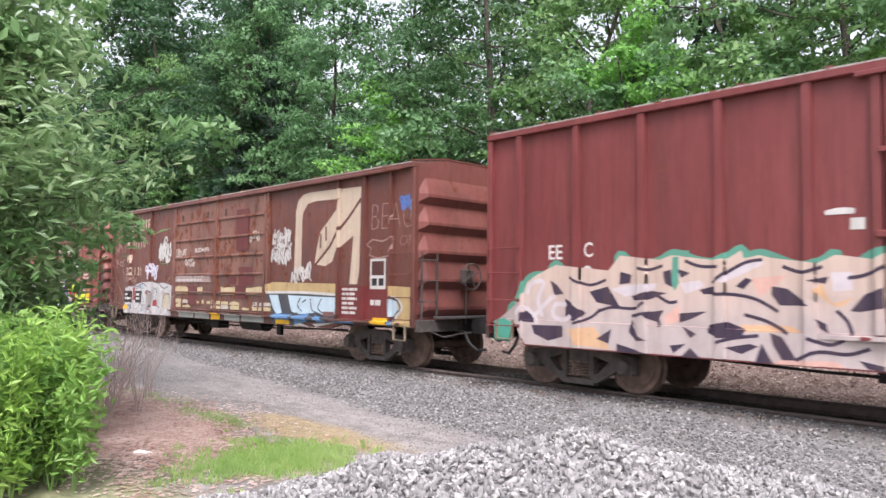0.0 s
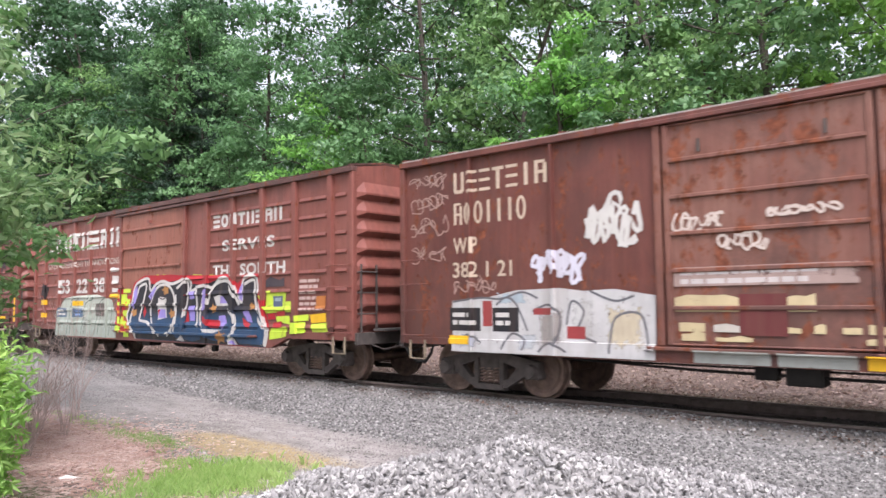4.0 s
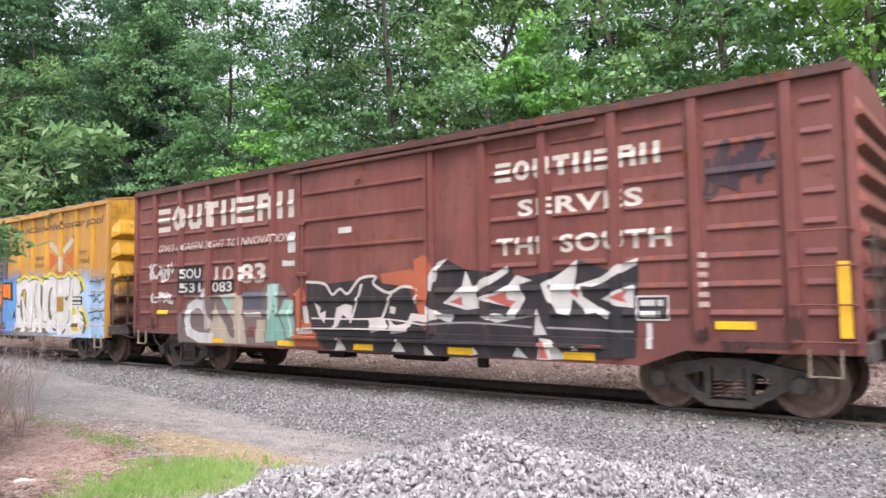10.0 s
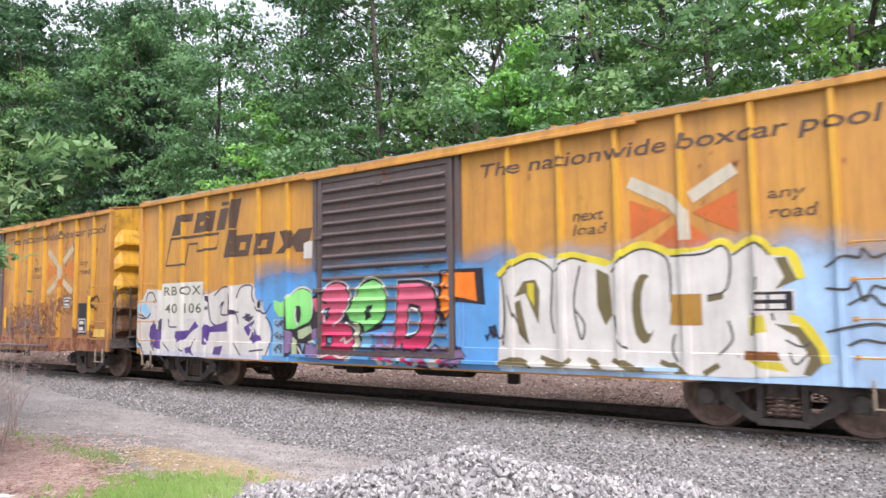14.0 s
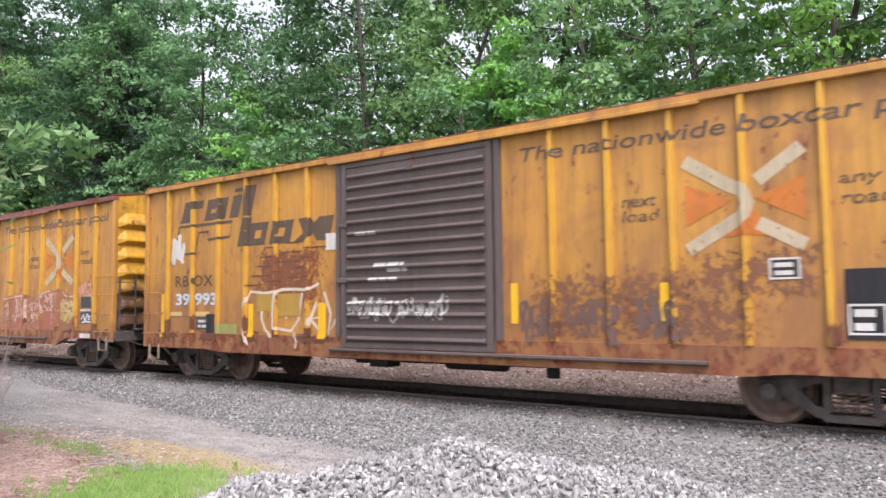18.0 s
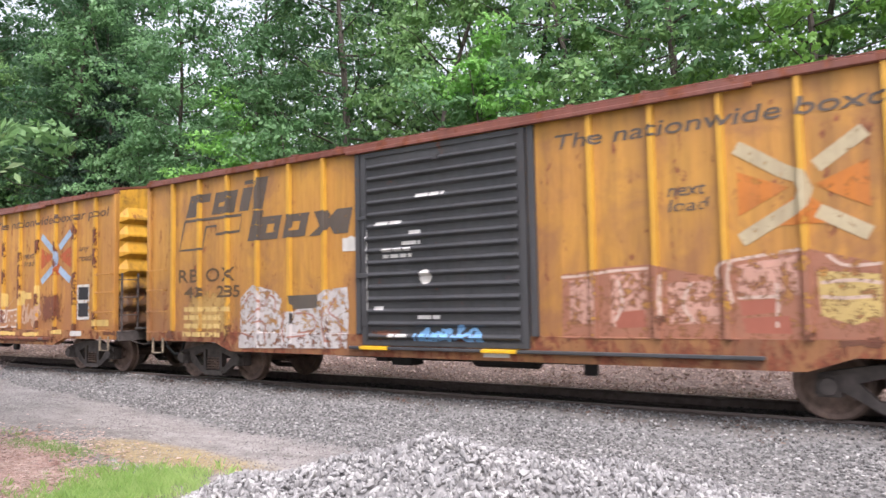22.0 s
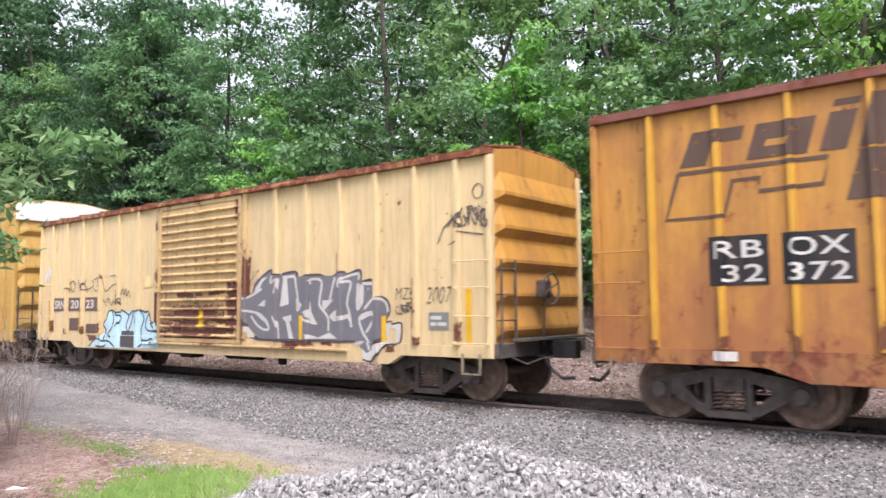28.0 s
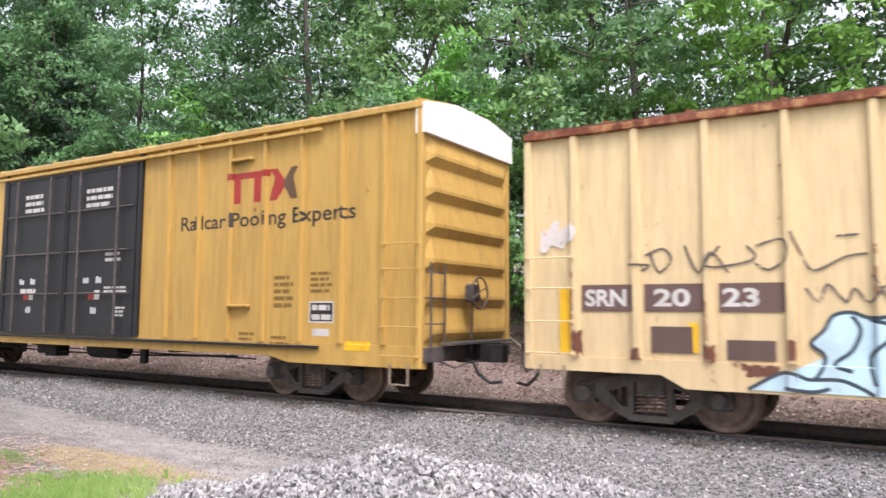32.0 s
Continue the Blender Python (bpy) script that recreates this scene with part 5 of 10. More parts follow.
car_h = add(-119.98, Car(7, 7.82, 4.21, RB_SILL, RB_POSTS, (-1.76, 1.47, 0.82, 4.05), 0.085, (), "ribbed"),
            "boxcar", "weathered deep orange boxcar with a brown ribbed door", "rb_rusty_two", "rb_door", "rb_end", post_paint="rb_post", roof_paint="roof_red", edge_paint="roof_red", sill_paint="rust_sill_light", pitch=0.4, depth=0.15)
car_i = add(-137.30, Car(8, 7.78, 4.06, (0.76, 0.6, 5.6, 5.9, 0.95), [-7.04, -6.2, -5.3, -4.38, -3.47, -2.55, 2.57, 3.48, 4.4, 5.3, 6.21, 7.09], (-1.61, 1.5, 0.85, 3.95), 0.1, (), "ribbed"),
            "boxcar", "cream boxcar with a rusting ribbed door and rusty roof edge", "cream", "cream_door", "rb_yellow", "roof_red", "roof_rust_patchy", pitch=0.54, depth=0.17, frame_paint="cream_door")
car_j = add(-156.32, Car(9, 9.5, 4.83, (0.66, 0.76, 6.3, 6.75, 1.0), TTX_POSTS, (-2.45, 2.5, 0.98, 4.58), 0.085, (), "plug"),
            "boxcar", "clean yellow high boxcar with black double plug doors", "ttx_yellow", "ttx_door", "ttx_yellow", "cream", "ttx_yellow", pitch=0.56, depth=0.14, top_band="white", rungs=(0.85, 1.3, 1.75, 2.2, 2.6), trucks=6.95)


# ---- lettering and painted pieces on the cars ----
PAINTS = {}


def paint(color, wear=0.25, upper=None, z0=0.6, z1=2.2, fade=None, blot=False):
    """Sprayed or stencilled paint that wears off in spots. upper: a second colour that it fades to between z0 and z1;
    fade: the heights between which its spray thins out to nothing."""
    key = (color, wear, upper, z0, z1, fade, blot)
    if key in PAINTS:
        return PAINTS[key]
    k = Nodes("sprayed_paint")
    n = k.noise(2.2, 5, 0.65)
    shade = k.ramp(n, (0.3, tuple(c * 0.8 for c in color)), (0.7, color))
    if upper:
        z = k.math("ADD", k.axis(2), k.math("MULTIPLY", k.math("SUBTRACT", n, 0.5), (z1 - z0) * 0.8))
        shade = k.mix(k.band(z, z0, z1), shade, upper)
    dust = k.noise((5.0, 5.0, 0.5), 5)
    shade = k.mix(k.math("MULTIPLY", k.ramp(dust, (0.45, 0.0), (0.8, 1.0)), 0.35), shade, (0.16, 0.1, 0.07))
    k.done(shade, 0.55, None, spec=0.3)
    alpha = None
    if wear:
        spots = k.noise(7.0, 7, 0.75)
        alpha = k.ramp(spots, (0.25 + 0.22 * wear, 0.0), (0.31 + 0.22 * wear, 1.0))
    if fade:
        z = k.math("ADD", k.axis(2), k.math("MULTIPLY", k.math("SUBTRACT", k.noise(1.3, 6), 0.5), 0.9))
        mist = k.band(z, fade[1], fade[0])
        alpha = k.math("MULTIPLY", alpha, mist) if alpha is not None else mist
    if blot:
        # a stain that frays out before the rim of its patch
        g = k.n.new("ShaderNodeSeparateXYZ")
        k.l.new(k.n.new("ShaderNodeTexCoord").outputs["Generated"], g.inputs[0])
        def rim(v):
            return k.math("MINIMUM", v, k.math("SUBTRACT", 1.0, v))
        edge = k.math("MINIMUM", rim(g.outputs[0]), rim(g.outputs[2]))
        ragged = k.math("ADD", k.math("MULTIPLY", edge, 1.7), k.math("SUBTRACT", k.math("MULTIPLY", k.noise((11, 11, 7), 7, 0.75), 1.5), 0.98))
        frayed = k.math("MULTIPLY", k.band(ragged, 0.0, 0.16), 0.85)
        alpha = k.math("MULTIPLY", alpha, frayed) if alpha is not None else frayed
    if alpha is not None:
        k.l.new(alpha, k.b.inputs["Alpha"])
    PAINTS[key] = k.m
    return k.m


WHITE = (0.58, 0.555, 0.52)
CREAM = (0.58, 0.46, 0.35)
BLACK = (0.018, 0.018, 0.022)
DARKBROWN = (0.06, 0.038, 0.03)
YELLOW = (0.8, 0.46, 0.015)
LIME = (0.55, 0.72, 0.06)
RED = (0.42, 0.02, 0.03)


def letters(text, offset=0.0, spacing=1.0, bold=0.0):
    """The outlines of a text as a flat mesh in x and z, with its plain bounds."""
    def mesh(off):
        cu = bpy.data.curves.new("text", "FONT")
        cu.body, cu.resolution_u, cu.offset, cu.space_character = text, 3, off, spacing
        ob = bpy.data.objects.new("text", cu)
        me = bpy.data.meshes.new_from_object(ob)
        bpy.data.objects.remove(ob)
        bpy.data.curves.remove(cu)
        return me
    me = mesh(bold)
    co = np.array([tuple(v.co) for v in me.vertices])
    low, high = co.min(0), co.max(0)
    if offset:
        bpy.data.meshes.remove(me)
        me = mesh(bold + offset)
    bm = bmesh.new()
    bm.from_mesh(me)
    bpy.data.meshes.remove(me)
    return bm, low, high


def drape(ob, c, bm, mat, name, label="", whole=True):
    """Lays a flat mesh (x along the car, z up) onto the posts, beads and door of a car's near side."""
    if not bm.verts:
        bm.free()
        return None
    xs, zs = [v.co.x for v in bm.verts], [v.co.z for v in bm.verts]
    bx, bz = c.breaks(min(xs), max(xs), min(zs), max(zs))
    for axis, cuts in (((1, 0, 0), bx), ((0, 0, 1), bz)):
        for v in cuts:
            bmesh.ops.bisect_plane(bm, geom=bm.verts[:] + bm.edges[:] + bm.faces[:], plane_co=tuple(v * a for a in axis), plane_no=axis, dist=1e-5)
    if c.index in (2, 3) and name in ("letter", "emblem_block"):
        # the old lettering has worn off the posts
        off = [f for f in bm.faces if any(abs(f.calc_center_median().x - p) < c.post_w / 2 for p in c.posts if 2 < p < 5.5)]
        bmesh.ops.delete(bm, geom=off, context="FACES")
        if off and bm.faces and whole:
            for one in islands(bm):
                drape(ob, c, one, mat, name, label, False)
            return None
        if not bm.faces:
            bm.free()
            return None
    c.lift += 0.00012
    for v in bm.verts:
        v.co.y = -(SHEET + c.off(v.co.x, v.co.z) + 0.002 + c.lift) + 0.25 * v.co.y
    for f in bm.faces:
        f.normal_update()
        if f.normal.y > 0:
            f.normal_flip()
    return part(name, bm, mat, ob, label)


def word(ob, c, text, x0, x1, z0, z1, mat, shear=0.0, spacing=1.0, bold=0.012, name="lettering", label=""):
    bm, low, high = letters(text, 0, spacing, bold)
    sx, sz = (x1 - x0) / (high[0] - low[0]), (z1 - z0) / (high[1] - low[1])
    for v in bm.verts:
        x, z = (v.co.x - low[0]) * sx, (v.co.y - low[1]) * sz
        v.co = (x0 + x + shear * z, 0, z0 + z)
    lift = c.lift
    for one in islands(bm, shear, z0):
        c.lift = lift
        drape(ob, c, one, mat, "letter" if name == "lettering" else name, label)


def throwup(ob, c, text, x0, x1, z0, z1, layers, wave=0.05, seed=1, squash=1.0):
    """Fat graffiti letters: the same word in growing outlines, one painted over the other, with a lively base line."""
    rng = random.Random(seed)
    a, b, d = rng.uniform(0, 6), rng.uniform(0, 6), rng.uniform(0, 6)
    for off, mat, name in layers:
        bm, low, high = letters(text, off, 0.86, 0.03)
        sx, sz = (x1 - x0) / (high[0] - low[0]), (z1 - z0) / (high[1] - low[1])
        for v in bm.verts:
            u, w = (v.co.x - low[0]) * sx, (v.co.y - low[1]) * sz
            k = w / (z1 - z0)
            x = x0 + u + 0.12 * math.sin(a + u * 1.9 + w * 1.3) * k + 0.1 * (k - 0.5)
            z = z0 + w * (1 + wave * 2 * math.sin(b + u * 2.3)) + wave * math.sin(d + u * 3.1)
            z = max(z, c.sill[1] + 0.01)
            v.co = (x, 0, z)
        lift = c.lift
        for i, one in enumerate(islands(bm)):
            c.lift = lift + 0.00005 * (i % 3)
            drape(ob, c, one, mat, name)


def islands(bm, shear=0.0, z0=0.0):
    """A flat mesh parted into its letters: pieces whose spans overlap belong together."""
    bm.verts.index_update()
    todo, groups = set(bm.verts), []
    while todo:
        stack, seen = [todo.pop()], []
        while stack:
            v = stack.pop()
            seen.append(v)
            for e in v.link_edges:
                o = e.other_vert(v)
                if o in todo:
                    todo.discard(o)
                    stack.append(o)
        flat = [v.co.x - shear * (v.co.z - z0) for v in seen]
        groups.append([min(flat), max(flat), {v.index for v in seen}])
    groups.sort(key=lambda g: g[0])
    joined = []
    for g in groups:
        if joined and g[0] < joined[-1][1] - 0.4 * (g[1] - g[0]):
            joined[-1][1] = max(joined[-1][1], g[1])
            joined[-1][2] |= g[2]
        else:
            joined.append(g)
    out = []
    for low_x, high_x, idx in joined:
        one = bm.copy()
        one.verts.index_update()
        bmesh.ops.delete(one, geom=[v for v in one.verts if v.index not in idx], context="VERTS")
        out.append(one)
    bm.free()
    return out


def ribbon(bm, pts, w, y=0.0, rise=0.0):
    """A flat stroke along points (x, z), each stretch lying over the one before by a rise."""
    p = [Vector((x, 0, z)) for x, z in pts]
    sides = []
    for i, q in enumerate(p):
        d = (p[min(i + 1, len(p) - 1)] - p[max(i - 1, 0)]).normalized()
        n = Vector((-d.z, 0, d.x)) * w / 2
        q = q + Vector((0, -rise * i, 0))
        sides.append((bm.verts.new(q + n + Vector((0, y, 0))), bm.verts.new(q - n + Vector((0, y, 0)))))
    for (a, b), (e, f) in zip(sides, sides[1:]):
        bm.faces.new((a, b, f, e))


def curve(pts, n=7):
    """A smooth line through points."""
    p = [pts[0]] + list(pts) + [pts[-1]]
    out = []
    for a, b, d, e in zip(p, p[1:], p[2:], p[3:]):
        for i in range(n):
            t = i / n
            out.append(tuple(0.5 * (2 * b[k] + (d[k] - a[k]) * t + (2 * a[k] - 5 * b[k] + 4 * d[k] - e[k]) * t * t + (3 * b[k] - a[k] - 3 * d[k] + e[k]) * t ** 3) for k in (0, 1)))
    return out + [pts[-1]]


def poly(ob, c, pts, mat, name="painted_patch", label=""):
    bm = bmesh.new()
    bm.faces.new([bm.verts.new((x, 0, z)) for x, z in pts])
    bmesh.ops.triangulate(bm, faces=bm.faces[:])
    return drape(ob, c, bm, mat, name, label)


def fills(ob, c, mat, name, *outlines):
    """One coat of paint: each outline a shape of its own, kept on the car's side."""
    lift = c.lift
    ze, zd, xa, xb, top = c.sill
    for i, pts in enumerate(outlines):
        c.lift = lift + 0.000025 * (i % 4)
        low = [(zd if abs(x) < xa else ze) + 0.008 for x, z in pts]
        poly(ob, c, [(max(0.004 - c.half, min(c.half - 0.004, x)), max(z, b)) for (x, z), b in zip(pts, low)], mat, name)
    c.lift = lift + 0.0002


def lines(ob, c, mat, name, width, *paths):
    """Painted lines of one weight and coat, with a soft course through their turning points."""
    lift = c.lift
    ze, zd, xa, xb, top = c.sill
    for i, pts in enumerate(paths):
        bm = bmesh.new()
        ribbon(bm, curve(pts, 4), width, -0.0001 * (i % 4), 0.000004)
        for v in bm.verts:
            v.co.x = max(0.004 - c.half, min(c.half - 0.004, v.co.x))
            v.co.z = max(v.co.z, (zd if abs(v.co.x) < xa else ze) + 0.008)
        c.lift = lift
        drape(ob, c, bm, mat, name)
    c.lift = lift + 0.0002


def patch(ob, c, x0, x1, z0, z1, mat, name="painted_patch", ragged=0.0, seed=0, label=""):
    rng = random.Random(seed * 7 + int(x0 * 100))
    if not ragged:
        return poly(ob, c, [(x0, z0), (x1, z0), (x1, z1), (x0, z1)], mat, name, label)
    n = max(3, int((x1 - x0) / 0.16))
    pts = [(x0, z0), (x1, z0)] + [(x1 - (x1 - x0) * i / n, z1 + rng.uniform(-ragged, ragged * 0.3)) for i in range(n + 1)]
    return poly(ob, c, pts, mat, name, label)


def bars(ob, c, x0, x1, z0, z1, rows, mat, seed=0, name="stencil_line"):
    """Lines of small writing that cannot be read."""
    rng = random.Random(seed)
    h = (z1 - z0) / (rows * 1.8 - 0.8)
    for i in range(rows):
        z = z1 - h - i * h * 1.8
        x = x0
        lift = c.lift
        end = x1 - rng.uniform(0, 0.35) * (x1 - x0)
        while x < end - 0.02:
            w = min(rng.uniform(0.1, 0.3), end - x)
            bm = bmesh.new()
            bm.faces.new([bm.verts.new(q) for q in ((x, 0, z), (x + w, 0, z), (x + w, 0, z + h), (x, 0, z + h))])
            c.lift = lift
            drape(ob, c, bm, mat, name)
            x += w + 0.03


def blocks(ob, c, pattern, x0, x1, z0, z1, mat, slant=0.0, thick=0.26, name="emblem_block"):
    """A trade name as plain shapes, one for each of its letters."""
    n = len(pattern)
    cell = (x1 - x0) / n
    h = z1 - z0
    for i, k in enumerate(pattern):
        a, w = x0 + i * cell, cell * 0.82
        t = min(thick * cell, h * 0.3)
        bm = bmesh.new()
        def quad(ax, bx, az, bz):
            if k == "=" and bm.faces:
                lift = c.lift
                drape(ob, c, bm.copy(), mat, name)
                c.lift = lift
                bm.clear()
            bm.faces.new([bm.verts.new((a + x * w + slant * (z * h), 0, z0 + z * h)) for x, z in ((ax, az), (bx, az), (bx, bz), (ax, bz))])
        u, v = t / w, t / h * 0.75
        if k == "=":
            quad(0, 1, 0, v), quad(0, 1, 0.5 - v / 2, 0.5 + v / 2), quad(0, 1, 1 - v, 1)
        elif k == "O":
            ring = [(math.cos((q + 0.5) * math.pi / 6), math.sin((q + 0.5) * math.pi / 6)) for q in range(12)]
            at = [[bm.verts.new((a + w * (0.5 + 0.5 * m * x) + slant * h * (0.5 + 0.5 * n * z), 0, z0 + h * (0.5 + 0.5 * n * z))) for x, z in ring] for m, n in ((1.06, 1.04), (1 - 1.7 * u, 1 - 2.0 * v))]
            for q in range(12):
                bm.faces.new((at[0][q], at[0][q - 1], at[1][q - 1], at[1][q]))
        elif k == "V":
            quad(0, u, v * 0.6, 1), quad(1 - u, 1, v * 0.6, 1), quad(u * 0.4, 1 - u * 0.4, 0, v * 1.2)
        elif k == "T":
            quad(0, 1, 1 - v * 1.1, 1), quad(0.5 - u * 0.55, 0.5 + u * 0.55, 0, 1 - v * 1.1)
        elif k == "n":
            quad(0, u, 0, 1), quad(1 - u, 1, 0, 0.85), quad(u, 1 - u * 0.5, 1 - v, 1), quad(u, 1 - u, 0.42, 0.42 + v)
        elif k == "U":
            quad(0, u, 0, 1), quad(1 - u, 1, 0, 1)
        elif k == "I":
            quad(0.5 - u * 0.55, 0.5 + u * 0.55, 0, 1)
        elif k == "#":
            quad(0, 1, 0, 1)
        elif k == "x":
            for s in (0, 1):
                bm.faces.new([bm.verts.new((a + x * w + slant * (z * h), -0.0003 * s, z0 + z * h)) for x, z in ((s, 0), (s + (0.3 if not s else -0.3), 0), (1 - s, 1), (1 - s + (-0.3 if not s else 0.3), 1))])
        drape(ob, c, bm, mat, name)


def scribble(ob, c, x0, x1, z0, z1, mat, seed, w=0.02, loops=5, name="tag"):
    """A quick tag in one line weight."""
    rng = random.Random(seed)
    bm = bmesh.new()
    n = loops * 2
    path = []
    for i in range(n):
        x = x0 + (x1 - x0) * (i + 0.2) / n
        cw = (x1 - x0) / n * rng.uniform(0.7, 1.3)
        ph, rx, rz = rng.uniform(0, 6), cw * rng.uniform(0.4, 0.8), (z1 - z0) * rng.uniform(0.25, 0.5)
        cz = (z0 + z1) / 2 + rng.uniform(-0.2, 0.2) * (z1 - z0)
        arc = rng.uniform(2.5, 5.5)
        pts = [(x + cw / 2 + rx * math.cos(ph + arc * q / 9) + 0.15 * rz * math.sin(q), cz + rz * math.sin(ph + arc * q / 9)) for q in range(10)]
        path += pts
        if rng.random() < 0.5:
            path += [(x, cz - rz), (x + cw * rng.uniform(0.1, 0.9), cz + rz * rng.uniform(0.3, 1.1))]
    ribbon(bm, path, w, 0.0, 0.00001)
    drape(ob, c, bm, mat, name)


def wildstyle(ob, c, x0, x1, z0, z1, fill, line, seed, n=6, w=0.24, edge=0.05, base=None, accents=(), flow=0.35):
    """Angular interlocked graffiti strokes, each with its outline, too tangled to read."""
    rng = random.Random(seed)
    if base:
        pts = [(x0, z0), (x1, z0)]
        m = n * 3
        for i in range(m + 1):
            pts.append((x1 - (x1 - x0) * i / m + rng.uniform(-0.05, 0.05), z1 - rng.uniform(0, 0.3) * (z1 - z0) * (0.4 + (i % 2))))
        poly(ob, c, pts, base, "graffiti_base")
    cell = (x1 - x0) / n
    strokes = []
    for i in range(n):
        cx = x0 + (i + 0.5) * cell
        for _ in range(3):
            k = rng.choice((0, 1, 2))
            lean = rng.uniform(-flow, flow) * cell
            zl, zh = z0 + w * 0.3 + rng.uniform(0, 0.15) * (z1 - z0), z1 - w * 0.4 - rng.uniform(0, 0.28) * (z1 - z0)
            if k == 0:
                pts = [(cx - lean - cell * 0.3, zl), (cx - cell * 0.1, (zl + zh) / 2), (cx + lean - cell * 0.2, zh)]
            elif k == 1:
                pts = [(cx - cell * 0.5, zl + rng.uniform(0, 0.3)), (cx, zl + rng.uniform(0, 0.4) * (zh - zl)), (cx + cell * 0.45, zh), (cx + cell * 0.65, zh - w * 0.5)]
            else:
                pts = [(cx + cell * 0.4, zl), (cx + cell * 0.2, (zl + zh) / 2), (cx - cell * 0.35, zh - w * 0.3), (cx - cell * 0.55, zh - w)]
            strokes.append([(min(max(px, x0 + w * 0.3), x1 - w * 0.3), pz) for px, pz in pts])
    def layer(pieces, mat, name):
        """Strokes of one coat, each a part of its own."""
        lift = c.lift
        for i, (pts, width) in enumerate(pieces):
            bm = bmesh.new()
            if width:
                ribbon(bm, pts, width, -0.0001 * (i % 5))
            else:
                bm.faces.new([bm.verts.new((px, -0.0001 * (i % 5), pz)) for px, pz in pts])
            c.lift = lift
            drape(ob, c, bm, mat, name)
    layer([(pts, w + edge * 2) for pts in strokes], line, "graffiti_outline")
    layer([(pts, w * rng.uniform(0.75, 1.0)) for pts in strokes], fill, "graffiti_stroke")
    layer([([(p[0][0] + w * 0.5, p[0][1]), (p[1][0] + w * 0.48, p[1][1]), (p[-1][0] + w * 0.45, p[-1][1])], edge * 0.8) for p in strokes[::2]], line, "graffiti_line")
    for mat in accents:
        quads = []
        for i in range(n * 2):
            px, pz, s = rng.uniform(x0 + 0.1, x1 - 0.15), rng.uniform(z0 + 0.1, z1 - 0.4), rng.uniform(0.5, 1.1) * w
            a = rng.uniform(-1, 1)
            quads.append(([(px + q * s + r * s * a, pz + r * s) for q, r in ((0, 0), (0.9, 0.15), (0.7, 0.75), (-0.1, 0.5))], 0))
        layer(quads, mat, "graffiti_accent")


def placard(ob, c, x0, x1, z0, z1, seed=0):
    """A stencilled inspection panel: black with a white rim and illegible lines."""
    patch(ob, c, x0, x1, z0, z1, paint(WHITE, 0.05), "panel_rim")
    patch(ob, c, x0 + 0.025, x1 - 0.025, z0 + 0.025, z1 - 0.025, paint(BLACK, 0.05), "inspection_panel")
    bars(ob, c, x0 + 0.06, x1 - 0.05, z0 + 0.05, z1 - 0.06, max(2, int((z1 - z0) / 0.12)), paint(WHITE, 0.2), seed)


white, cream, black = paint(WHITE, 0.3), paint(CREAM, 0.25), paint(BLACK, 0.1)
fresh_white, yellow, brown = paint(WHITE, 0.08), paint(YELLOW, 0.12), paint(DARKBROWN, 0.3)


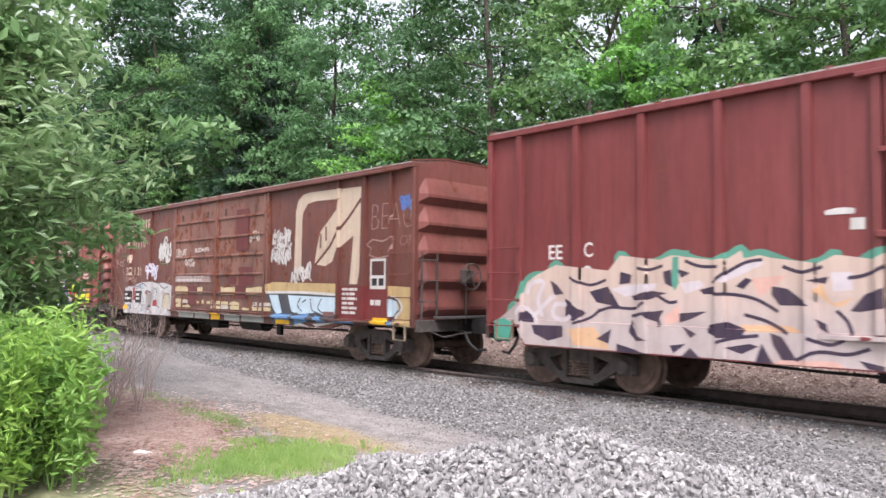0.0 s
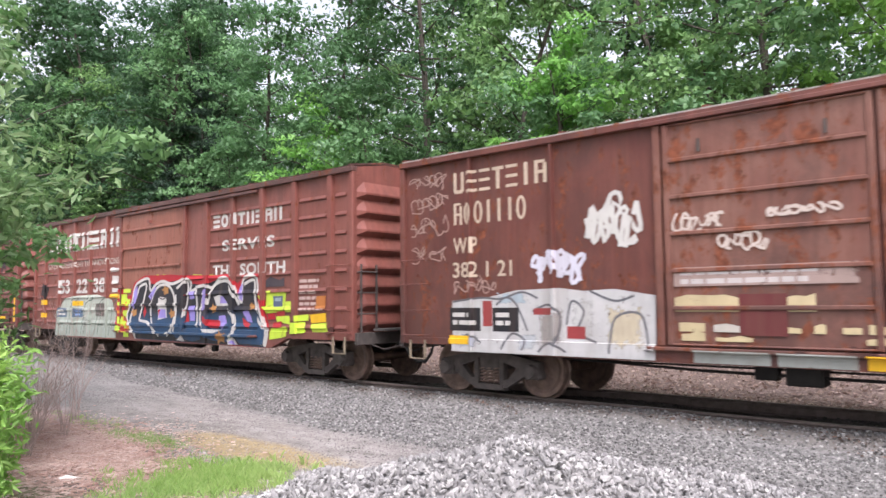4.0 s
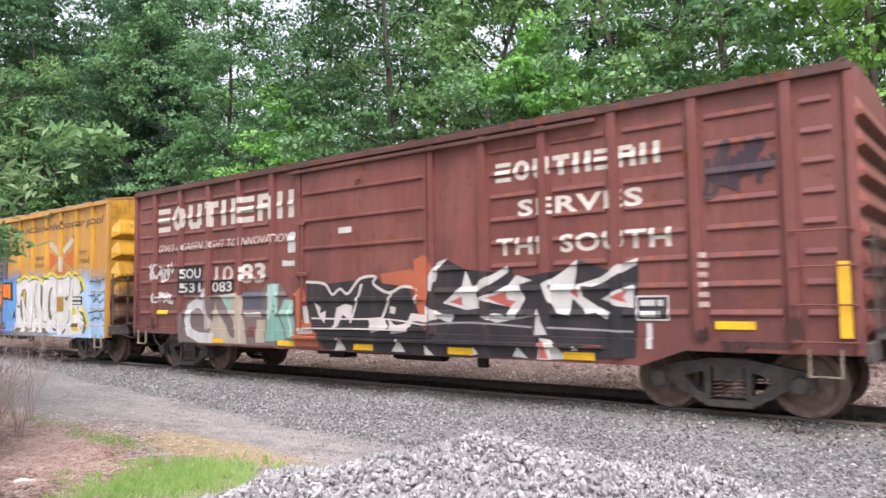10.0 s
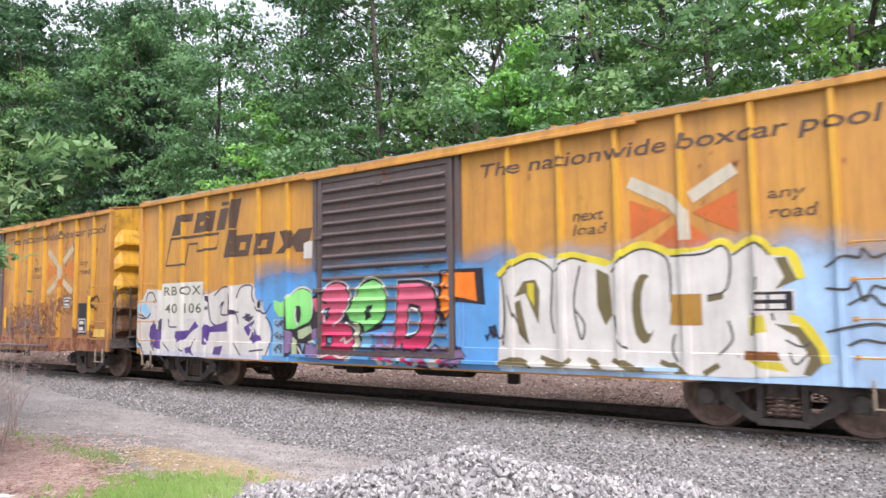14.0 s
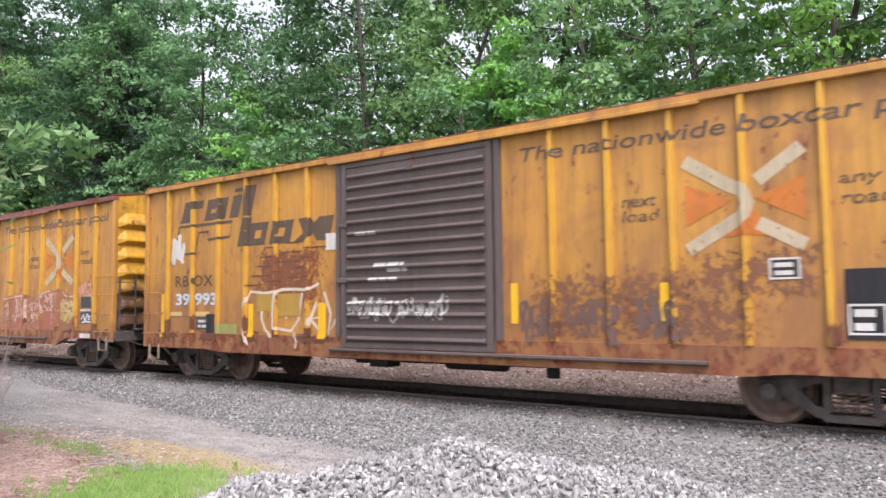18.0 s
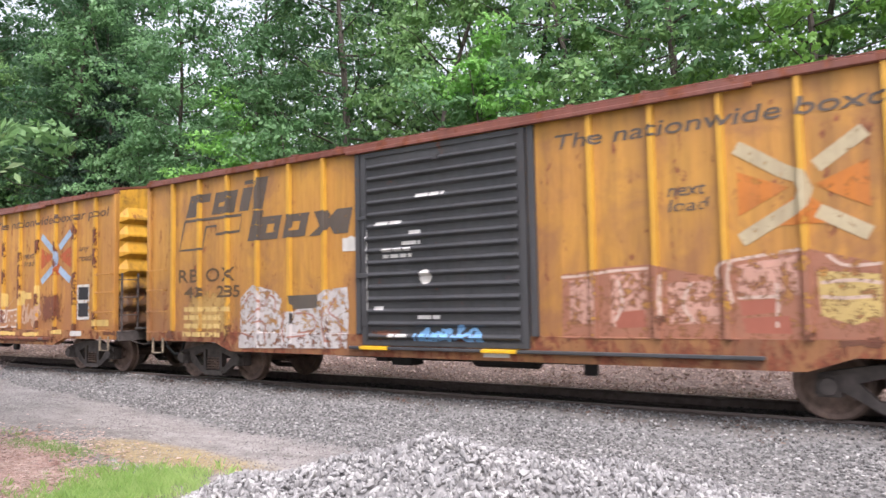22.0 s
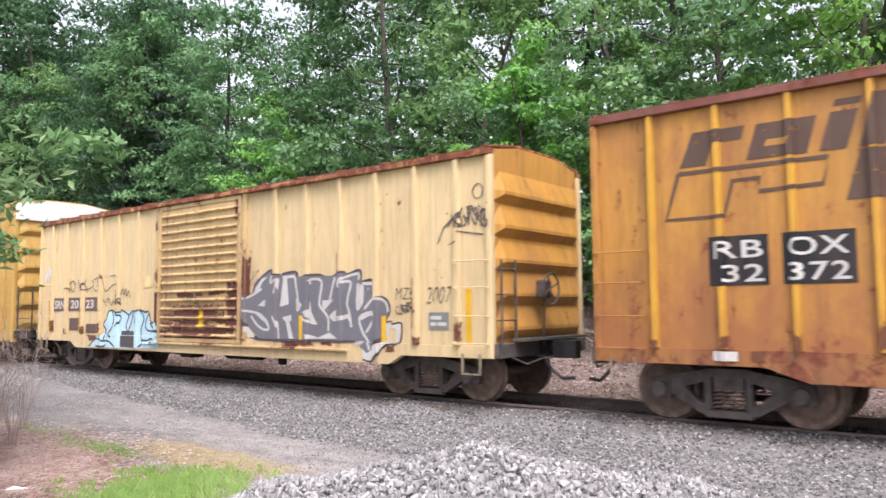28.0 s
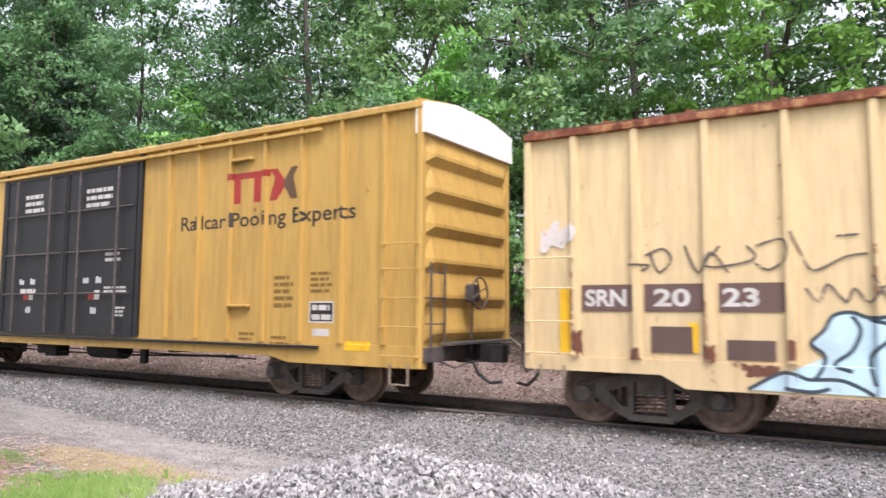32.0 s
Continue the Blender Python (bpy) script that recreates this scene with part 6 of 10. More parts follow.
def paint_maroon(ob, c):
    ob_white = paint((0.7, 0.66, 0.62), 0.1)
    for text, x0, x1, z0, z1 in (("EE", -6.46, -6.19, 2.08, 2.31), ("C", -5.78, -5.62, 2.1, 2.33), ("2", -5.78, -5.62, 1.74, 1.97)):
        word(ob, c, text, x0, x1, z0, z1, ob_white)
    teal, plum = paint((0.1, 0.3, 0.22), 0.1), paint((0.05, 0.035, 0.06), 0.05)
    peach = paint((0.5, 0.42, 0.4), 0.08, (0.55, 0.42, 0.35), 0.9, 1.9)
    chalk, salmon, amber = paint((0.62, 0.55, 0.57), 0.05), paint((0.66, 0.4, 0.33), 0.1), paint((0.66, 0.42, 0.25), 0.15)
    crest = [(-7.28, 1.04), (-7.24, 1.29), (-7.03, 1.43), (-6.91, 1.71), (-6.76, 1.81), (-6.48, 1.83), (-6.33, 1.99), (-6.17, 1.9), (-5.97, 1.78), (-5.68, 1.72), (-5.43, 1.79), (-5.18, 1.88), (-5.14, 2.11), (-4.94, 1.98), (-4.71, 1.96), (-4.48, 2), (-4.31, 2.09)]
    crest += [(-4.18, 2.08), (-3.93, 1.99), (-3.69, 1.96), (-3.49, 2.03), (-3.31, 2.13), (-3.28, 2.02), (-3.08, 2.06), (-2.93, 2.02), (-2.69, 1.92), (-2.49, 1.89), (-2.29, 1.96), (-2.17, 2.04), (-2.16, 1.86), (-1.92, 1.89), (-1.64, 2.04)]
    crest += [(-0.55 + 0.5 * i, 1.85 + (0.16, -0.06, 0.02)[i % 3]) for i in range(15)]
    lines(ob, c, teal, "graffiti_rim", 0.16, crest)
    fills(ob, c, peach, "graffiti_base", [(-7.6, 1.03), (-7.1, 1.03), (-6.94, 0.7), (6.5, 0.7)] + crest[::-1])
    fills(ob, c, teal, "graffiti_rim", [(-4.29, 2.07), (-4.2, 2.07), (-4.2, 1.7), (-4.26, 1.59), (-4.31, 1.7)], [(-4.34, 2.16), (-4.04, 2.15), (-4.04, 2.08), (-4.34, 2.09)])
    fills(ob, c, chalk, "graffiti_fill", [(-2.23, 1.83), (-1.99, 1.83), (-1.99, 1.62), (-2.2, 1.6)], [(-5.09, 1.66), (-4.53, 1.7), (-4.57, 1.61), (-5.06, 1.5), (-5.28, 1.61)], [(-4.18, 1.7), (-3.89, 1.74), (-3.81, 1.66), (-4.1, 1.55)], [(-3.28, 1.99), (-3.08, 2.02), (-3.01, 1.95), (-3.57, 1.7), (-3.65, 1.76)])
    fills(ob, c, salmon, "graffiti_fill", [(-3.19, 1.76), (-2.73, 1.8), (-2.87, 1.67), (-3.08, 1.52)], [(-4.42, 1.24), (-4.18, 1.4), (-4.18, 1.17), (-4.4, 1.12)], [(-2.84, 0.74), (-2.18, 0.77), (-2.06, 0.7), (-2.91, 0.65)])
    fills(ob, c, amber, "graffiti_fill", [(-6.07, 0.98), (-5.58, 1.04), (-5.51, 0.88), (-5.28, 0.71), (-5.97, 0.75)], [(-2.43, 1.6), (-2.11, 1.41), (-1.98, 1.54), (-2.23, 1.44), (-2.33, 1.7)], [(-3.34, 1.16), (-2.7, 1.17), (-2.56, 1.09), (-3.27, 1.07)])
    fills(ob, c, plum, "graffiti_shade", [(-5.68, 1.57), (-5.35, 1.65), (-5.13, 1.34), (-5.55, 1.41)], [(-6.13, 1.46), (-5.95, 1.36), (-5.74, 1.24), (-5.92, 1.11), (-6.13, 1.14)], [(-6.43, 1.75), (-6.28, 1.66), (-6.16, 1.53), (-6.34, 1.51)], [(-5.13, 1.87), (-4.94, 1.82), (-4.97, 1.7), (-5.15, 1.68)], [(-4.44, 1.86), (-4.31, 1.89), (-4.3, 1.64), (-4.41, 1.7)], [(-4.94, 1.51), (-4.62, 1.59), (-4.38, 1.56), (-4.67, 1.46), (-4.9, 1.45)], [(-4.76, 1.27), (-4.43, 1.32), (-4.53, 1.15), (-4.67, 1.18)], [(-4.94, 1.18), (-4.84, 0.95), (-4.68, 0.88), (-4.85, 0.86), (-4.97, 0.98)], [(-4.19, 1.28), (-3.79, 1.32), (-4.01, 1.21), (-4.19, 1.15)])
    fills(ob, c, plum, "graffiti_shade", [(-3.76, 1.14), (-3.5, 1.19), (-3.25, 1.1), (-3.32, 0.99), (-3.64, 0.97), (-3.77, 1.04)], [(-3.89, 1.61), (-3.68, 1.66), (-3.64, 1.55), (-3.84, 1.55)], [(-4.22, 1.9), (-4.03, 1.84), (-4.16, 1.77)], [(-3.26, 1.77), (-3.17, 1.74), (-3.29, 1.62), (-3.39, 1.66)], [(-2.92, 1.66), (-2.73, 1.63), (-2.47, 1.42), (-2.83, 1.42), (-2.93, 1.55)], [(-2.49, 1.73), (-2.25, 1.78), (-2.29, 1.69)])
    fills(ob, c, plum, "graffiti_shade", [(-2.94, 1.07), (-2.8, 1.03), (-2.62, 0.75), (-2.8, 0.74), (-2.91, 0.92)], [(-3.54, 0.85), (-3.2, 0.92), (-3.09, 0.89), (-3.31, 0.78), (-3.42, 0.83)], [(-2.4, 1.26), (-2.29, 1.21), (-2.26, 1.09), (-2.37, 1.16)], [(-2.02, 1.37), (-1.86, 1.57), (-1.65, 1.65), (-1.65, 1.41), (-1.92, 1.36)], [(-6.79, 1.02), (-6.16, 1.03), (-6.16, 0.86), (-6.44, 0.78), (-6.73, 0.88)], [(-7.03, 1.21), (-6.85, 1.27), (-6.73, 1.06), (-7.03, 1.07)], [(-5.18, 0.81), (-4.65, 0.61), (-5.18, 0.63)], [(-4.16, 0.64), (-4.02, 0.82), (-3.88, 0.66)], [(-3.14, 0.65), (-3.05, 0.93), (-2.91, 0.69)], [(-5.53, 0.86), (-5.27, 1.02), (-5.32, 0.8)], [(-4.33, 0.83), (-4.08, 0.87), (-4.27, 0.73)])
    fills(ob, c, plum, "graffiti_shade", [(-1.93, 0.8), (-1.66, 0.75), (-1.66, 0.67), (-1.84, 0.71)], [(-4.14, 1.11), (-3.93, 1.01), (-4.02, 0.95)])
    lines(ob, c, plum, "graffiti_line", 0.045, [(-5.53, 1.27), (-5.28, 1.34), (-4.9, 1.33), (-4.71, 1.43)], [(-3.71, 1.7), (-3.49, 1.85), (-3.25, 1.97), (-3.04, 2)], [(-3.71, 1.55), (-3.42, 1.55), (-3.12, 1.49), (-2.85, 1.34)], [(-3.28, 1.29), (-2.98, 1.21), (-2.73, 1.07)], [(-4.57, 1.55), (-4.35, 1.43), (-4.22, 1.45)], [(-5.95, 1.07), (-5.63, 1.19), (-5.48, 1.31)], [(-3.65, 0.91), (-3.42, 0.98), (-3.09, 1.03)], [(-2.64, 0.75), (-2.37, 0.87), (-2.05, 0.86), (-1.81, 0.94)], [(-2.5, 1.03), (-2.24, 0.96), (-2.05, 1.05)], [(-2.17, 1.37), (-2.05, 1.24), (-1.99, 1.05)], [(-6.06, 1.79), (-5.68, 1.67), (-5.38, 1.75)], [(-4.85, 1.93), (-4.66, 1.89), (-4.44, 1.95)], [(-4.1, 2.01), (-3.89, 1.93), (-3.61, 1.92)])
    lines(ob, c, plum, "graffiti_line", 0.045, [(-2.79, 1.91), (-2.55, 1.83), (-2.32, 1.9)], [(-4.94, 1.22), (-4.58, 1.27), (-4.49, 1.08)], [(-2.04, 1.76), (-1.86, 1.79), (-1.64, 1.89)])
    lines(ob, c, chalk, "graffiti_stroke", 0.07, [(-7.15, 1.16), (-6.99, 1.3), (-6.79, 1.21), (-6.67, 1.04)], [(-6.91, 1.53), (-6.79, 1.71), (-6.56, 1.71), (-6.67, 1.44), (-6.59, 1.17)], [(-6.11, 1.36), (-6.33, 1.36), (-6.36, 1.18), (-6.16, 1.12), (-6.03, 1.19)], [(-6.75, 1.17), (-6.44, 1.44), (-6.33, 1.49)])
    wildstyle(ob, c, -0.4, 6.4, 0.74, 1.8, peach, plum, 5, 9, 0.2, 0.035, None, (plum, chalk, amber), 0.6)
    poly(ob, c, [(-7.6, 0.74), (-7.25, 0.72), (-7.22, 1.05), (-7.4, 1.12), (-7.6, 1.06)], paint((0.08, 0.36, 0.27), 0.05), "graffiti_accent")
    patch(ob, c, -2.28, -1.95, 2.52, 2.6, fresh_white, "notice", 0.03)
    patch(ob, c, -2.0, -1.84, 2.33, 2.47, fresh_white, "notice")


def paint_weathered(ob, c):
    blocks(ob, c, "V==T=In", -6.57, -4.65, 3.38, 3.74, cream, 0, 0.24)
    blocks(ob, c, "nOOIIIO", -6.57, -5.06, 2.85, 3.22, cream, 0, 0.24)
    word(ob, c, "W P", -6.59, -6.08, 2.36, 2.63, cream)
    word(ob, c, "382 1 21", -6.6, -5.38, 1.96, 2.22, paint(CREAM, 0.4))
    # the broad emblem: an arch, a quill and a slash
    dark = paint((0.11, 0.035, 0.028), 0.0)
    fills(ob, c, cream, "emblem_arch", [(3.53, 1.98), (3.56, 3.38), (3.65, 3.63), (3.86, 3.75), (4.13, 3.78), (5.34, 3.76), (5.34, 3.54), (4.35, 3.56), (4.04, 3.52), (3.87, 3.35), (3.83, 3.18), (3.82, 1.98)])
    fills(ob, c, cream, "emblem_quill", [(5.36, 3.75), (6.03, 3.74), (6.01, 1.95), (5.94, 1.68), (5.67, 1.68), (5.77, 1.87), (5.79, 2.71), (5.15, 2.4), (5.04, 2.18), (4.78, 2.08), (4.36, 2.13), (4.46, 2.55), (4.57, 2.85), (5.27, 3.4)])
    lines(ob, c, dark, "emblem_cut", 0.07, [(4.38, 2.11), (4.94, 2.52), (5.17, 2.79), (5.6, 3.1), (6.03, 3.48)])
    lines(ob, c, dark, "emblem_cut", 0.06, [(4.59, 2.8), (4.58, 2.48)], [(4.78, 2.96), (4.79, 2.64)])
    # peeled and painted-over lower side
    buff = paint((0.5, 0.36, 0.17), 0.35)
    coal, ice, azure = paint((0.06, 0.065, 0.075), 0.15), paint((0.5, 0.62, 0.68), 0.1), paint((0.13, 0.27, 0.48), 0.2)
    fills(ob, c, buff, "peeled_patch", [(2.36, 1.66), (2.56, 1.73), (5.22, 1.69), (5.22, 1.45), (2.36, 1.48)], [(6.02, 1.63), (6.87, 1.65), (7.71, 1.62), (7.7, 0.78), (7.21, 0.77), (7.18, 1.42), (6.02, 1.44)])
    fills(ob, c, coal, "graffiti_base", [(2.4, 1.48), (5.24, 1.45), (5.24, 0.96), (4.56, 0.85), (4.29, 0.84), (3.83, 0.91), (3.59, 0.64), (2.68, 0.69), (2.5, 1.06)])
    lines(ob, c, fresh_white, "graffiti_outline", 0.06, [(2.4, 1.48), (3.83, 1.49), (5.24, 1.45)], [(6.02, 1.43), (7.02, 1.43), (7.32, 1.33), (7.37, 1.19), (7.17, 0.98), (7.28, 0.77)])
    fills(ob, c, ice, "graffiti_fill", [(2.45, 1.42), (2.86, 1.42), (3.04, 1), (2.81, 0.96), (2.65, 1.09)], [(3.28, 1.42), (5.24, 1.39), (5.22, 1.03), (4.7, 1.01), (4.51, 1.05), (3.83, 0.99), (3.45, 1.04)], [(6.96, 1.41), (7.22, 1.34), (7.3, 1.2), (7.13, 1.04), (6.97, 1.03)])
    fills(ob, c, azure, "graffiti_fill", [(2.65, 0.97), (3.47, 0.98), (3.37, 0.8), (2.84, 0.77)], [(3.59, 0.95), (4.18, 1.02), (4.12, 0.83), (3.65, 0.74)], [(4.93, 0.87), (5.91, 0.9), (5.89, 0.65), (5.04, 0.59)], [(4.4, 0.99), (4.67, 0.94), (4.93, 0.84), (4.51, 0.83)], [(7.02, 0.99), (7.15, 0.91), (7.21, 0.75), (7.03, 0.74)])
    fills(ob, c, fresh_white, "graffiti_fill", [(3.59, 0.73), (3.89, 0.79), (4.23, 0.68), (3.83, 0.64)], [(4.35, 0.79), (5.29, 0.77), (5.22, 0.63), (4.51, 0.65)])
    fills(ob, c, paint((0.2, 0.1, 0.09), 0.2), "graffiti_fill", [(4.67, 1.07), (5.14, 1.08), (5.14, 0.99), (4.78, 0.95)])
    lines(ob, c, coal, "graffiti_line", 0.03, [(3.29, 1.4), (3.45, 1.04), (3.71, 1.01)], [(3.83, 1.37), (3.71, 1.19), (3.89, 1.06)], [(4.23, 1.36), (4.29, 1.11), (4.51, 1.04)], [(4.67, 1.36), (4.53, 1.16), (4.67, 1.04)], [(4.06, 1.33), (3.89, 1.26)], [(6.96, 1.41), (7.22, 1.37), (7.33, 1.2), (7.16, 1.04), (7.26, 0.77)], [(5.04, 0.87), (5.22, 0.73)])
    patch(ob, c, 5.32, 7.0, 0.94, 1.64, paint((0.16, 0.03, 0.03), 0.1), "painted_panel")
    bars(ob, c, 5.42, 6.0, 1.05, 1.6, 6, white, 3)
    bars(ob, c, 6.4, 6.8, 1.25, 1.36, 1, white, 4)
    patch(ob, c, 6.5, 7.0, 0.86, 1.0, yellow, "reflector")
    patch(ob, c, 2.82, 3.42, 0.74, 0.84, yellow, "reflector")
    patch(ob, c, 6.38, 6.88, 1.58, 2.2, fresh_white, "panel_rim")
    patch(ob, c, 6.43, 6.83, 1.86, 2.15, paint((0.08, 0.03, 0.025), 0.1), "inspection_panel")
    for x in (6.44, 6.66):
        patch(ob, c, x, x + 0.16, 1.65, 1.8, black, "inspection_panel")
    scribble(ob, c, 2.5, 3.4, 2.15, 2.6, white, 11, 0.035, 7)
    scribble(ob, c, 2.55, 3.35, 2.55, 3.0, white, 18, 0.035, 6)
    scribble(ob, c, 3.4, 4.25, 1.72, 2.15, white, 12, 0.04, 7)
    thin = paint((0.4, 0.26, 0.22), 0.2)
    word(ob, c, "BEAU", 6.4, 7.7, 2.8, 3.32, thin, 0.05, 1.0, -0.035, "tag")
    word(ob, c, "OF", 7.3, 7.68, 2.45, 2.64, thin, 0.1, 1.0, -0.03, "tag")
    bm = bmesh.new()
    ribbon(bm, [(6.24, 2.5), (6.45, 2.6), (6.75, 2.55), (7.1, 2.63), (7.08, 2.4), (6.95, 2.25), (6.6, 2.21), (6.35, 2.28), (6.4, 2.42), (6.24, 2.5)], 0.025, 0, 0.00002)
    drape(ob, c, bm, thin, "tag")
    scribble(ob, c, 7.28, 7.7, 3.1, 3.42, paint((0.1, 0.17, 0.42), 0.5), 15, 0.05, 3)
    scribble(ob, c, -4.05, -3.2, 2.4, 3.05, fresh_white, 16, 0.07, 4)
    scribble(ob, c, -5.0, -4.1, 1.85, 2.28, paint((0.62, 0.6, 0.68), 0.1), 17, 0.07, 4)
    for i, z in enumerate((2.25, 2.7, 3.1, 3.5)):
        scribble(ob, c, -7.6, -6.7, z, z + 0.3, thin, 20 + i, 0.022, 3)
    scribble(ob, c, -6.6, -5.7, 1.7, 1.95, thin, 31, 0.025, 3)
    poly(ob, c, [(-6.62, 0.74), (-3.0, 0.74), (-2.98, 1.62), (-3.6, 1.72), (-4.1, 1.7), (-4.5, 1.75), (-5.3, 1.73), (-5.9, 1.62), (-6.62, 1.58)], paint((0.5, 0.49, 0.48), 0.3), "graffiti_base")
    for x0, x1, z0, z1, m in ((-5.75, -5.0, 1.5, 1.72, (0.42, 0.5, 0.55)), (-4.95, -4.4, 0.8, 1.5, (0.36, 0.33, 0.31)), (-4.35, -3.9, 0.95, 1.65, (0.56, 0.55, 0.53)), (-3.8, -3.1, 0.8, 1.55, (0.58, 0.5, 0.36)), (-6.5, -6.05, 0.78, 1.05, (0.44, 0.46, 0.5)), (-5.3, -4.9, 0.78, 1.1, (0.5, 0.52, 0.54))):
        patch(ob, c, x0, x1, z0, z1, paint(m, 0.2, blot=True), "graffiti_fill")
    drab = paint((0.12, 0.12, 0.13), 0.25)
    for pts in ([(-6.6, 1.56), (-6.0, 1.62), (-5.6, 1.6), (-5.2, 1.7), (-4.9, 1.6)], [(-5.7, 1.5), (-5.5, 1.62), (-5.3, 1.5), (-5.1, 1.1)], [(-5.0, 1.4), (-4.7, 1.5), (-4.5, 1.3), (-4.6, 0.9)], [(-4.4, 1.2), (-4.3, 1.55), (-4.1, 1.4), (-4.2, 1.1), (-3.9, 0.95)], [(-4.0, 1.7), (-3.6, 1.55), (-3.3, 1.62)], [(-3.7, 0.8), (-3.6, 1.3), (-3.2, 1.35), (-3.1, 0.85)], [(-5.6, 0.8), (-5.4, 1.05), (-5.15, 0.95), (-5.2, 0.8)], [(-6.5, 0.85), (-6.3, 1.02), (-6.0, 0.9)], [(-4.9, 0.78), (-4.7, 0.92), (-4.4, 0.8)]):
        bm = bmesh.new()
        ribbon(bm, curve(pts), 0.035)
        drape(ob, c, bm, drab, "graffiti_line")
    for x0, x1, z0, z1 in ((-5.97, -5.78, 1.16, 1.57), (-4.98, -4.63, 1.35, 1.45), (-4.39, -4.08, 1.0, 1.18)):
        patch(ob, c, x0, x1, z0, z1, paint((0.3, 0.05, 0.05), 0.2), "painted_patch")
    for x0, x1 in ((-6.67, -6.02), (-5.77, -5.26)):
        patch(ob, c, x0, x1, 1.08, 1.46, black, "inspection_panel")
        bars(ob, c, x0 + 0.06, x1 - 0.05, 1.18, 1.38, 2, white, 6)
    patch(ob, c, -6.68, -6.23, 0.86, 1.0, yellow, "reflector")
    buffed, pale, oxblood, ashen = paint((0.56, 0.46, 0.27), 0.3), paint((0.52, 0.48, 0.42), 0.35), paint((0.13, 0.03, 0.03), 0.1), paint((0.33, 0.34, 0.31), 0.25)
    for x0, x1 in ((-2.69, -1.85), (-1.28, -0.96), (0.1, 0.87), (1.43, 2.2)):
        patch(ob, c, x0, x1, 1.4, 1.61, buffed, "peeled_patch", 0.04)
    rng = random.Random(5)
    x = -2.69
    while x < 2.1:
        w = rng.uniform(0.15, 0.55)
        for z in (1.02, 1.14):
            if rng.random() < 0.75:
                patch(ob, c, x + rng.uniform(0, 0.1), x + w, z, z + rng.uniform(0.06, 0.12), (buffed, pale, buffed)[rng.randrange(3)], "peeled_patch", 0.03)
        x += w + rng.uniform(0.02, 0.12)
    for x0, x1, z0, z1 in ((-1.85, -1.28, 1.1, 1.62), (0.87, 1.42, 1.3, 1.65), (1.04, 1.77, 1.66, 2.11), (0.5, 0.87, 1.68, 1.89), (0.86, 1.49, 2.54, 3.61)):
        patch(ob, c, x0, x1, z0, z1, oxblood, "painted_patch")
    patch(ob, c, -2.69, -0.49, 1.73, 1.98, paint((0.36, 0.26, 0.23), 0.5), "peeled_patch")
    bars(ob, c, -2.6, -0.6, 1.76, 1.94, 2, paint((0.55, 0.5, 0.48), 0.4), 9)
    for x0, x1, m in ((-2.46, -1.5, ashen), (-1.42, -0.55, ashen), (-0.45, 0.05, yellow), (0.3, 1.1, ashen), (1.2, 2.29, ashen)):
        patch(ob, c, x0, x1, 0.735, 0.9, m, "peeled_patch")
    for x0, x1, z0, z1, seed in ((-2.7, -2.0, 2.45, 2.7, 41), (-2.1, -1.5, 2.15, 2.4, 42), (-1.5, -0.7, 2.55, 2.68, 43), (1.55, 2.0, 2.72, 3.0, 44)):
        scribble(ob, c, x0, x1, z0, z1, paint((0.6, 0.5, 0.44), 0.3), seed, 0.035, 3)


def southern_words(ob, c, mat, given):
    blocks(ob, c, "=OVTU=nU", -6.84, -1.84, 3.2, 3.75, mat, 0, 0.3)
    word(ob, c, "GIVES A GREEN LIGHT TO INNOVATIONS", -6.8, -1.92, 2.72, 2.9, given, 0, 1.0, 0.006)
    blocks(ob, c, "=OVTU=nU", 2.84, 5.56, 3.34, 3.64, mat, 0, 0.3)
    word(ob, c, "SERVES", 3.24, 5.24, 2.78, 3.04, mat, 0, 1.1, 0.03)
    word(ob, c, "THE SOUTH", 2.84, 5.62, 2.2, 2.47, mat, 0, 1.1, 0.03)


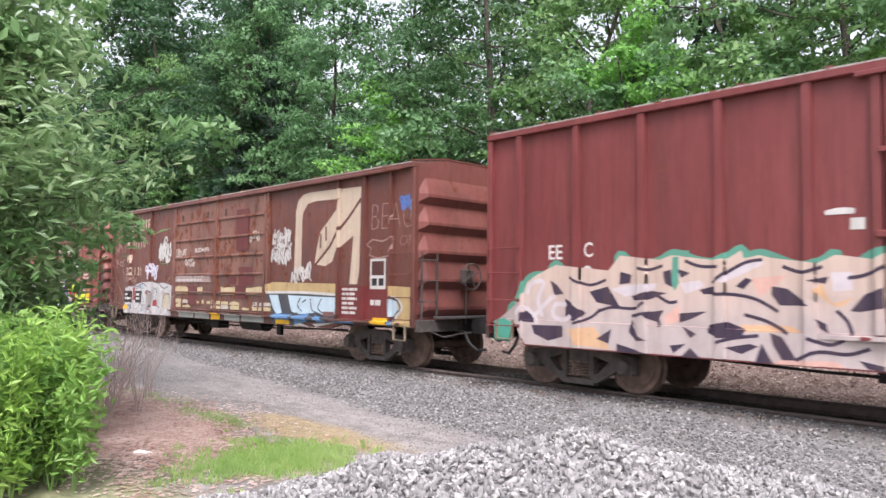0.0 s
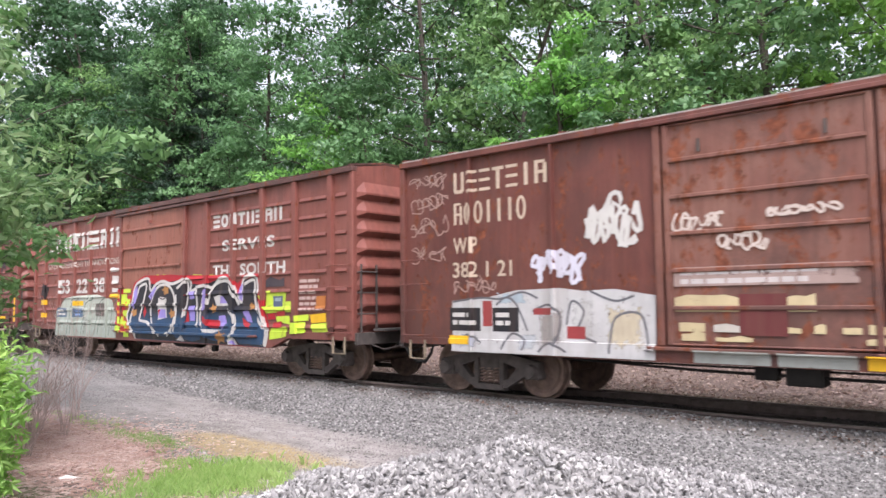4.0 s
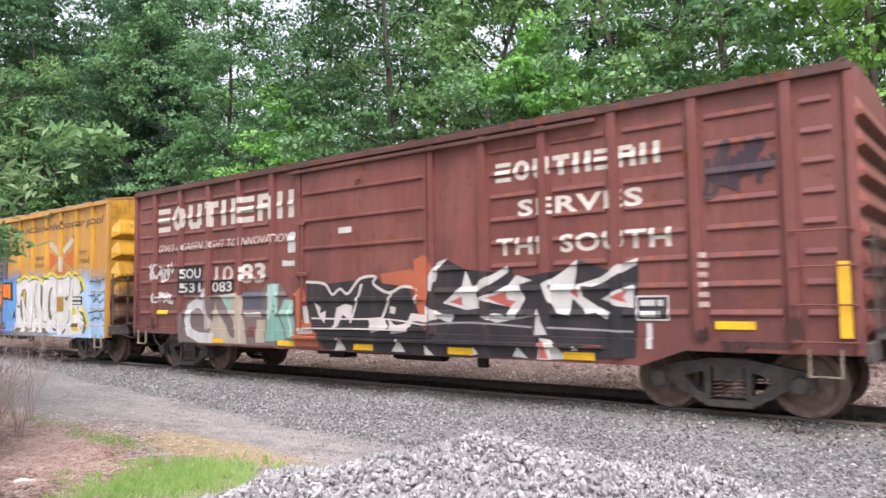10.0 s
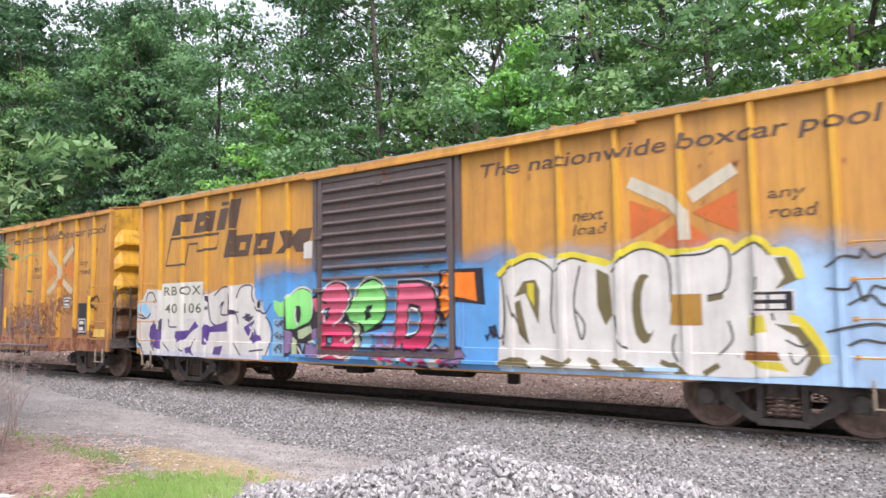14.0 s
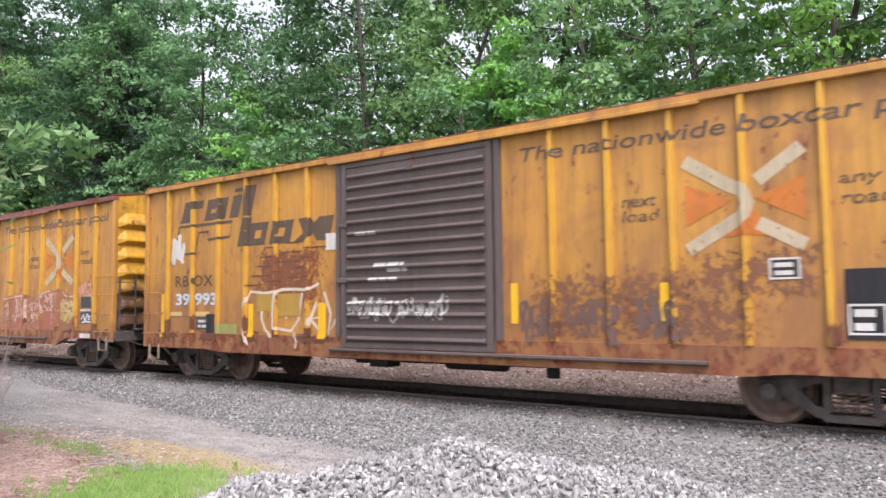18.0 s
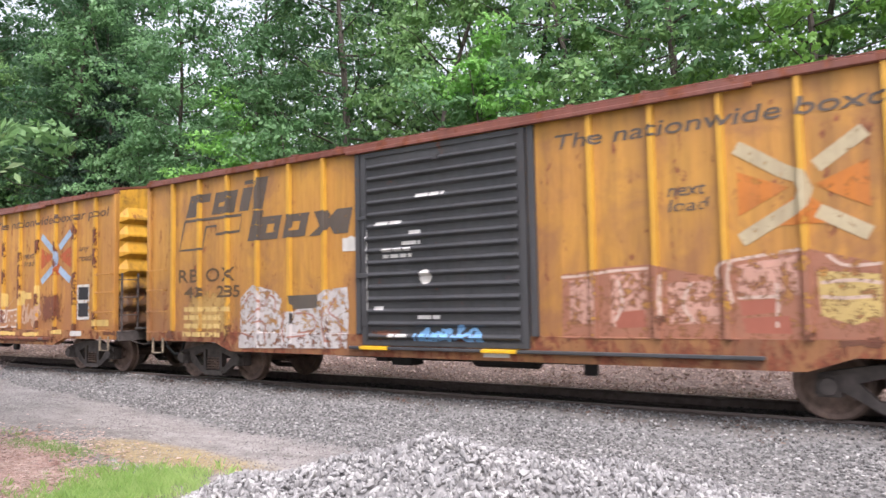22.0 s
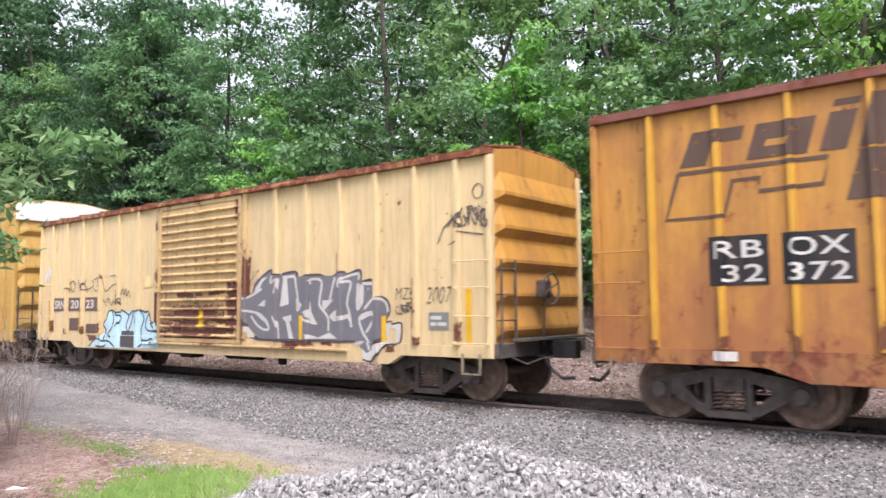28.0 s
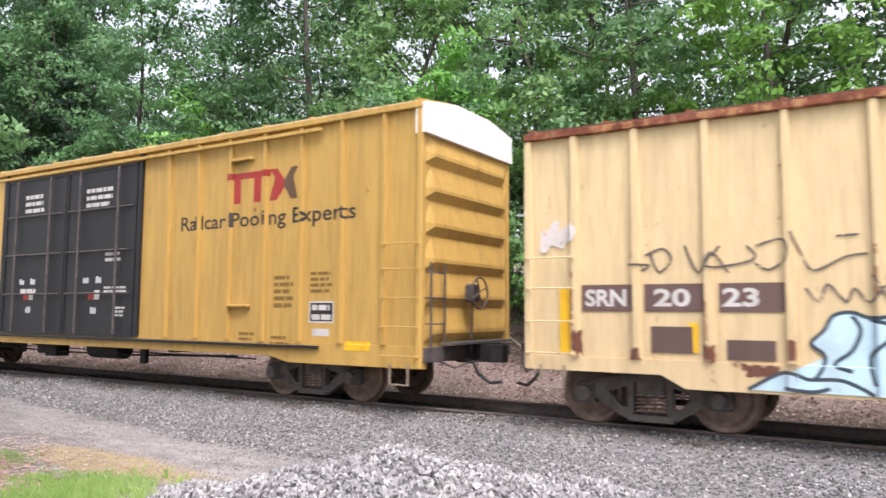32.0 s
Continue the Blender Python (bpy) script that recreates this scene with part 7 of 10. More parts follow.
def paint_lousy(ob, c):
    southern_words(ob, c, white, paint((0.6, 0.52, 0.46), 0.5))
    word(ob, c, "53", -5.85, -5.12, 1.93, 2.36, white, 0, 1.0, 0.03)
    word(ob, c, "22", -4.66, -3.87, 1.93, 2.36, white, 0, 1.0, 0.03)
    word(ob, c, "38", -3.5, -2.72, 1.93, 2.36, white, 0, 1.0, 0.03)
    ghost = paint((0.3, 0.34, 0.29), 0.35, (0.38, 0.41, 0.35), 0.7, 1.8)
    line = paint((0.07, 0.1, 0.08), 0.15)
    poly(ob, c, [(-5.95, 0.66), (-1.95, 0.66), (-1.95, 1.2), (-2.3, 1.72), (-3.2, 1.88), (-4.6, 1.86), (-5.5, 1.78), (-5.9, 1.4)], ghost, "graffiti_base")
    bm = bmesh.new()
    for i, x in enumerate((-5.85, -5.1, -4.9, -4.1, -3.9, -3.2, -3.0, -2.3)):
        ribbon(bm, [(x - 0.12, 0.72), (x, 1.3), (x + 0.1, 1.62), (x + 0.45, 1.8)], 0.03, -0.0003 * i)
        ribbon(bm, [(x, 1.0), (x + 0.3, 1.02)], 0.03, -0.0003 * i - 0.0001)
    drape(ob, c, bm, line, "graffiti_line")
    for x0, x1, z0, z1, m in ((-5.85, -5.3, 1.22, 1.5, paint((0.09, 0.14, 0.2), 0.1)), (-4.75, -4.15, 1.22, 1.48, paint((0.09, 0.14, 0.2), 0.1)), (-3.3, -2.6, 1.25, 1.62, paint((0.12, 0.1, 0.09), 0.1)), (-4.75, -4.15, 1.56, 1.7, yellow), (-2.4, -1.85, 1.76, 1.88, yellow), (-7.3, -6.8, 1.6, 1.75, yellow), (-7.3, -6.8, 1.2, 1.34, yellow)):
        patch(ob, c, x0, x1, z0, z1, m)
    bars(ob, c, -5.8, -5.35, 1.28, 1.45, 2, white, 2)
    bars(ob, c, -4.7, -4.2, 1.27, 1.43, 2, paint((0.25, 0.35, 0.6), 0.1), 3)
    scribble(ob, c, -7.3, -6.8, 1.8, 2.3, black, 6, 0.06, 3)
    for x0, x1, z0, z1 in ((-2.4, -1.86, 2.5, 2.62), (-2.3, -1.9, 2.15, 2.4), (-2.3, -1.95, 1.93, 2.05)):
        patch(ob, c, x0, x1, z0, z1, fresh_white, "notice", 0.03)
    bars(ob, c, 6.1, 6.9, 1.4, 2.05, 6, paint((0.55, 0.4, 0.36), 0.5), 5)
    # bricks of lime, red and amber round the word
    lime, red, amber = paint(LIME, 0.05), paint(RED, 0.05), paint((0.75, 0.3, 0.03), 0.05)
    rng = random.Random(8)
    for i in range(46):
        x, z = rng.uniform(-2.05, -1.15), rng.uniform(0.68, 1.95)
        patch(ob, c, x, x + rng.uniform(0.2, 0.45), z, min(2.0, z + rng.uniform(0.1, 0.2)), (lime, red, lime, amber, red)[i % 5], "graffiti_brick")
    patch(ob, c, 4.95, 5.6, 1.92, 2.12, paint((0.06, 0.05, 0.06), 0.4), "graffiti_accent", 0.08)
    fills(ob, c, lime, "graffiti_brick", [(0.09, 2.31), (0.41, 2.34), (0.41, 2.14), (0.06, 2.05)], [(0.63, 2.33), (1.04, 2.29), (1.04, 2.18), (0.63, 2.16)], [(1.98, 2.29), (2.38, 2.27), (2.38, 2.15), (1.98, 2.14)], [(2.73, 2.26), (2.91, 2.25), (2.91, 2.14), (2.73, 2.13)])
    fills(ob, c, lime, "graffiti_brick", [(4.99, 1.83), (5.14, 1.84), (5.13, 1.52), (4.96, 1.5)], [(5.13, 1.79), (5.67, 1.8), (5.62, 1.46), (5.13, 1.44)], [(4.8, 1.5), (5.62, 1.5), (5.6, 1.38), (4.84, 1.35)], [(5.64, 1.6), (5.87, 1.61), (5.86, 1.38), (5.63, 1.38)], [(5.32, 1.29), (5.79, 1.31), (5.8, 1.13), (5.36, 1.17)], [(6, 1.31), (6.42, 1.34), (6.4, 1.21), (6.01, 1.19)], [(5.84, 1.16), (6.31, 1.18), (6.31, 0.96), (5.83, 0.93)], [(5.15, 1.04), (5.59, 1.07), (5.57, 0.81), (5.13, 0.8)], [(5.59, 1.08), (5.71, 1.08), (5.71, 0.88), (5.59, 0.86)], [(6.5, 1.14), (7.03, 1.18), (7.09, 0.99), (6.53, 0.98)], [(4.67, 1.73), (4.83, 1.74), (4.81, 1.64), (4.71, 1.58)])
    fills(ob, c, red, "graffiti_brick", [(4.79, 1.63), (4.97, 1.64), (4.95, 1.52), (4.79, 1.5)], [(5.04, 1.35), (5.32, 1.36), (5.32, 1.23), (5.05, 1.22)], [(5.35, 1.39), (5.63, 1.41), (5.63, 1.31), (5.35, 1.29)], [(5.23, 1.16), (5.53, 1.19), (5.54, 1.05), (5.26, 1.04)])
    fills(ob, c, yellow, "graffiti_brick", [(6.45, 1.33), (6.96, 1.37), (6.96, 1.19), (6.5, 1.16)])
    fills(ob, c, paint((0.08, 0.12, 0.2), 0.1), "graffiti_brick", [(5.22, 1.72), (5.56, 1.72), (5.55, 1.5), (5.23, 1.49)])
    fills(ob, c, paint((0.3, 0.38, 0.45), 0.1), "graffiti_brick", [(5.27, 1.68), (5.51, 1.69), (5.5, 1.61), (5.28, 1.61)])
    fills(ob, c, paint((0.45, 0.16, 0.04), 0.3), "painted_patch", [(6.66, 1.7), (6.95, 1.71), (6.94, 1.46), (6.63, 1.45)])
    deep = paint((0.025, 0.068, 0.14), 0.12, (0.018, 0.018, 0.024), 1.1, 1.5)
    lilac = paint((0.3, 0.24, 0.6), 0.02)
    fills(ob, c, red, "graffiti_rim", [(-0.88, 2.16), (-0.33, 2.33), (1.11, 2.31), (1.76, 2.26), (2.14, 2.14), (2.49, 2.16), (3.06, 2.24), (3.5, 2.26), (3.9, 2.01), (4.11, 2.2), (4.7, 2.22), (4.76, 1.74), (5.12, 1.04), (5, 0.62), (3.98, 0.61), (-0.8, 0.75), (-1.29, 1.22)])
    fills(ob, c, deep, "graffiti_outline", [(-0.99, 1.64), (-0.83, 2.04), (-0.56, 2.18), (-0.1, 2.24), (0, 1.93), (0.27, 2.08), (0.63, 2.16), (1.11, 2.08), (1.7, 2.19), (1.91, 2.07), (1.89, 1.89), (2.49, 2.02), (2.84, 1.95), (3.17, 2.16), (3.49, 2.15), (3.75, 1.97), (4.05, 1.59), (4.1, 2.1), (4.58, 2.16), (4.69, 1.74), (4.91, 1.19), (5.06, 0.96), (4.97, 0.63), (3.88, 0.64), (-0.79, 0.68), (-1.26, 1.22)])
    lines(ob, c, fresh_white, "graffiti_outline", 0.07, [(-0.99, 1.64), (-0.83, 2.04), (-0.56, 2.18), (-0.1, 2.24), (0, 1.93), (0.27, 2.08), (0.63, 2.16), (1.11, 2.08), (1.7, 2.19), (1.91, 2.07), (1.89, 1.89), (2.49, 2.02), (2.84, 1.95), (3.17, 2.16), (3.49, 2.15), (3.75, 1.97), (4.05, 1.59), (4.1, 2.1), (4.58, 2.16), (4.69, 1.74), (4.91, 1.19), (5.06, 0.96), (4.97, 0.63)], [(-0.79, 0.68), (-1.26, 1.22), (-0.99, 1.64)])
    fills(ob, c, black, "graffiti_fill", [(-0.93, 0.99), (0.41, 0.86), (2, 0.77), (3.58, 0.79), (4.94, 0.82), (4.95, 0.64), (3.88, 0.64), (-0.8, 0.69)])
    fills(ob, c, deep, "graffiti_fill", [(-0.58, 2.05), (-0.21, 2.1), (-0.33, 1.72), (-0.58, 1.26), (-0.58, 1.14), (-0.11, 1.11), (0.15, 0.93), (0.27, 0.81), (-0.86, 0.8), (-1.12, 1.01), (-0.99, 1.35)], [(0.12, 1.78), (0.34, 2), (0.63, 2.08), (0.98, 2.01), (1.19, 1.76), (1.22, 1.35), (1.08, 1), (0.81, 0.78), (0.41, 0.78), (0.15, 1.03), (0.06, 1.38)], [(1.31, 1.98), (1.74, 2.11), (1.74, 1.71), (1.58, 1.24), (1.6, 0.96), (2, 0.84), (2.05, 0.68), (1.24, 0.75), (1.11, 0.86), (1.27, 1.24)], [(2.11, 1.97), (2.45, 1.98), (2.39, 1.61), (2.32, 1.25), (2.44, 0.96), (2.39, 0.73), (2.05, 0.68), (2, 0.84), (2.19, 1.02)])
    fills(ob, c, deep, "graffiti_fill", [(2.74, 1.78), (2.93, 1.99), (3.23, 2.08), (3.49, 2.07), (3.65, 1.89), (3.95, 1.55), (3.89, 1.38), (3.59, 1.51), (3.51, 1.76), (3.19, 1.82), (3.01, 1.73), (3.03, 1.51), (3.54, 1.47), (3.79, 1.26), (3.77, 0.93), (3.53, 0.71), (2.93, 0.72), (2.48, 0.81), (2.37, 0.98), (2.71, 0.94), (3.26, 0.93), (3.43, 1.13), (3.27, 1.29), (2.77, 1.38), (2.66, 1.56)], [(4.15, 2), (4.51, 2.08), (4.56, 1.66), (4.73, 1.27), (4.96, 0.96), (4.9, 0.68), (4.03, 0.68), (3.83, 0.81), (4.42, 0.87), (4.56, 0.99), (4.33, 1.26), (4.09, 1.43), (4, 1.51), (4.19, 1.59)])
    lines(ob, c, fresh_white, "graffiti_outline", 0.07, [(-0.58, 2.05), (-0.21, 2.1), (-0.33, 1.72), (-0.54, 1.26), (-0.54, 1.16), (-0.11, 1.11), (0.15, 0.93), (0.41, 0.78)], [(0.09, 1.08), (0.03, 1.43), (0.12, 1.78), (0.36, 2), (0.64, 2.07), (0.98, 2.01), (1.2, 1.75), (1.23, 1.35), (1.08, 0.99), (0.81, 0.79)], [(1.31, 1.96), (1.74, 2.11), (1.76, 1.71), (1.61, 1.24)], [(1.27, 1.81), (1.29, 1.33), (1.13, 0.86)], [(2.11, 1.97), (2.45, 1.98), (2.41, 1.61), (2.32, 1.25), (2.45, 0.96)], [(2.13, 1.95), (2.2, 1.43), (2.19, 1.02)], [(2.66, 1.56), (2.74, 1.78), (2.93, 1.99), (3.23, 2.09), (3.51, 2.07), (3.66, 1.89), (3.95, 1.55)], [(3.54, 1.47), (3.79, 1.26), (3.77, 0.93), (3.54, 0.71)])
    lines(ob, c, fresh_white, "graffiti_outline", 0.07, [(4.15, 2), (4.53, 2.08), (4.57, 1.66), (4.73, 1.27), (4.98, 0.96), (4.92, 0.67)], [(-0.83, 0.8), (-1.09, 1.01), (-0.99, 1.35), (-0.58, 2.05)])
    fills(ob, c, fresh_white, "graffiti_outline", [(0.41, 1.77), (0.81, 1.74), (0.86, 1.24), (0.41, 1.18), (0.46, 1.58)], [(2.92, 1.73), (3.19, 1.79), (3.43, 1.64), (3.52, 1.53), (3.05, 1.5)], [(1.5, 0.82), (1.7, 0.67), (1.31, 0.69)], [(3.53, 0.65), (3.76, 0.83), (3.96, 0.66)], [(2.42, 0.98), (2.99, 0.98), (3.32, 0.98), (2.94, 0.89), (2.48, 0.91)])
    fills(ob, c, lilac, "graffiti_accent", [(-0.87, 1.95), (-0.69, 2.07), (-0.71, 1.79), (-0.86, 1.48), (-0.96, 1.43)], [(-0.1, 1.78), (0.27, 2.05), (0.3, 1.97), (0.05, 1.68)], [(0.46, 1.45), (0.78, 1.45), (0.81, 1.23), (0.43, 1.23)], [(1.82, 1.87), (2.06, 1.88), (2.06, 1.7), (1.86, 1.69)], [(1.83, 1.52), (2.11, 1.54), (2.1, 1.17), (1.88, 1.17)], [(2.49, 1.87), (2.67, 1.94), (2.63, 1.47), (2.46, 1.34), (2.39, 1.61)], [(3.19, 1.74), (3.3, 1.74), (3.49, 1.58), (3.19, 1.58)], [(3.14, 1.29), (3.4, 1.31), (3.48, 1.13), (3.27, 0.98), (3.14, 1.1)], [(3.96, 1.92), (4.08, 2.02), (4.08, 1.63), (3.96, 1.67)], [(4.09, 1.39), (4.29, 1.43), (4.43, 1.27), (4.47, 1.15), (4.28, 1.18)])
    fills(ob, c, lilac, "graffiti_accent", [(3.63, 0.69), (3.76, 0.76), (3.88, 0.65)])
    fills(ob, c, red, "graffiti_accent", [(1.78, 1.47), (1.86, 1.15), (1.66, 1.13)], [(2.43, 1.38), (2.66, 1.21), (3.18, 1.19), (3.25, 1.08), (3.1, 1), (2.77, 1.01), (2.48, 1.18)], [(0.41, 1.43), (0.53, 1.45), (0.44, 1.27)], [(4.09, 1.26), (4.42, 1.11), (4.33, 1.01), (4.14, 1.12)], [(-0.36, 1.38), (-0.27, 1.58), (-0.18, 1.38), (-0.3, 1.23)])
    lines(ob, c, black, "graffiti_line", 0.03, [(-0.08, 1.43), (0.09, 1.58), (0.03, 1.83)], [(-0.11, 1.23), (0.15, 1.28)], [(3.06, 1.51), (3.54, 1.48), (3.71, 1.36)], [(0.41, 1.77), (0.63, 1.7), (0.81, 1.76)])
    fills(ob, c, paint((0.42, 0.2, 0.06), 0.1), "graffiti_star", [(0.86, 1.93), (0.92, 1.85), (0.8, 1.88), (0.71, 1.81), (0.7, 1.9), (0.57, 1.94), (0.7, 1.97), (0.71, 2.07), (0.8, 1.99), (0.92, 2.01)], [(1.19, 1.35), (1.25, 1.28), (1.13, 1.3), (1.05, 1.23), (1.04, 1.32), (0.93, 1.35), (1.04, 1.38), (1.05, 1.47), (1.13, 1.4), (1.25, 1.42)], [(-0.79, 1.38), (-0.72, 1.3), (-0.85, 1.32), (-0.94, 1.26), (-0.95, 1.34), (-1.07, 1.38), (-0.95, 1.41), (-0.94, 1.5), (-0.85, 1.43), (-0.72, 1.45)], [(2.99, 1.47), (3.05, 1.4), (2.94, 1.42), (2.87, 1.35), (2.86, 1.44), (2.76, 1.47), (2.86, 1.5), (2.87, 1.59), (2.94, 1.52), (3.05, 1.54)])
    fills(ob, c, paint((0.42, 0.2, 0.06), 0.1), "graffiti_star", [(3.35, 0.8), (3.43, 0.69), (3.27, 0.72), (3.17, 0.61), (3.15, 0.74), (3, 0.79), (3.16, 0.84), (3.17, 0.97), (3.28, 0.88), (3.43, 0.91)], [(4.53, 1.51), (4.57, 1.45), (4.49, 1.46), (4.44, 1.41), (4.44, 1.48), (4.36, 1.51), (4.44, 1.53), (4.44, 1.6), (4.49, 1.55), (4.57, 1.56)])


def paint_beak(ob, c):
    southern_words(ob, c, paint((0.6, 0.54, 0.47), 0.35), paint((0.55, 0.48, 0.42), 0.5))
    old = paint((0.5, 0.42, 0.36), 0.45)
    word(ob, c, "10", -4.55, -3.9, 1.98, 2.32, old, 0, 1.0, 0.02)
    word(ob, c, "83", -3.66, -2.82, 1.93, 2.34, paint((0.6, 0.54, 0.47), 0.35), 0, 1.0, 0.03)
    patch(ob, c, -5.9, -5.03, 1.72, 2.36, black, "number_panel")
    patch(ob, c, -4.7, -3.9, 1.72, 2.03, black, "number_panel")
    word(ob, c, "SOU", -5.84, -5.1, 2.09, 2.31, fresh_white, 0, 1.0, 0.02)
    word(ob, c, "531", -5.84, -5.1, 1.77, 1.99, fresh_white, 0, 1.0, 0.02)
    word(ob, c, "083", -4.66, -3.95, 1.77, 1.99, fresh_white, 0, 1.0, 0.02)
    scribble(ob, c, -7.2, -6.2, 2.05, 2.45, fresh_white, 5, 0.05, 4)
    scribble(ob, c, -7.1, -6.2, 1.56, 1.8, fresh_white, 6, 0.045, 4)
    tan, silver, taupe = paint((0.42, 0.36, 0.28), 0.1), paint((0.55, 0.54, 0.52), 0.08), paint((0.17, 0.13, 0.12), 0.15)
    teal = paint((0.2, 0.38, 0.31), 0.06, (0.3, 0.47, 0.4), 0.9, 1.8)
    poly(ob, c, [(-5.85, 0.66), (-1.85, 0.66), (-1.95, 1.05), (-2.05, 1.6), (-2.4, 1.92), (-2.8, 1.92), (-3.0, 1.72), (-3.5, 1.7), (-3.9, 1.68), (-4.3, 1.67), (-5.2, 1.7), (-5.6, 1.6), (-5.9, 1.2)], taupe, "graffiti_base")
    poly(ob, c, [(-4.75, 0.68), (-3.4, 0.68), (-3.55, 1.2), (-3.7, 1.75), (-4.5, 1.68), (-4.6, 1.1)], tan, "graffiti_fill")
    bm = bmesh.new()
    ribbon(bm, [(-4.55, 0.78), (-5.1, 0.78), (-5.5, 0.9), (-5.62, 1.15), (-5.5, 1.42), (-5.22, 1.55), (-4.98, 1.46)], 0.22)
    drape(ob, c, bm, silver, "graffiti_stroke")
    bm = bmesh.new()
    ribbon(bm, [(-5.0, 1.85), (-4.9, 1.4), (-4.72, 0.98)], 0.2)
    drape(ob, c, bm, paint((0.42, 0.37, 0.35), 0.1), "graffiti_stroke")
    poly(ob, c, [(-4.55, 1.68), (-4.35, 1.68), (-3.75, 0.95), (-3.78, 0.78), (-3.95, 0.82), (-4.5, 1.42)], taupe, "graffiti_shade")
    poly(ob, c, [(-3.88, 1.68), (-3.56, 1.68), (-3.62, 0.98), (-3.9, 0.98)], paint((0.45, 0.37, 0.3), 0.1), "graffiti_fill")
    poly(ob, c, [(-4.35, 1.66), (-3.95, 1.66), (-3.98, 1.3)], teal, "graffiti_fill")
    for x0, x1, z0, z1, m in ((-3.57, -2.91, 1.39, 1.77, paint((0.1, 0.1, 0.125), 0.05)), (-3.5, -2.95, 1.24, 1.33, silver), (-3.39, -3.14, 0.82, 1.03, paint((0.15, 0.05, 0.045), 0.1)), (-3.1, -2.82, 0.72, 1.2, tan)):
        patch(ob, c, x0, x1, z0, z1, m, "graffiti_fill", 0.03)
    poly(ob, c, [(-2.8, 0.75), (-2.76, 1.88), (-2.42, 1.9), (-2.45, 1.3), (-2.12, 0.78)], teal, "graffiti_fill")
    poly(ob, c, [(-2.4, 1.3), (-2.25, 1.58), (-1.98, 1.57), (-2.09, 1.28), (-1.9, 0.72), (-2.2, 0.72)], teal, "graffiti_fill")
    for pts, w in (([(-2.65, 1.85), (-2.58, 1.5), (-2.66, 1.2)], 0.09), ([(-2.04, 1.5), (-2.14, 1.28), (-1.96, 0.8)], 0.06)):
        bm = bmesh.new()
        ribbon(bm, pts, w)
        drape(ob, c, bm, paint((0.5, 0.6, 0.56), 0.1), "graffiti_highlight")
    bm = bmesh.new()
    ribbon(bm, [(-2.42, 1.62), (-2.44, 1.3), (-2.2, 0.95), (-2.14, 0.74)], 0.04)
    drape(ob, c, bm, taupe, "graffiti_line")
    # rust-red first letter, and dark word with a thin white edge
    coal = paint((0.03, 0.028, 0.032), 0.03)
    edge = paint((0.6, 0.54, 0.5), 0.15)
    rusty = paint((0.42, 0.12, 0.06), 0.2)
    fills(ob, c, rusty, "graffiti_base", [(-1.94, 1.69), (-1.64, 1.83), (-1.45, 1.45), (-1.26, 1.03), (-1.2, 0.68), (-1.95, 0.69), (-1.83, 1.31)], [(1.18, 2.22), (1.42, 2.29), (1.56, 2.12), (1.48, 1.44), (1.54, 1.16), (1.25, 1.11)], [(0.4, 2), (1.12, 2.06), (1.32, 1.76), (0.81, 1.72), (0.5, 1.72)])
    fills(ob, c, coal, "graffiti_fill", [(-1.51, 1.88), (-1, 1.86), (-0.82, 1.63), (-0.4, 1.62), (-0.16, 1.91), (0.29, 1.96), (0.6, 1.72), (1.02, 1.77), (1.16, 1.56), (1.11, 1.32), (1.4, 1.08), (1.43, 0.56), (-1.07, 0.65), (-1.52, 1.31)])
    lines(ob, c, edge, "graffiti_outline", 0.05, [(-1.54, 1.91), (-1.02, 1.86), (-0.82, 1.66), (-0.61, 1.76), (-0.4, 1.67), (-0.1, 1.93), (0.29, 1.96), (0.24, 1.83), (0.6, 1.67), (0.92, 1.77), (1.22, 1.71), (1.19, 1.48)], [(-0.05, 1.84), (-0.23, 1.4), (-0.35, 1.14)], [(0.66, 1.65), (0.44, 1.23), (0.27, 1.01)])
    fills(ob, c, edge, "graffiti_highlight", [(-1.32, 1.54), (-1.13, 1.42), (-1.16, 1.31), (-0.98, 1.36), (-1.03, 1.13), (-1.16, 1.24)], [(-0.7, 1.42), (-0.46, 1.49), (-0.28, 1.45), (-0.4, 1.31), (-0.34, 1.18), (-0.54, 1.29), (-0.7, 1.04), (-0.79, 1.04)], [(0.11, 1.23), (0.47, 1.25), (0.59, 1.06), (0.16, 0.97)], [(0.58, 1.23), (0.75, 1.11), (1.01, 1.15), (1.11, 1.32), (1.5, 1.28), (1.51, 1.16), (1.16, 1.19), (1, 1), (0.64, 0.96)], [(0.64, 1.44), (0.77, 1.42), (0.74, 1.3), (0.62, 1.32)])
    lines(ob, c, edge, "graffiti_line", 0.03, [(-1.39, 1.22), (-0.4, 1.21), (0.6, 1.21), (1.4, 1.12)], [(-1.32, 1.03), (0.05, 1.04), (0.8, 1.02)])
    fills(ob, c, fresh_white, "graffiti_stripe", [(-1.65, 1.45), (-1.51, 1.45), (-1.44, 1.12), (-1.57, 1.12)], [(-1.85, 1.02), (-1.36, 1.05), (-1.36, 0.94), (-1.81, 0.91)])
    lines(ob, c, rusty, "graffiti_line", 0.05, [(1.28, 2.18), (1.14, 1.89), (1.26, 1.64), (1.51, 1.64)])
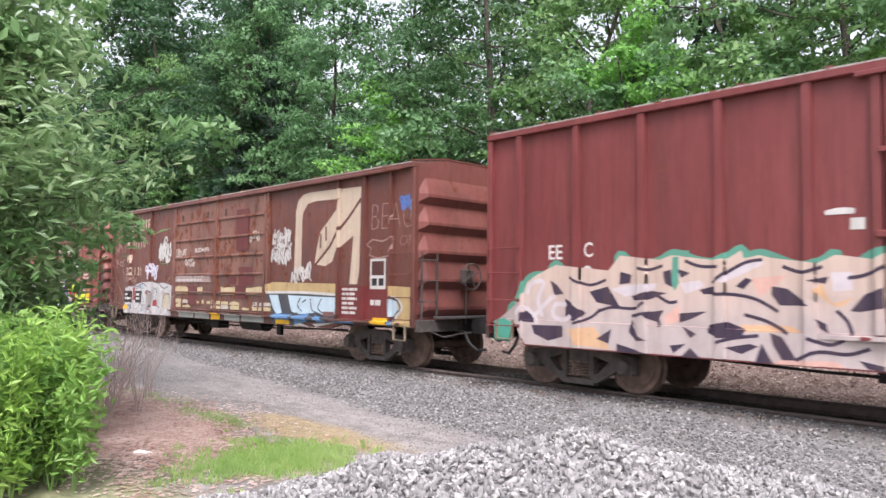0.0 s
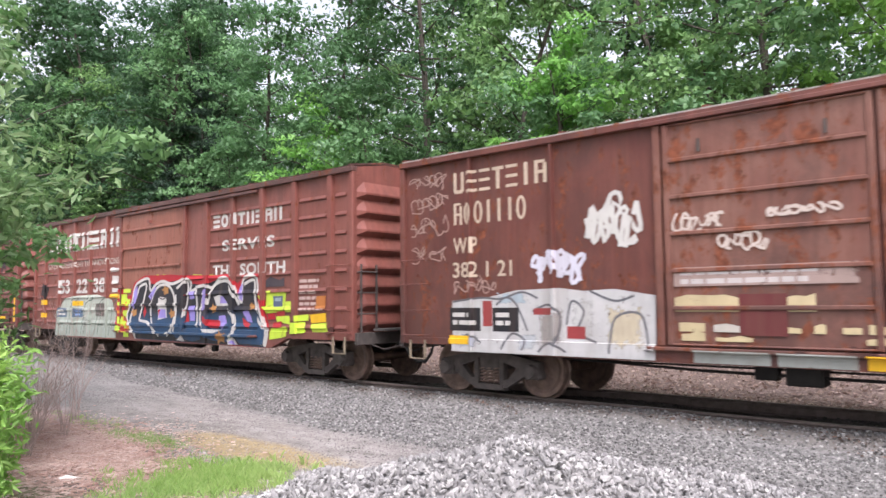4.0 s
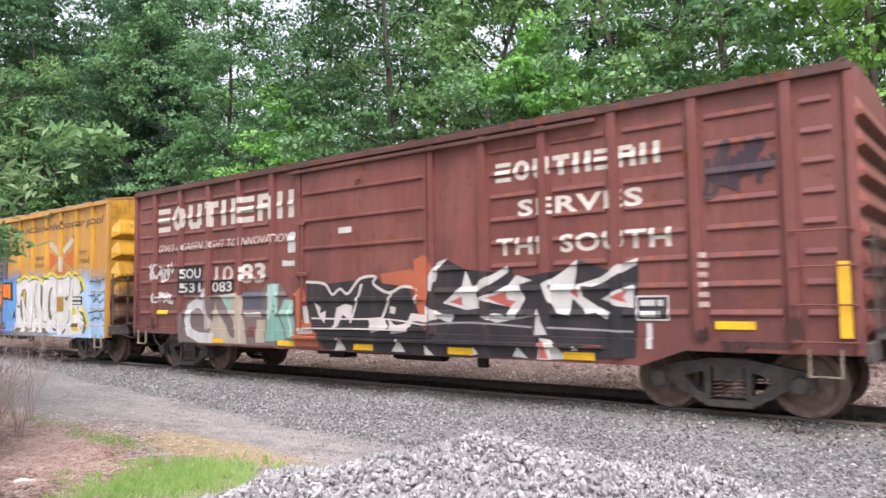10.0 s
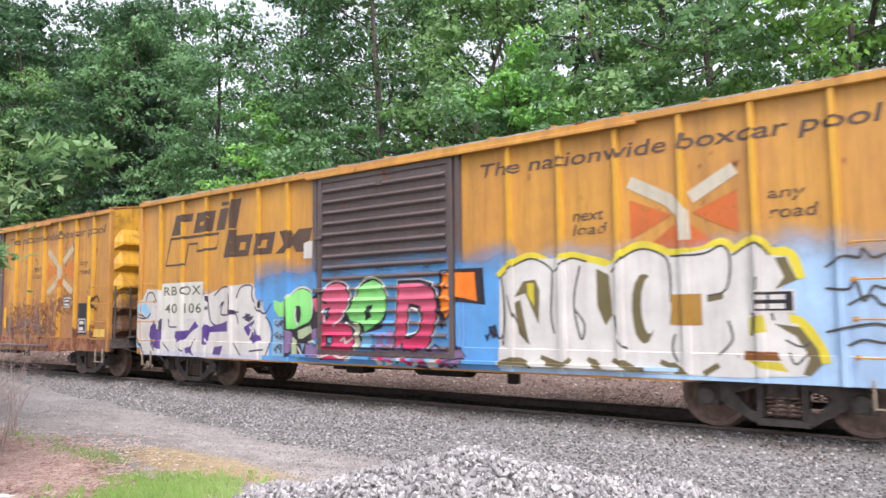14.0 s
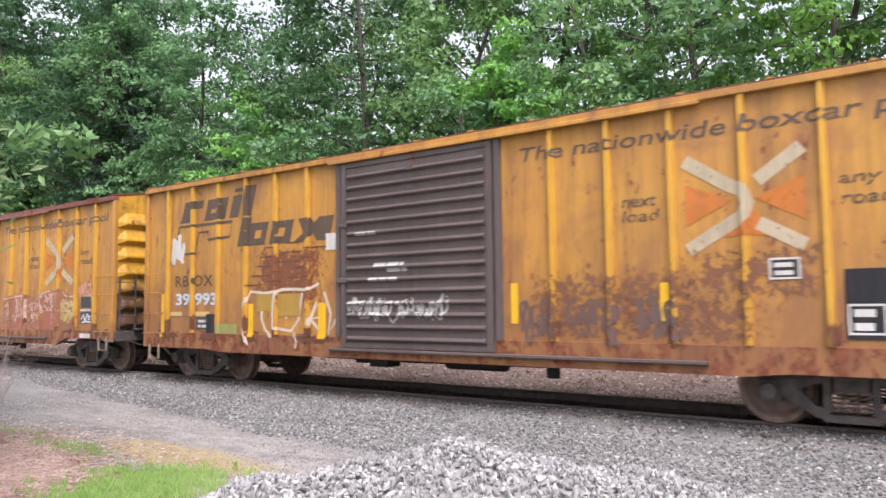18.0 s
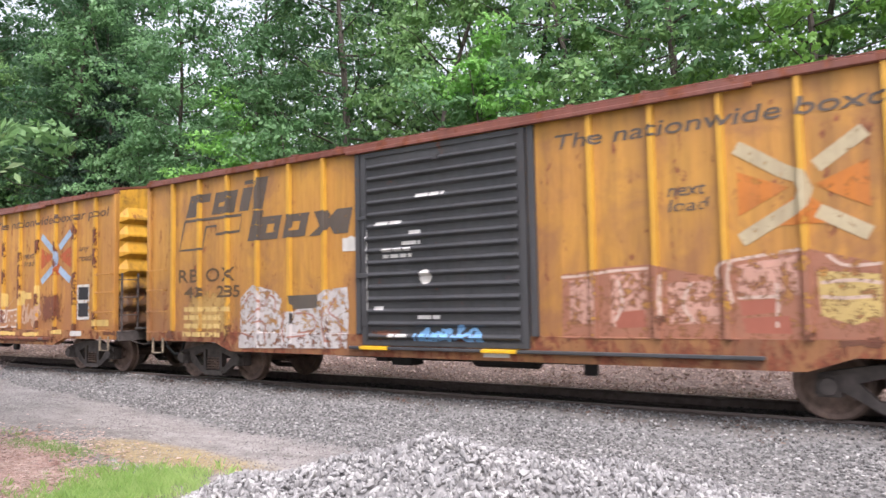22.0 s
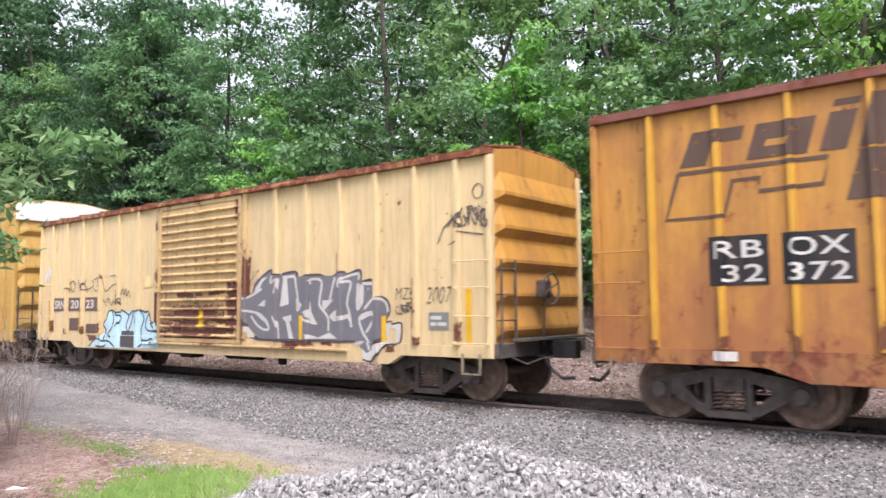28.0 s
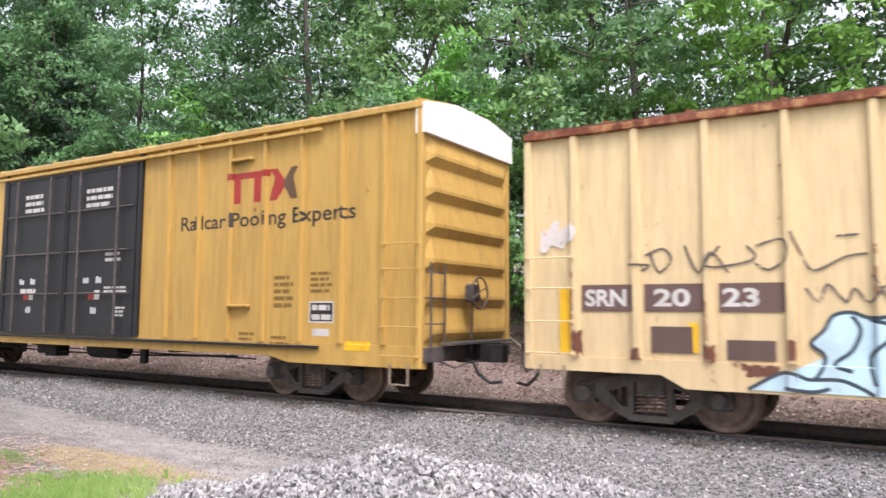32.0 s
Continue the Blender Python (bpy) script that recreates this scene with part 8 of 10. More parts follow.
    fills(ob, c, coal, "graffiti_base", [(1.43, 0.56), (1.43, 1.48), (1.56, 2.04), (1.8, 2.21), (1.9, 1.79), (2.25, 2.01), (2.33, 1.74), (2.84, 1.95), (3.08, 2.06), (3.17, 1.85), (3.46, 1.81), (3.72, 1.78), (4.01, 1.95), (4.25, 2.09), (4.3, 1.76), (4.71, 1.92), (5.15, 2.06), (5.14, 1.68), (5.09, 0.73), (4.14, 0.66)])
    fills(ob, c, fresh_white, "graffiti_beak", [(1.76, 1.48), (1.99, 1.62), (2.15, 1.75), (2.23, 2), (2.28, 1.55), (2.54, 1.4), (2.23, 1.37)], [(2.29, 1.69), (2.58, 1.85), (3.06, 2.05), (3.04, 1.94), (2.67, 1.75), (2.34, 1.59)], [(2.45, 1.55), (2.83, 1.66), (3.19, 1.82), (3.14, 1.56), (3.34, 1.54), (3.12, 1.21), (2.98, 1.24), (3.08, 1.41), (2.76, 1.47)], [(2.62, 1.23), (2.74, 1.32), (2.91, 1.31), (3.04, 1.21), (2.81, 1.17)], [(3.65, 1.75), (3.97, 1.91), (4.24, 2.09), (4.21, 1.95), (3.97, 1.83), (3.82, 1.64), (3.95, 1.39), (4.09, 1.28), (3.89, 1.32), (3.73, 1.53)])
    fills(ob, c, fresh_white, "graffiti_beak", [(4.03, 1.63), (4.27, 1.73), (4.3, 1.56), (4.51, 1.43), (4.72, 1.33), (4.66, 1.23), (4.51, 1.33), (4.36, 1.31), (4.28, 1.41)], [(4.17, 1.72), (4.58, 1.82), (4.84, 1.98), (5.16, 2.07), (5.13, 1.98), (4.83, 1.84), (4.47, 1.69)], [(4.59, 1.52), (4.82, 1.63), (5.07, 1.71), (5.11, 1.66), (4.96, 1.54), (5.07, 1.39), (4.83, 1.42)], [(3.53, 1.39), (3.74, 1.01), (3.48, 0.99)], [(3.59, 0.96), (3.77, 0.94), (4.05, 0.66), (3.54, 0.64)], [(1.41, 1.44), (1.78, 1.3), (2.01, 1.3), (1.9, 1.15), (1.68, 1.23), (1.42, 1.17)])
    fills(ob, c, fresh_white, "graffiti_edge", [(1.47, 1.88), (1.66, 2.16), (1.87, 2.21), (1.66, 2.04), (1.56, 1.68), (1.47, 1.7)], [(3.19, 1.9), (3.46, 1.81), (3.15, 1.73), (2.91, 1.62)])
    fills(ob, c, paint((0.45, 0.12, 0.1), 0.1), "graffiti_shade", [(1.89, 1.5), (2.15, 1.59), (2.16, 1.44)], [(2.64, 1.56), (2.99, 1.65), (3.02, 1.53), (3.18, 1.5), (3.06, 1.41), (2.82, 1.48)], [(4.09, 1.63), (4.21, 1.68), (4.23, 1.53)], [(4.73, 1.54), (4.98, 1.64), (4.91, 1.54), (4.97, 1.46)], [(3.59, 0.93), (3.67, 0.9), (3.75, 0.66), (3.57, 0.66)])
    lines(ob, c, paint((0.3, 0.28, 0.28), 0.3), "graffiti_line", 0.03, [(1.4, 1.13), (2.31, 1.17), (3.44, 1.11)], [(2.57, 1.26), (3.06, 1.23), (3.48, 1.29)], [(3.73, 1.11), (4.35, 1.09), (5.05, 1.07)])
    fills(ob, c, fresh_white, "graffiti_tooth", [(3.2, 0.82), (3.38, 0.65), (3.12, 0.67)], [(2.37, 0.79), (2.47, 0.68), (2.31, 0.65)], [(1.37, 0.79), (1.58, 0.56), (1.39, 0.58)], [(0.8, 0.88), (0.95, 0.66), (0.64, 0.66)], [(-0.67, 0.88), (-0.47, 0.65), (-0.77, 0.63)], [(4.16, 0.86), (4.22, 0.79), (4.11, 0.78)])
    lines(ob, c, fresh_white, "graffiti_line", 0.08, [(5.28, 0.73), (5.28, 0.95), (5.28, 1.19)])
    placard(ob, c, 5.1, 5.56, 1.22, 1.56, 3)
    for x0, x1, z0, z1 in ((6.15, 6.64, 1.12, 1.22), (1.87, 2.38, 0.66, 0.77), (3.98, 4.48, 0.66, 0.77), (-0.28, 0.2, 0.66, 0.77), (-4.6, -4.2, 0.68, 0.78), (-2.4, -1.9, 0.68, 0.78), (-6.82, -6.36, 1.28, 1.38)):
        patch(ob, c, x0, x1, z0, z1, yellow, "reflector")
    scribble(ob, c, 6.08, 6.9, 2.9, 3.5, paint((0.05, 0.035, 0.045), 0.3), 9, 0.07, 4)
    bars(ob, c, 5.98, 6.12, 1.4, 2.1, 6, paint((0.5, 0.36, 0.32), 0.4), 2)
    patch(ob, c, -0.64, -0.3, 2.78, 2.89, fresh_white, "notice")
    for x0, x1, z0, z1 in ((-2.12, -1.9, 2.5, 2.9), (-2.3, -1.92, 2.24, 2.36)):
        patch(ob, c, x0, x1, z0, z1, fresh_white, "notice", 0.04)


def corner_strip(ob, c, x0, x1, z0, z1):
    part("reflective_strip", boxes((x0, x1, -SIDE - 0.016, -SIDE - 0.006, z0, z1)), "yellow", ob, "bright yellow safety strip")


def pool_words(ob, c, shade, bar, square, mark):
    """The slanted trade mark, the slogan and the crossed-arrow emblem of the yellow pool cars."""
    dark, hole = paint(shade, 0.45), paint((0.46, 0.23, 0.05), 0.1)
    up = 0.06
    for pts in (((-6.56, 3.29), (-6.22, 3.29), (-6.13, 3.57), (-5.77, 3.57), (-5.72, 3.74), (-6.38, 3.74)),
                ((-5.72, 3.29), (-5.02, 3.29), (-4.9, 3.73), (-5.58, 3.73)),
                ((-4.89, 3.29), (-4.6, 3.29), (-4.46, 3.74), (-4.75, 3.74)), ((-4.72, 3.8), (-4.44, 3.8), (-4.41, 3.88), (-4.69, 3.88)),
                ((-4.47, 3.29), (-4.2, 3.29), (-4.03, 3.9), (-4.3, 3.9)),
                ((-4.63, 2.69), (-3.8, 2.69), (-3.66, 3.13), (-4.2, 3.13), (-4.17, 3.26), (-4.46, 3.26)),
                ((-3.66, 2.69), (-3.07, 2.69), (-2.95, 3.12), (-3.54, 3.12)),
                ((-2.97, 2.68), (-2.62, 2.68), (-2.45, 2.83), (-2.35, 2.68), (-2.02, 2.68), (-2.25, 2.92), (-1.9, 3.12), (-2.28, 3.12), (-2.42, 3.01), (-2.5, 3.12), (-2.84, 3.12), (-2.62, 2.9))):
        poly(ob, c, [(x, z + up) for x, z in pts], dark, "emblem_block")
    for pts in (((-5.5, 3.44), (-5.24, 3.44), (-5.21, 3.52), (-5.47, 3.52)), ((-4.1, 2.82), (-3.92, 2.82), (-3.87, 2.98), (-4.05, 2.98)), ((-3.42, 2.82), (-3.24, 2.82), (-3.19, 2.98), (-3.37, 2.98))):
        poly(ob, c, [(x, z + up) for x, z in pts], hole, "emblem_slot")
    bm = bmesh.new()
    ribbon(bm, [(x, z + up) for x, z in ((-6.58, 3.22), (-4.79, 3.22), (-4.86, 2.91), (-5.58, 2.89), (-5.56, 3.06), (-5.89, 3.06), (-6.01, 2.62), (-6.76, 2.62), (-6.58, 3.22))], 0.055, 0, 0.00002)
    drape(ob, c, bm, dark, "emblem_line")
    word(ob, c, "The nationwide boxcar pool", 1.9, 7.4, 3.58, 3.86, dark, 0.25, 1.0, 0.012)
    faint = paint(shade, 0.75)
    word(ob, c, "next", 3.55, 4.02, 2.82, 2.96, faint, 0.2)
    word(ob, c, "load", 3.55, 4.05, 2.62, 2.78, faint, 0.2)
    word(ob, c, "any", 6.18, 6.6, 2.84, 2.98, faint, 0.2)
    word(ob, c, "road", 6.2, 6.72, 2.64, 2.8, faint, 0.2)
    if square:
        for pts in (((4.42, 3.05), (4.42, 2.5), (5.0, 2.8)), ((5.84, 3.05), (5.84, 2.5), (5.26, 2.8)), ((4.6, 2.35), (5.6, 2.35), (5.14, 2.75))):
            poly(ob, c, list(pts), square, "emblem_square")
    for pts in mark:
        bm = bmesh.new()
        ribbon(bm, pts, 0.17)
        drape(ob, c, bm, bar, "emblem_arm")


FULL_X = [[(4.42, 3.36), (4.95, 3.0)], [(5.82, 3.38), (5.3, 3.02)], [(4.95, 3.0), (5.12, 2.92), (5.18, 2.76), (5.12, 2.6), (4.95, 2.5)], [(5.3, 2.5), (5.82, 2.2)], [(4.95, 2.5), (4.44, 2.2)]]


def paint_bright(ob, c):
    silver = paint((0.5, 0.46, 0.36), 0.3)
    pool_words(ob, c, (0.09, 0.06, 0.045), silver, paint((0.52, 0.13, 0.03), 0.5), [[(4.42, 3.3), (5.0, 2.98)], [(5.82, 3.32), (5.25, 3.0)], [(4.98, 2.98), (5.14, 2.8), (5.16, 2.45)]])
    haze = paint((0.1, 0.3, 0.6), 0.0, None, 0, 1, (2.0, 2.7))
    patch(ob, c, -3.6, 2.6, 0.66, 2.75, haze, "sprayed_haze")
    sky_blue = paint((0.35, 0.52, 0.72), 0.05, None, 0, 1, (1.9, 2.6))
    patch(ob, c, 2.3, 7.74, 0.66, 2.6, sky_blue, "sprayed_haze")
    pale = paint((0.5, 0.5, 0.58), 0.02, None, 0, 1, (1.75, 2.15))
    patch(ob, c, -7.7, -3.3, 0.66, 2.3, pale, "graffiti_base")
    violet, inky = paint((0.09, 0.05, 0.22), 0.05), paint((0.05, 0.045, 0.08), 0.05)
    bubble, olive, inkline = paint((0.58, 0.565, 0.53), 0.08), paint((0.13, 0.11, 0.05), 0.1), paint((0.06, 0.06, 0.055), 0.1)
    mauve = paint((0.22, 0.15, 0.28), 0.05)
    fills(ob, c, bubble, "graffiti_fill", [(-7.92, 1.8), (-7.52, 2.17), (-7.26, 2.02), (-6.87, 2.14), (-6.78, 0.71), (-7.56, 0.55), (-7.69, 0.88), (-7.93, 1.12)], [(-7.34, 1.5), (-6.88, 1.68), (-5.59, 1.38), (-5.19, 1.98), (-4.92, 2.05), (-4.46, 2.15), (-4.02, 2.17), (-3.65, 2.18), (-3.58, 1.79), (-3.28, 1.59), (-3.2, 1.51), (-3.07, 1.2), (-3.1, 0.75), (-6.78, 0.76), (-7.28, 1.12)])
    fills(ob, c, violet, "graffiti_shade", [(-7.34, 1.31), (-7.21, 1.39), (-6.89, 1.22), (-6.88, 0.8), (-7.16, 0.83), (-7.39, 1.08)], [(-6.34, 1.2), (-5.82, 1.23), (-5.59, 1.43), (-5.46, 1.31), (-5.7, 1.21), (-5.94, 1.04), (-6.23, 0.96), (-6.37, 1.08)], [(-5.18, 1.36), (-5.05, 1.31), (-4.59, 1.39), (-4.42, 1.45), (-4.43, 1.21), (-5.06, 1.19), (-5.15, 0.92), (-5.32, 0.96), (-5.29, 1.21)], [(-4.86, 0.88), (-4.56, 0.92), (-4.66, 0.72), (-4.92, 0.73)], [(-3.92, 1.3), (-3.59, 1.44), (-3.51, 1.32), (-3.35, 1.05), (-3.57, 0.97), (-3.83, 1.13)], [(-5.94, 0.84), (-5.71, 0.88), (-5.66, 0.74), (-5.89, 0.73)])
    fills(ob, c, paint((0.3, 0.55, 0.75), 0.05), "graffiti_fill", [(-7.92, 1.8), (-7.53, 1.84), (-7.34, 1.61), (-7.47, 1.5), (-7.92, 1.7)], [(-7.93, 1.12), (-7.79, 1.01), (-7.69, 0.82), (-7.91, 0.83)])
    lines(ob, c, inky, "graffiti_outline", 0.035, [(-7.53, 1.89), (-7.46, 2.07), (-7.26, 2.07), (-7.11, 1.87), (-6.98, 1.73)], [(-7.92, 1.7), (-7.54, 1.5), (-7.34, 1.61)], [(-7.88, 1.61), (-7.67, 1.49), (-7.54, 1.5)], [(-7.93, 1.12), (-7.69, 0.88), (-7.56, 0.55)], [(-6.89, 1.49), (-6.92, 1.22), (-7.15, 1.31)], [(-5.16, 1.97), (-5.05, 1.46), (-4.84, 1.33)], [(-4.92, 1.96), (-4.66, 2.12), (-4.43, 2.11), (-4.34, 1.86), (-4.33, 1.61), (-4.09, 1.61)], [(-4.73, 1.71), (-4.62, 1.83), (-4.68, 1.58), (-4.48, 1.55), (-4.19, 1.57), (-4.1, 1.37)], [(-4.18, 1.89), (-4.01, 2.12), (-3.67, 2.13), (-3.67, 1.91), (-3.41, 1.63), (-3.24, 1.58), (-3.06, 1.77)], [(-3.24, 1.51), (-3.08, 1.35), (-3.02, 1.13), (-3.19, 0.75)])
    lines(ob, c, inky, "graffiti_outline", 0.035, [(-6.61, 1.49), (-6.58, 1.31), (-6.28, 1.3)], [(-5.6, 1.04), (-5.72, 0.78), (-5.61, 0.69)], [(-6.78, 0.94), (-6.53, 0.76)], [(-4.21, 0.97), (-3.99, 0.73)], [(-3.96, 1.48), (-3.72, 1.56), (-3.82, 1.44)], [(-3.59, 1.44), (-3.7, 1.05), (-3.49, 1.28)], [(-7.29, 0.94), (-7.13, 0.75)], [(-6.17, 0.86), (-6, 0.77)], [(-3.71, 0.82), (-3.27, 0.86)])
    fills(ob, c, inky, "graffiti_shade", [(-3.86, 1.6), (-3.75, 1.52), (-3.59, 1.52), (-3.73, 1.4), (-3.89, 1.44)], [(-4.68, 1.79), (-4.56, 1.85), (-4.63, 1.7)], [(-4.41, 1.7), (-4.14, 1.61), (-4.34, 1.55)])
    lines(ob, c, bubble, "graffiti_highlight", 0.05, [(-3.73, 1.32), (-3.6, 1.21)], [(-3.89, 1.21), (-3.74, 1.09), (-3.6, 1.36), (-3.56, 1.13)])
    patch(ob, c, -3.0, -2.66, 0.75, 1.46, paint((0.22, 0.42, 0.6), 0.05), "graffiti_base")
    for z in (0.82, 1.06, 1.28):
        scribble(ob, c, -2.95, -2.7, z, z + 0.16, inky, int(z * 90), 0.025, 2)
    patch(ob, c, -6.9, -5.25, 1.48, 2.28, paint((0.6, 0.6, 0.54), 0.05), "number_panel")
    num = paint((0.1, 0.09, 0.06), 0.1)
    word(ob, c, "RB OX", -6.8, -5.4, 2.0, 2.2, num, 0, 1.1)
    word(ob, c, "40 106", -6.75, -5.38, 1.6, 1.82, num, 0, 1.1)
    edge = paint((0.02, 0.02, 0.03), 0.0)
    leafy, rose = paint((0.13, 0.5, 0.12), 0.0, (0.25, 0.65, 0.2), 0.9, 1.8), paint((0.5, 0.03, 0.1), 0.0, (0.6, 0.12, 0.2), 0.9, 1.9)
    throwup(ob, c, "D", 0.28, 1.0, 0.85, 2.05, ((0.085, fresh_white, "graffiti_rim"), (0.07, edge, "graffiti_outline"), (0.035, rose, "graffiti_fill")), 0.03, 6)
    wildstyle(ob, c, -0.3, 1.6, 0.66, 1.05, mauve, edge, 35, 4, 0.17, 0.03, None, (paint((0.2, 0.45, 0.7), 0), fresh_white, rose))
    fills(ob, c, edge, "graffiti_outline", [(-2.63, 1.86), (-2.4, 2.01), (-2.17, 2.1), (-1.94, 2.01), (-1.84, 1.86), (-1.66, 1.93), (-1.4, 2.12), (-1.17, 2.15), (-0.91, 2.09), (-0.76, 1.85), (-0.59, 2.13), (-0.28, 2.19), (-0.06, 2.1), (0.04, 1.87), (0.03, 1.56), (-0.1, 1.29), (-0.52, 1.2), (-0.56, 1.07), (-0.75, 0.94), (-0.82, 0.77), (-1.65, 0.71), (-1.7, 1.13), (-1.92, 0.99), (-2.08, 0.78), (-2.38, 0.77), (-2.63, 0.73), (-2.61, 1.28), (-2.68, 1.46)])
    fills(ob, c, leafy, "graffiti_fill", [(-2.99, 1.84), (-2.77, 1.78), (-2.6, 1.86), (-2.6, 1.51), (-2.82, 1.5), (-2.98, 1.65)], [(-2.58, 1.86), (-2.32, 2), (-2.13, 2.03), (-1.91, 1.94), (-1.81, 1.76), (-1.84, 1.55), (-1.98, 1.4), (-2.28, 1.31), (-2.36, 1.27), (-2.53, 1.27), (-2.57, 1.71)], [(-0.74, 1.81), (-0.53, 2.06), (-0.29, 2.13), (-0.09, 2.04), (0.01, 1.81), (-0, 1.56), (-0.16, 1.38), (-0.49, 1.23), (-0.54, 1.39), (-0.85, 1.43), (-0.92, 1.56)])
    fills(ob, c, rose, "graffiti_fill", [(-1.79, 1.83), (-1.63, 1.86), (-1.37, 2.07), (-1.14, 2.1), (-0.94, 2.02), (-0.87, 1.82), (-1.03, 1.53), (-1.28, 1.33), (-1.01, 1.39), (-0.82, 1.29), (-0.74, 1.1), (-0.82, 0.84), (-1.05, 0.72), (-1.58, 0.72), (-1.6, 1.06), (-1.65, 1.34), (-1.71, 1.55)])
    fills(ob, c, edge, "graffiti_outline", [(-2.34, 1.71), (-2.22, 1.7), (-2.19, 1.56), (-2.24, 1.38), (-2.34, 1.42)], [(-1.5, 1.64), (-1.36, 1.67), (-1.35, 1.54), (-1.44, 1.42), (-1.51, 1.47)], [(-1.46, 1.16), (-1.29, 1.16), (-1.3, 0.96), (-1.47, 0.96)], [(-0.46, 1.67), (-0.31, 1.7), (-0.35, 1.48), (-0.48, 1.42)])
    fills(ob, c, paint((0.2, 0.42, 0.62), 0.05), "graffiti_fill", [(-1.42, 1.12), (-1.32, 1.12), (-1.33, 1.03), (-1.42, 1.03)], [(-0.55, 1.18), (-0.31, 1.18), (-0.33, 0.96), (-0.55, 0.95)], [(-2.16, 0.99), (-2.07, 1), (-2.11, 0.85)], [(-1.48, 1.59), (-1.4, 1.62), (-1.42, 1.5)])
    fills(ob, c, mauve, "graffiti_fill", [(-1.91, 1.23), (-1.69, 1.3), (-1.67, 1.13), (-1.88, 1.06)], [(-2.03, 0.99), (-1.75, 0.96), (-1.65, 0.75), (-2.05, 0.74)], [(-0.22, 1.19), (-0.05, 1.22), (-0.07, 0.98), (-0.21, 0.96)], [(0.01, 1.25), (0.2, 1.25), (0.18, 0.98), (0, 1)], [(-2.59, 1.27), (-2.44, 1.2), (-2.46, 0.84), (-2.6, 0.8)], [(-0.04, 0.92), (0.18, 0.92), (0.17, 0.77), (-0.05, 0.76)])
    fills(ob, c, paint((0.4, 0.47, 0.28), 0.05), "graffiti_fill", [(-2.28, 1.24), (-1.94, 1.34), (-1.87, 1.23), (-2.14, 1.09), (-2.27, 1.09)], [(-0.72, 1.39), (-0.6, 1.39), (-0.61, 0.94), (-0.73, 0.97)], [(-2.44, 1.13), (-2.31, 1.06), (-2.27, 0.77), (-2.42, 0.77)])
    lines(ob, c, fresh_white, "graffiti_rim", 0.04, [(-2.6, 1.86), (-2.36, 2.01), (-2.13, 2.06), (-1.91, 1.97), (-1.8, 1.76), (-1.84, 1.51)], [(-1.66, 1.89), (-1.39, 2.1), (-1.13, 2.14), (-0.91, 2.05), (-0.84, 1.82), (-1.04, 1.49), (-1.28, 1.32)], [(-0.76, 1.82), (-0.56, 2.1), (-0.28, 2.17), (-0.06, 2.06), (0.05, 1.84)], [(-0.93, 1.39), (-0.73, 1.29), (-0.7, 1.07), (-0.8, 0.81), (-1.02, 0.71)], [(-1.69, 1.34), (-1.63, 1.2), (-1.67, 0.99), (-1.61, 0.75)], [(-2.26, 0.95), (-2.15, 0.78), (-2.31, 0.74)], [(-1.99, 1.02), (-1.78, 1.05), (-1.68, 0.86)], [(-1.58, 0.76), (-1.3, 0.83), (-1.04, 0.77), (-0.82, 0.87)], [(-2.34, 1.67), (-2.36, 1.49), (-2.29, 1.34)], [(-1.52, 1.64), (-1.5, 1.4)])
    lines(ob, c, fresh_white, "graffiti_rim", 0.04, [(-1.09, 1.06), (-0.99, 1.13), (-0.97, 1.03), (-0.77, 1.13)])
    orange = paint((0.75, 0.2, 0.02), 0.0)
    for pts, m in (((((1.1, 1.62), (1.18, 2.24), (1.98, 2.24), (1.72, 1.98), (2.02, 1.66), (1.5, 1.72), (1.2, 1.28))), edge), (((1.18, 1.68), (1.24, 2.18), (1.82, 2.18), (1.58, 1.96), (1.86, 1.72), (1.5, 1.8), (1.28, 1.45)), orange)):
        poly(ob, c, list(pts), m, "graffiti_arrow")
    lines(ob, c, paint((0.62, 0.52, 0.04), 0.15), "graffiti_rim", 0.2, [(2.29, 2.06), (2.55, 2.24), (2.87, 2.33), (3.19, 2.21), (3.48, 2.3), (3.76, 2.24), (4.04, 2.16), (4.12, 2.09), (4.3, 2.27), (4.56, 2.38), (4.81, 2.31), (4.96, 2.25), (5.39, 2.26), (5.62, 2.35), (5.78, 2.24), (6.02, 2.36), (6.18, 2.2), (6.39, 2.17), (6.48, 1.89)], [(6.13, 1.71), (6.2, 1.41), (6.45, 1.37), (6.64, 1.11), (6.71, 0.9)])
    fills(ob, c, bubble, "graffiti_fill", [(2.29, 2.06), (2.55, 2.24), (2.87, 2.33), (3.19, 2.21), (3.48, 2.3), (3.76, 2.24), (4.04, 2.16), (4.12, 2.09), (4.3, 2.27), (4.56, 2.38), (4.81, 2.31), (4.96, 2.25), (5.39, 2.26), (5.62, 2.35), (5.78, 2.24), (6.02, 2.36), (6.18, 2.2), (6.39, 2.17), (6.48, 1.89), (6.25, 1.78), (6.13, 1.71), (6.2, 1.41), (6.45, 1.37), (6.64, 1.11), (6.71, 0.9), (6.55, 0.76), (5.76, 0.71), (4.88, 0.72), (2.26, 0.71)])
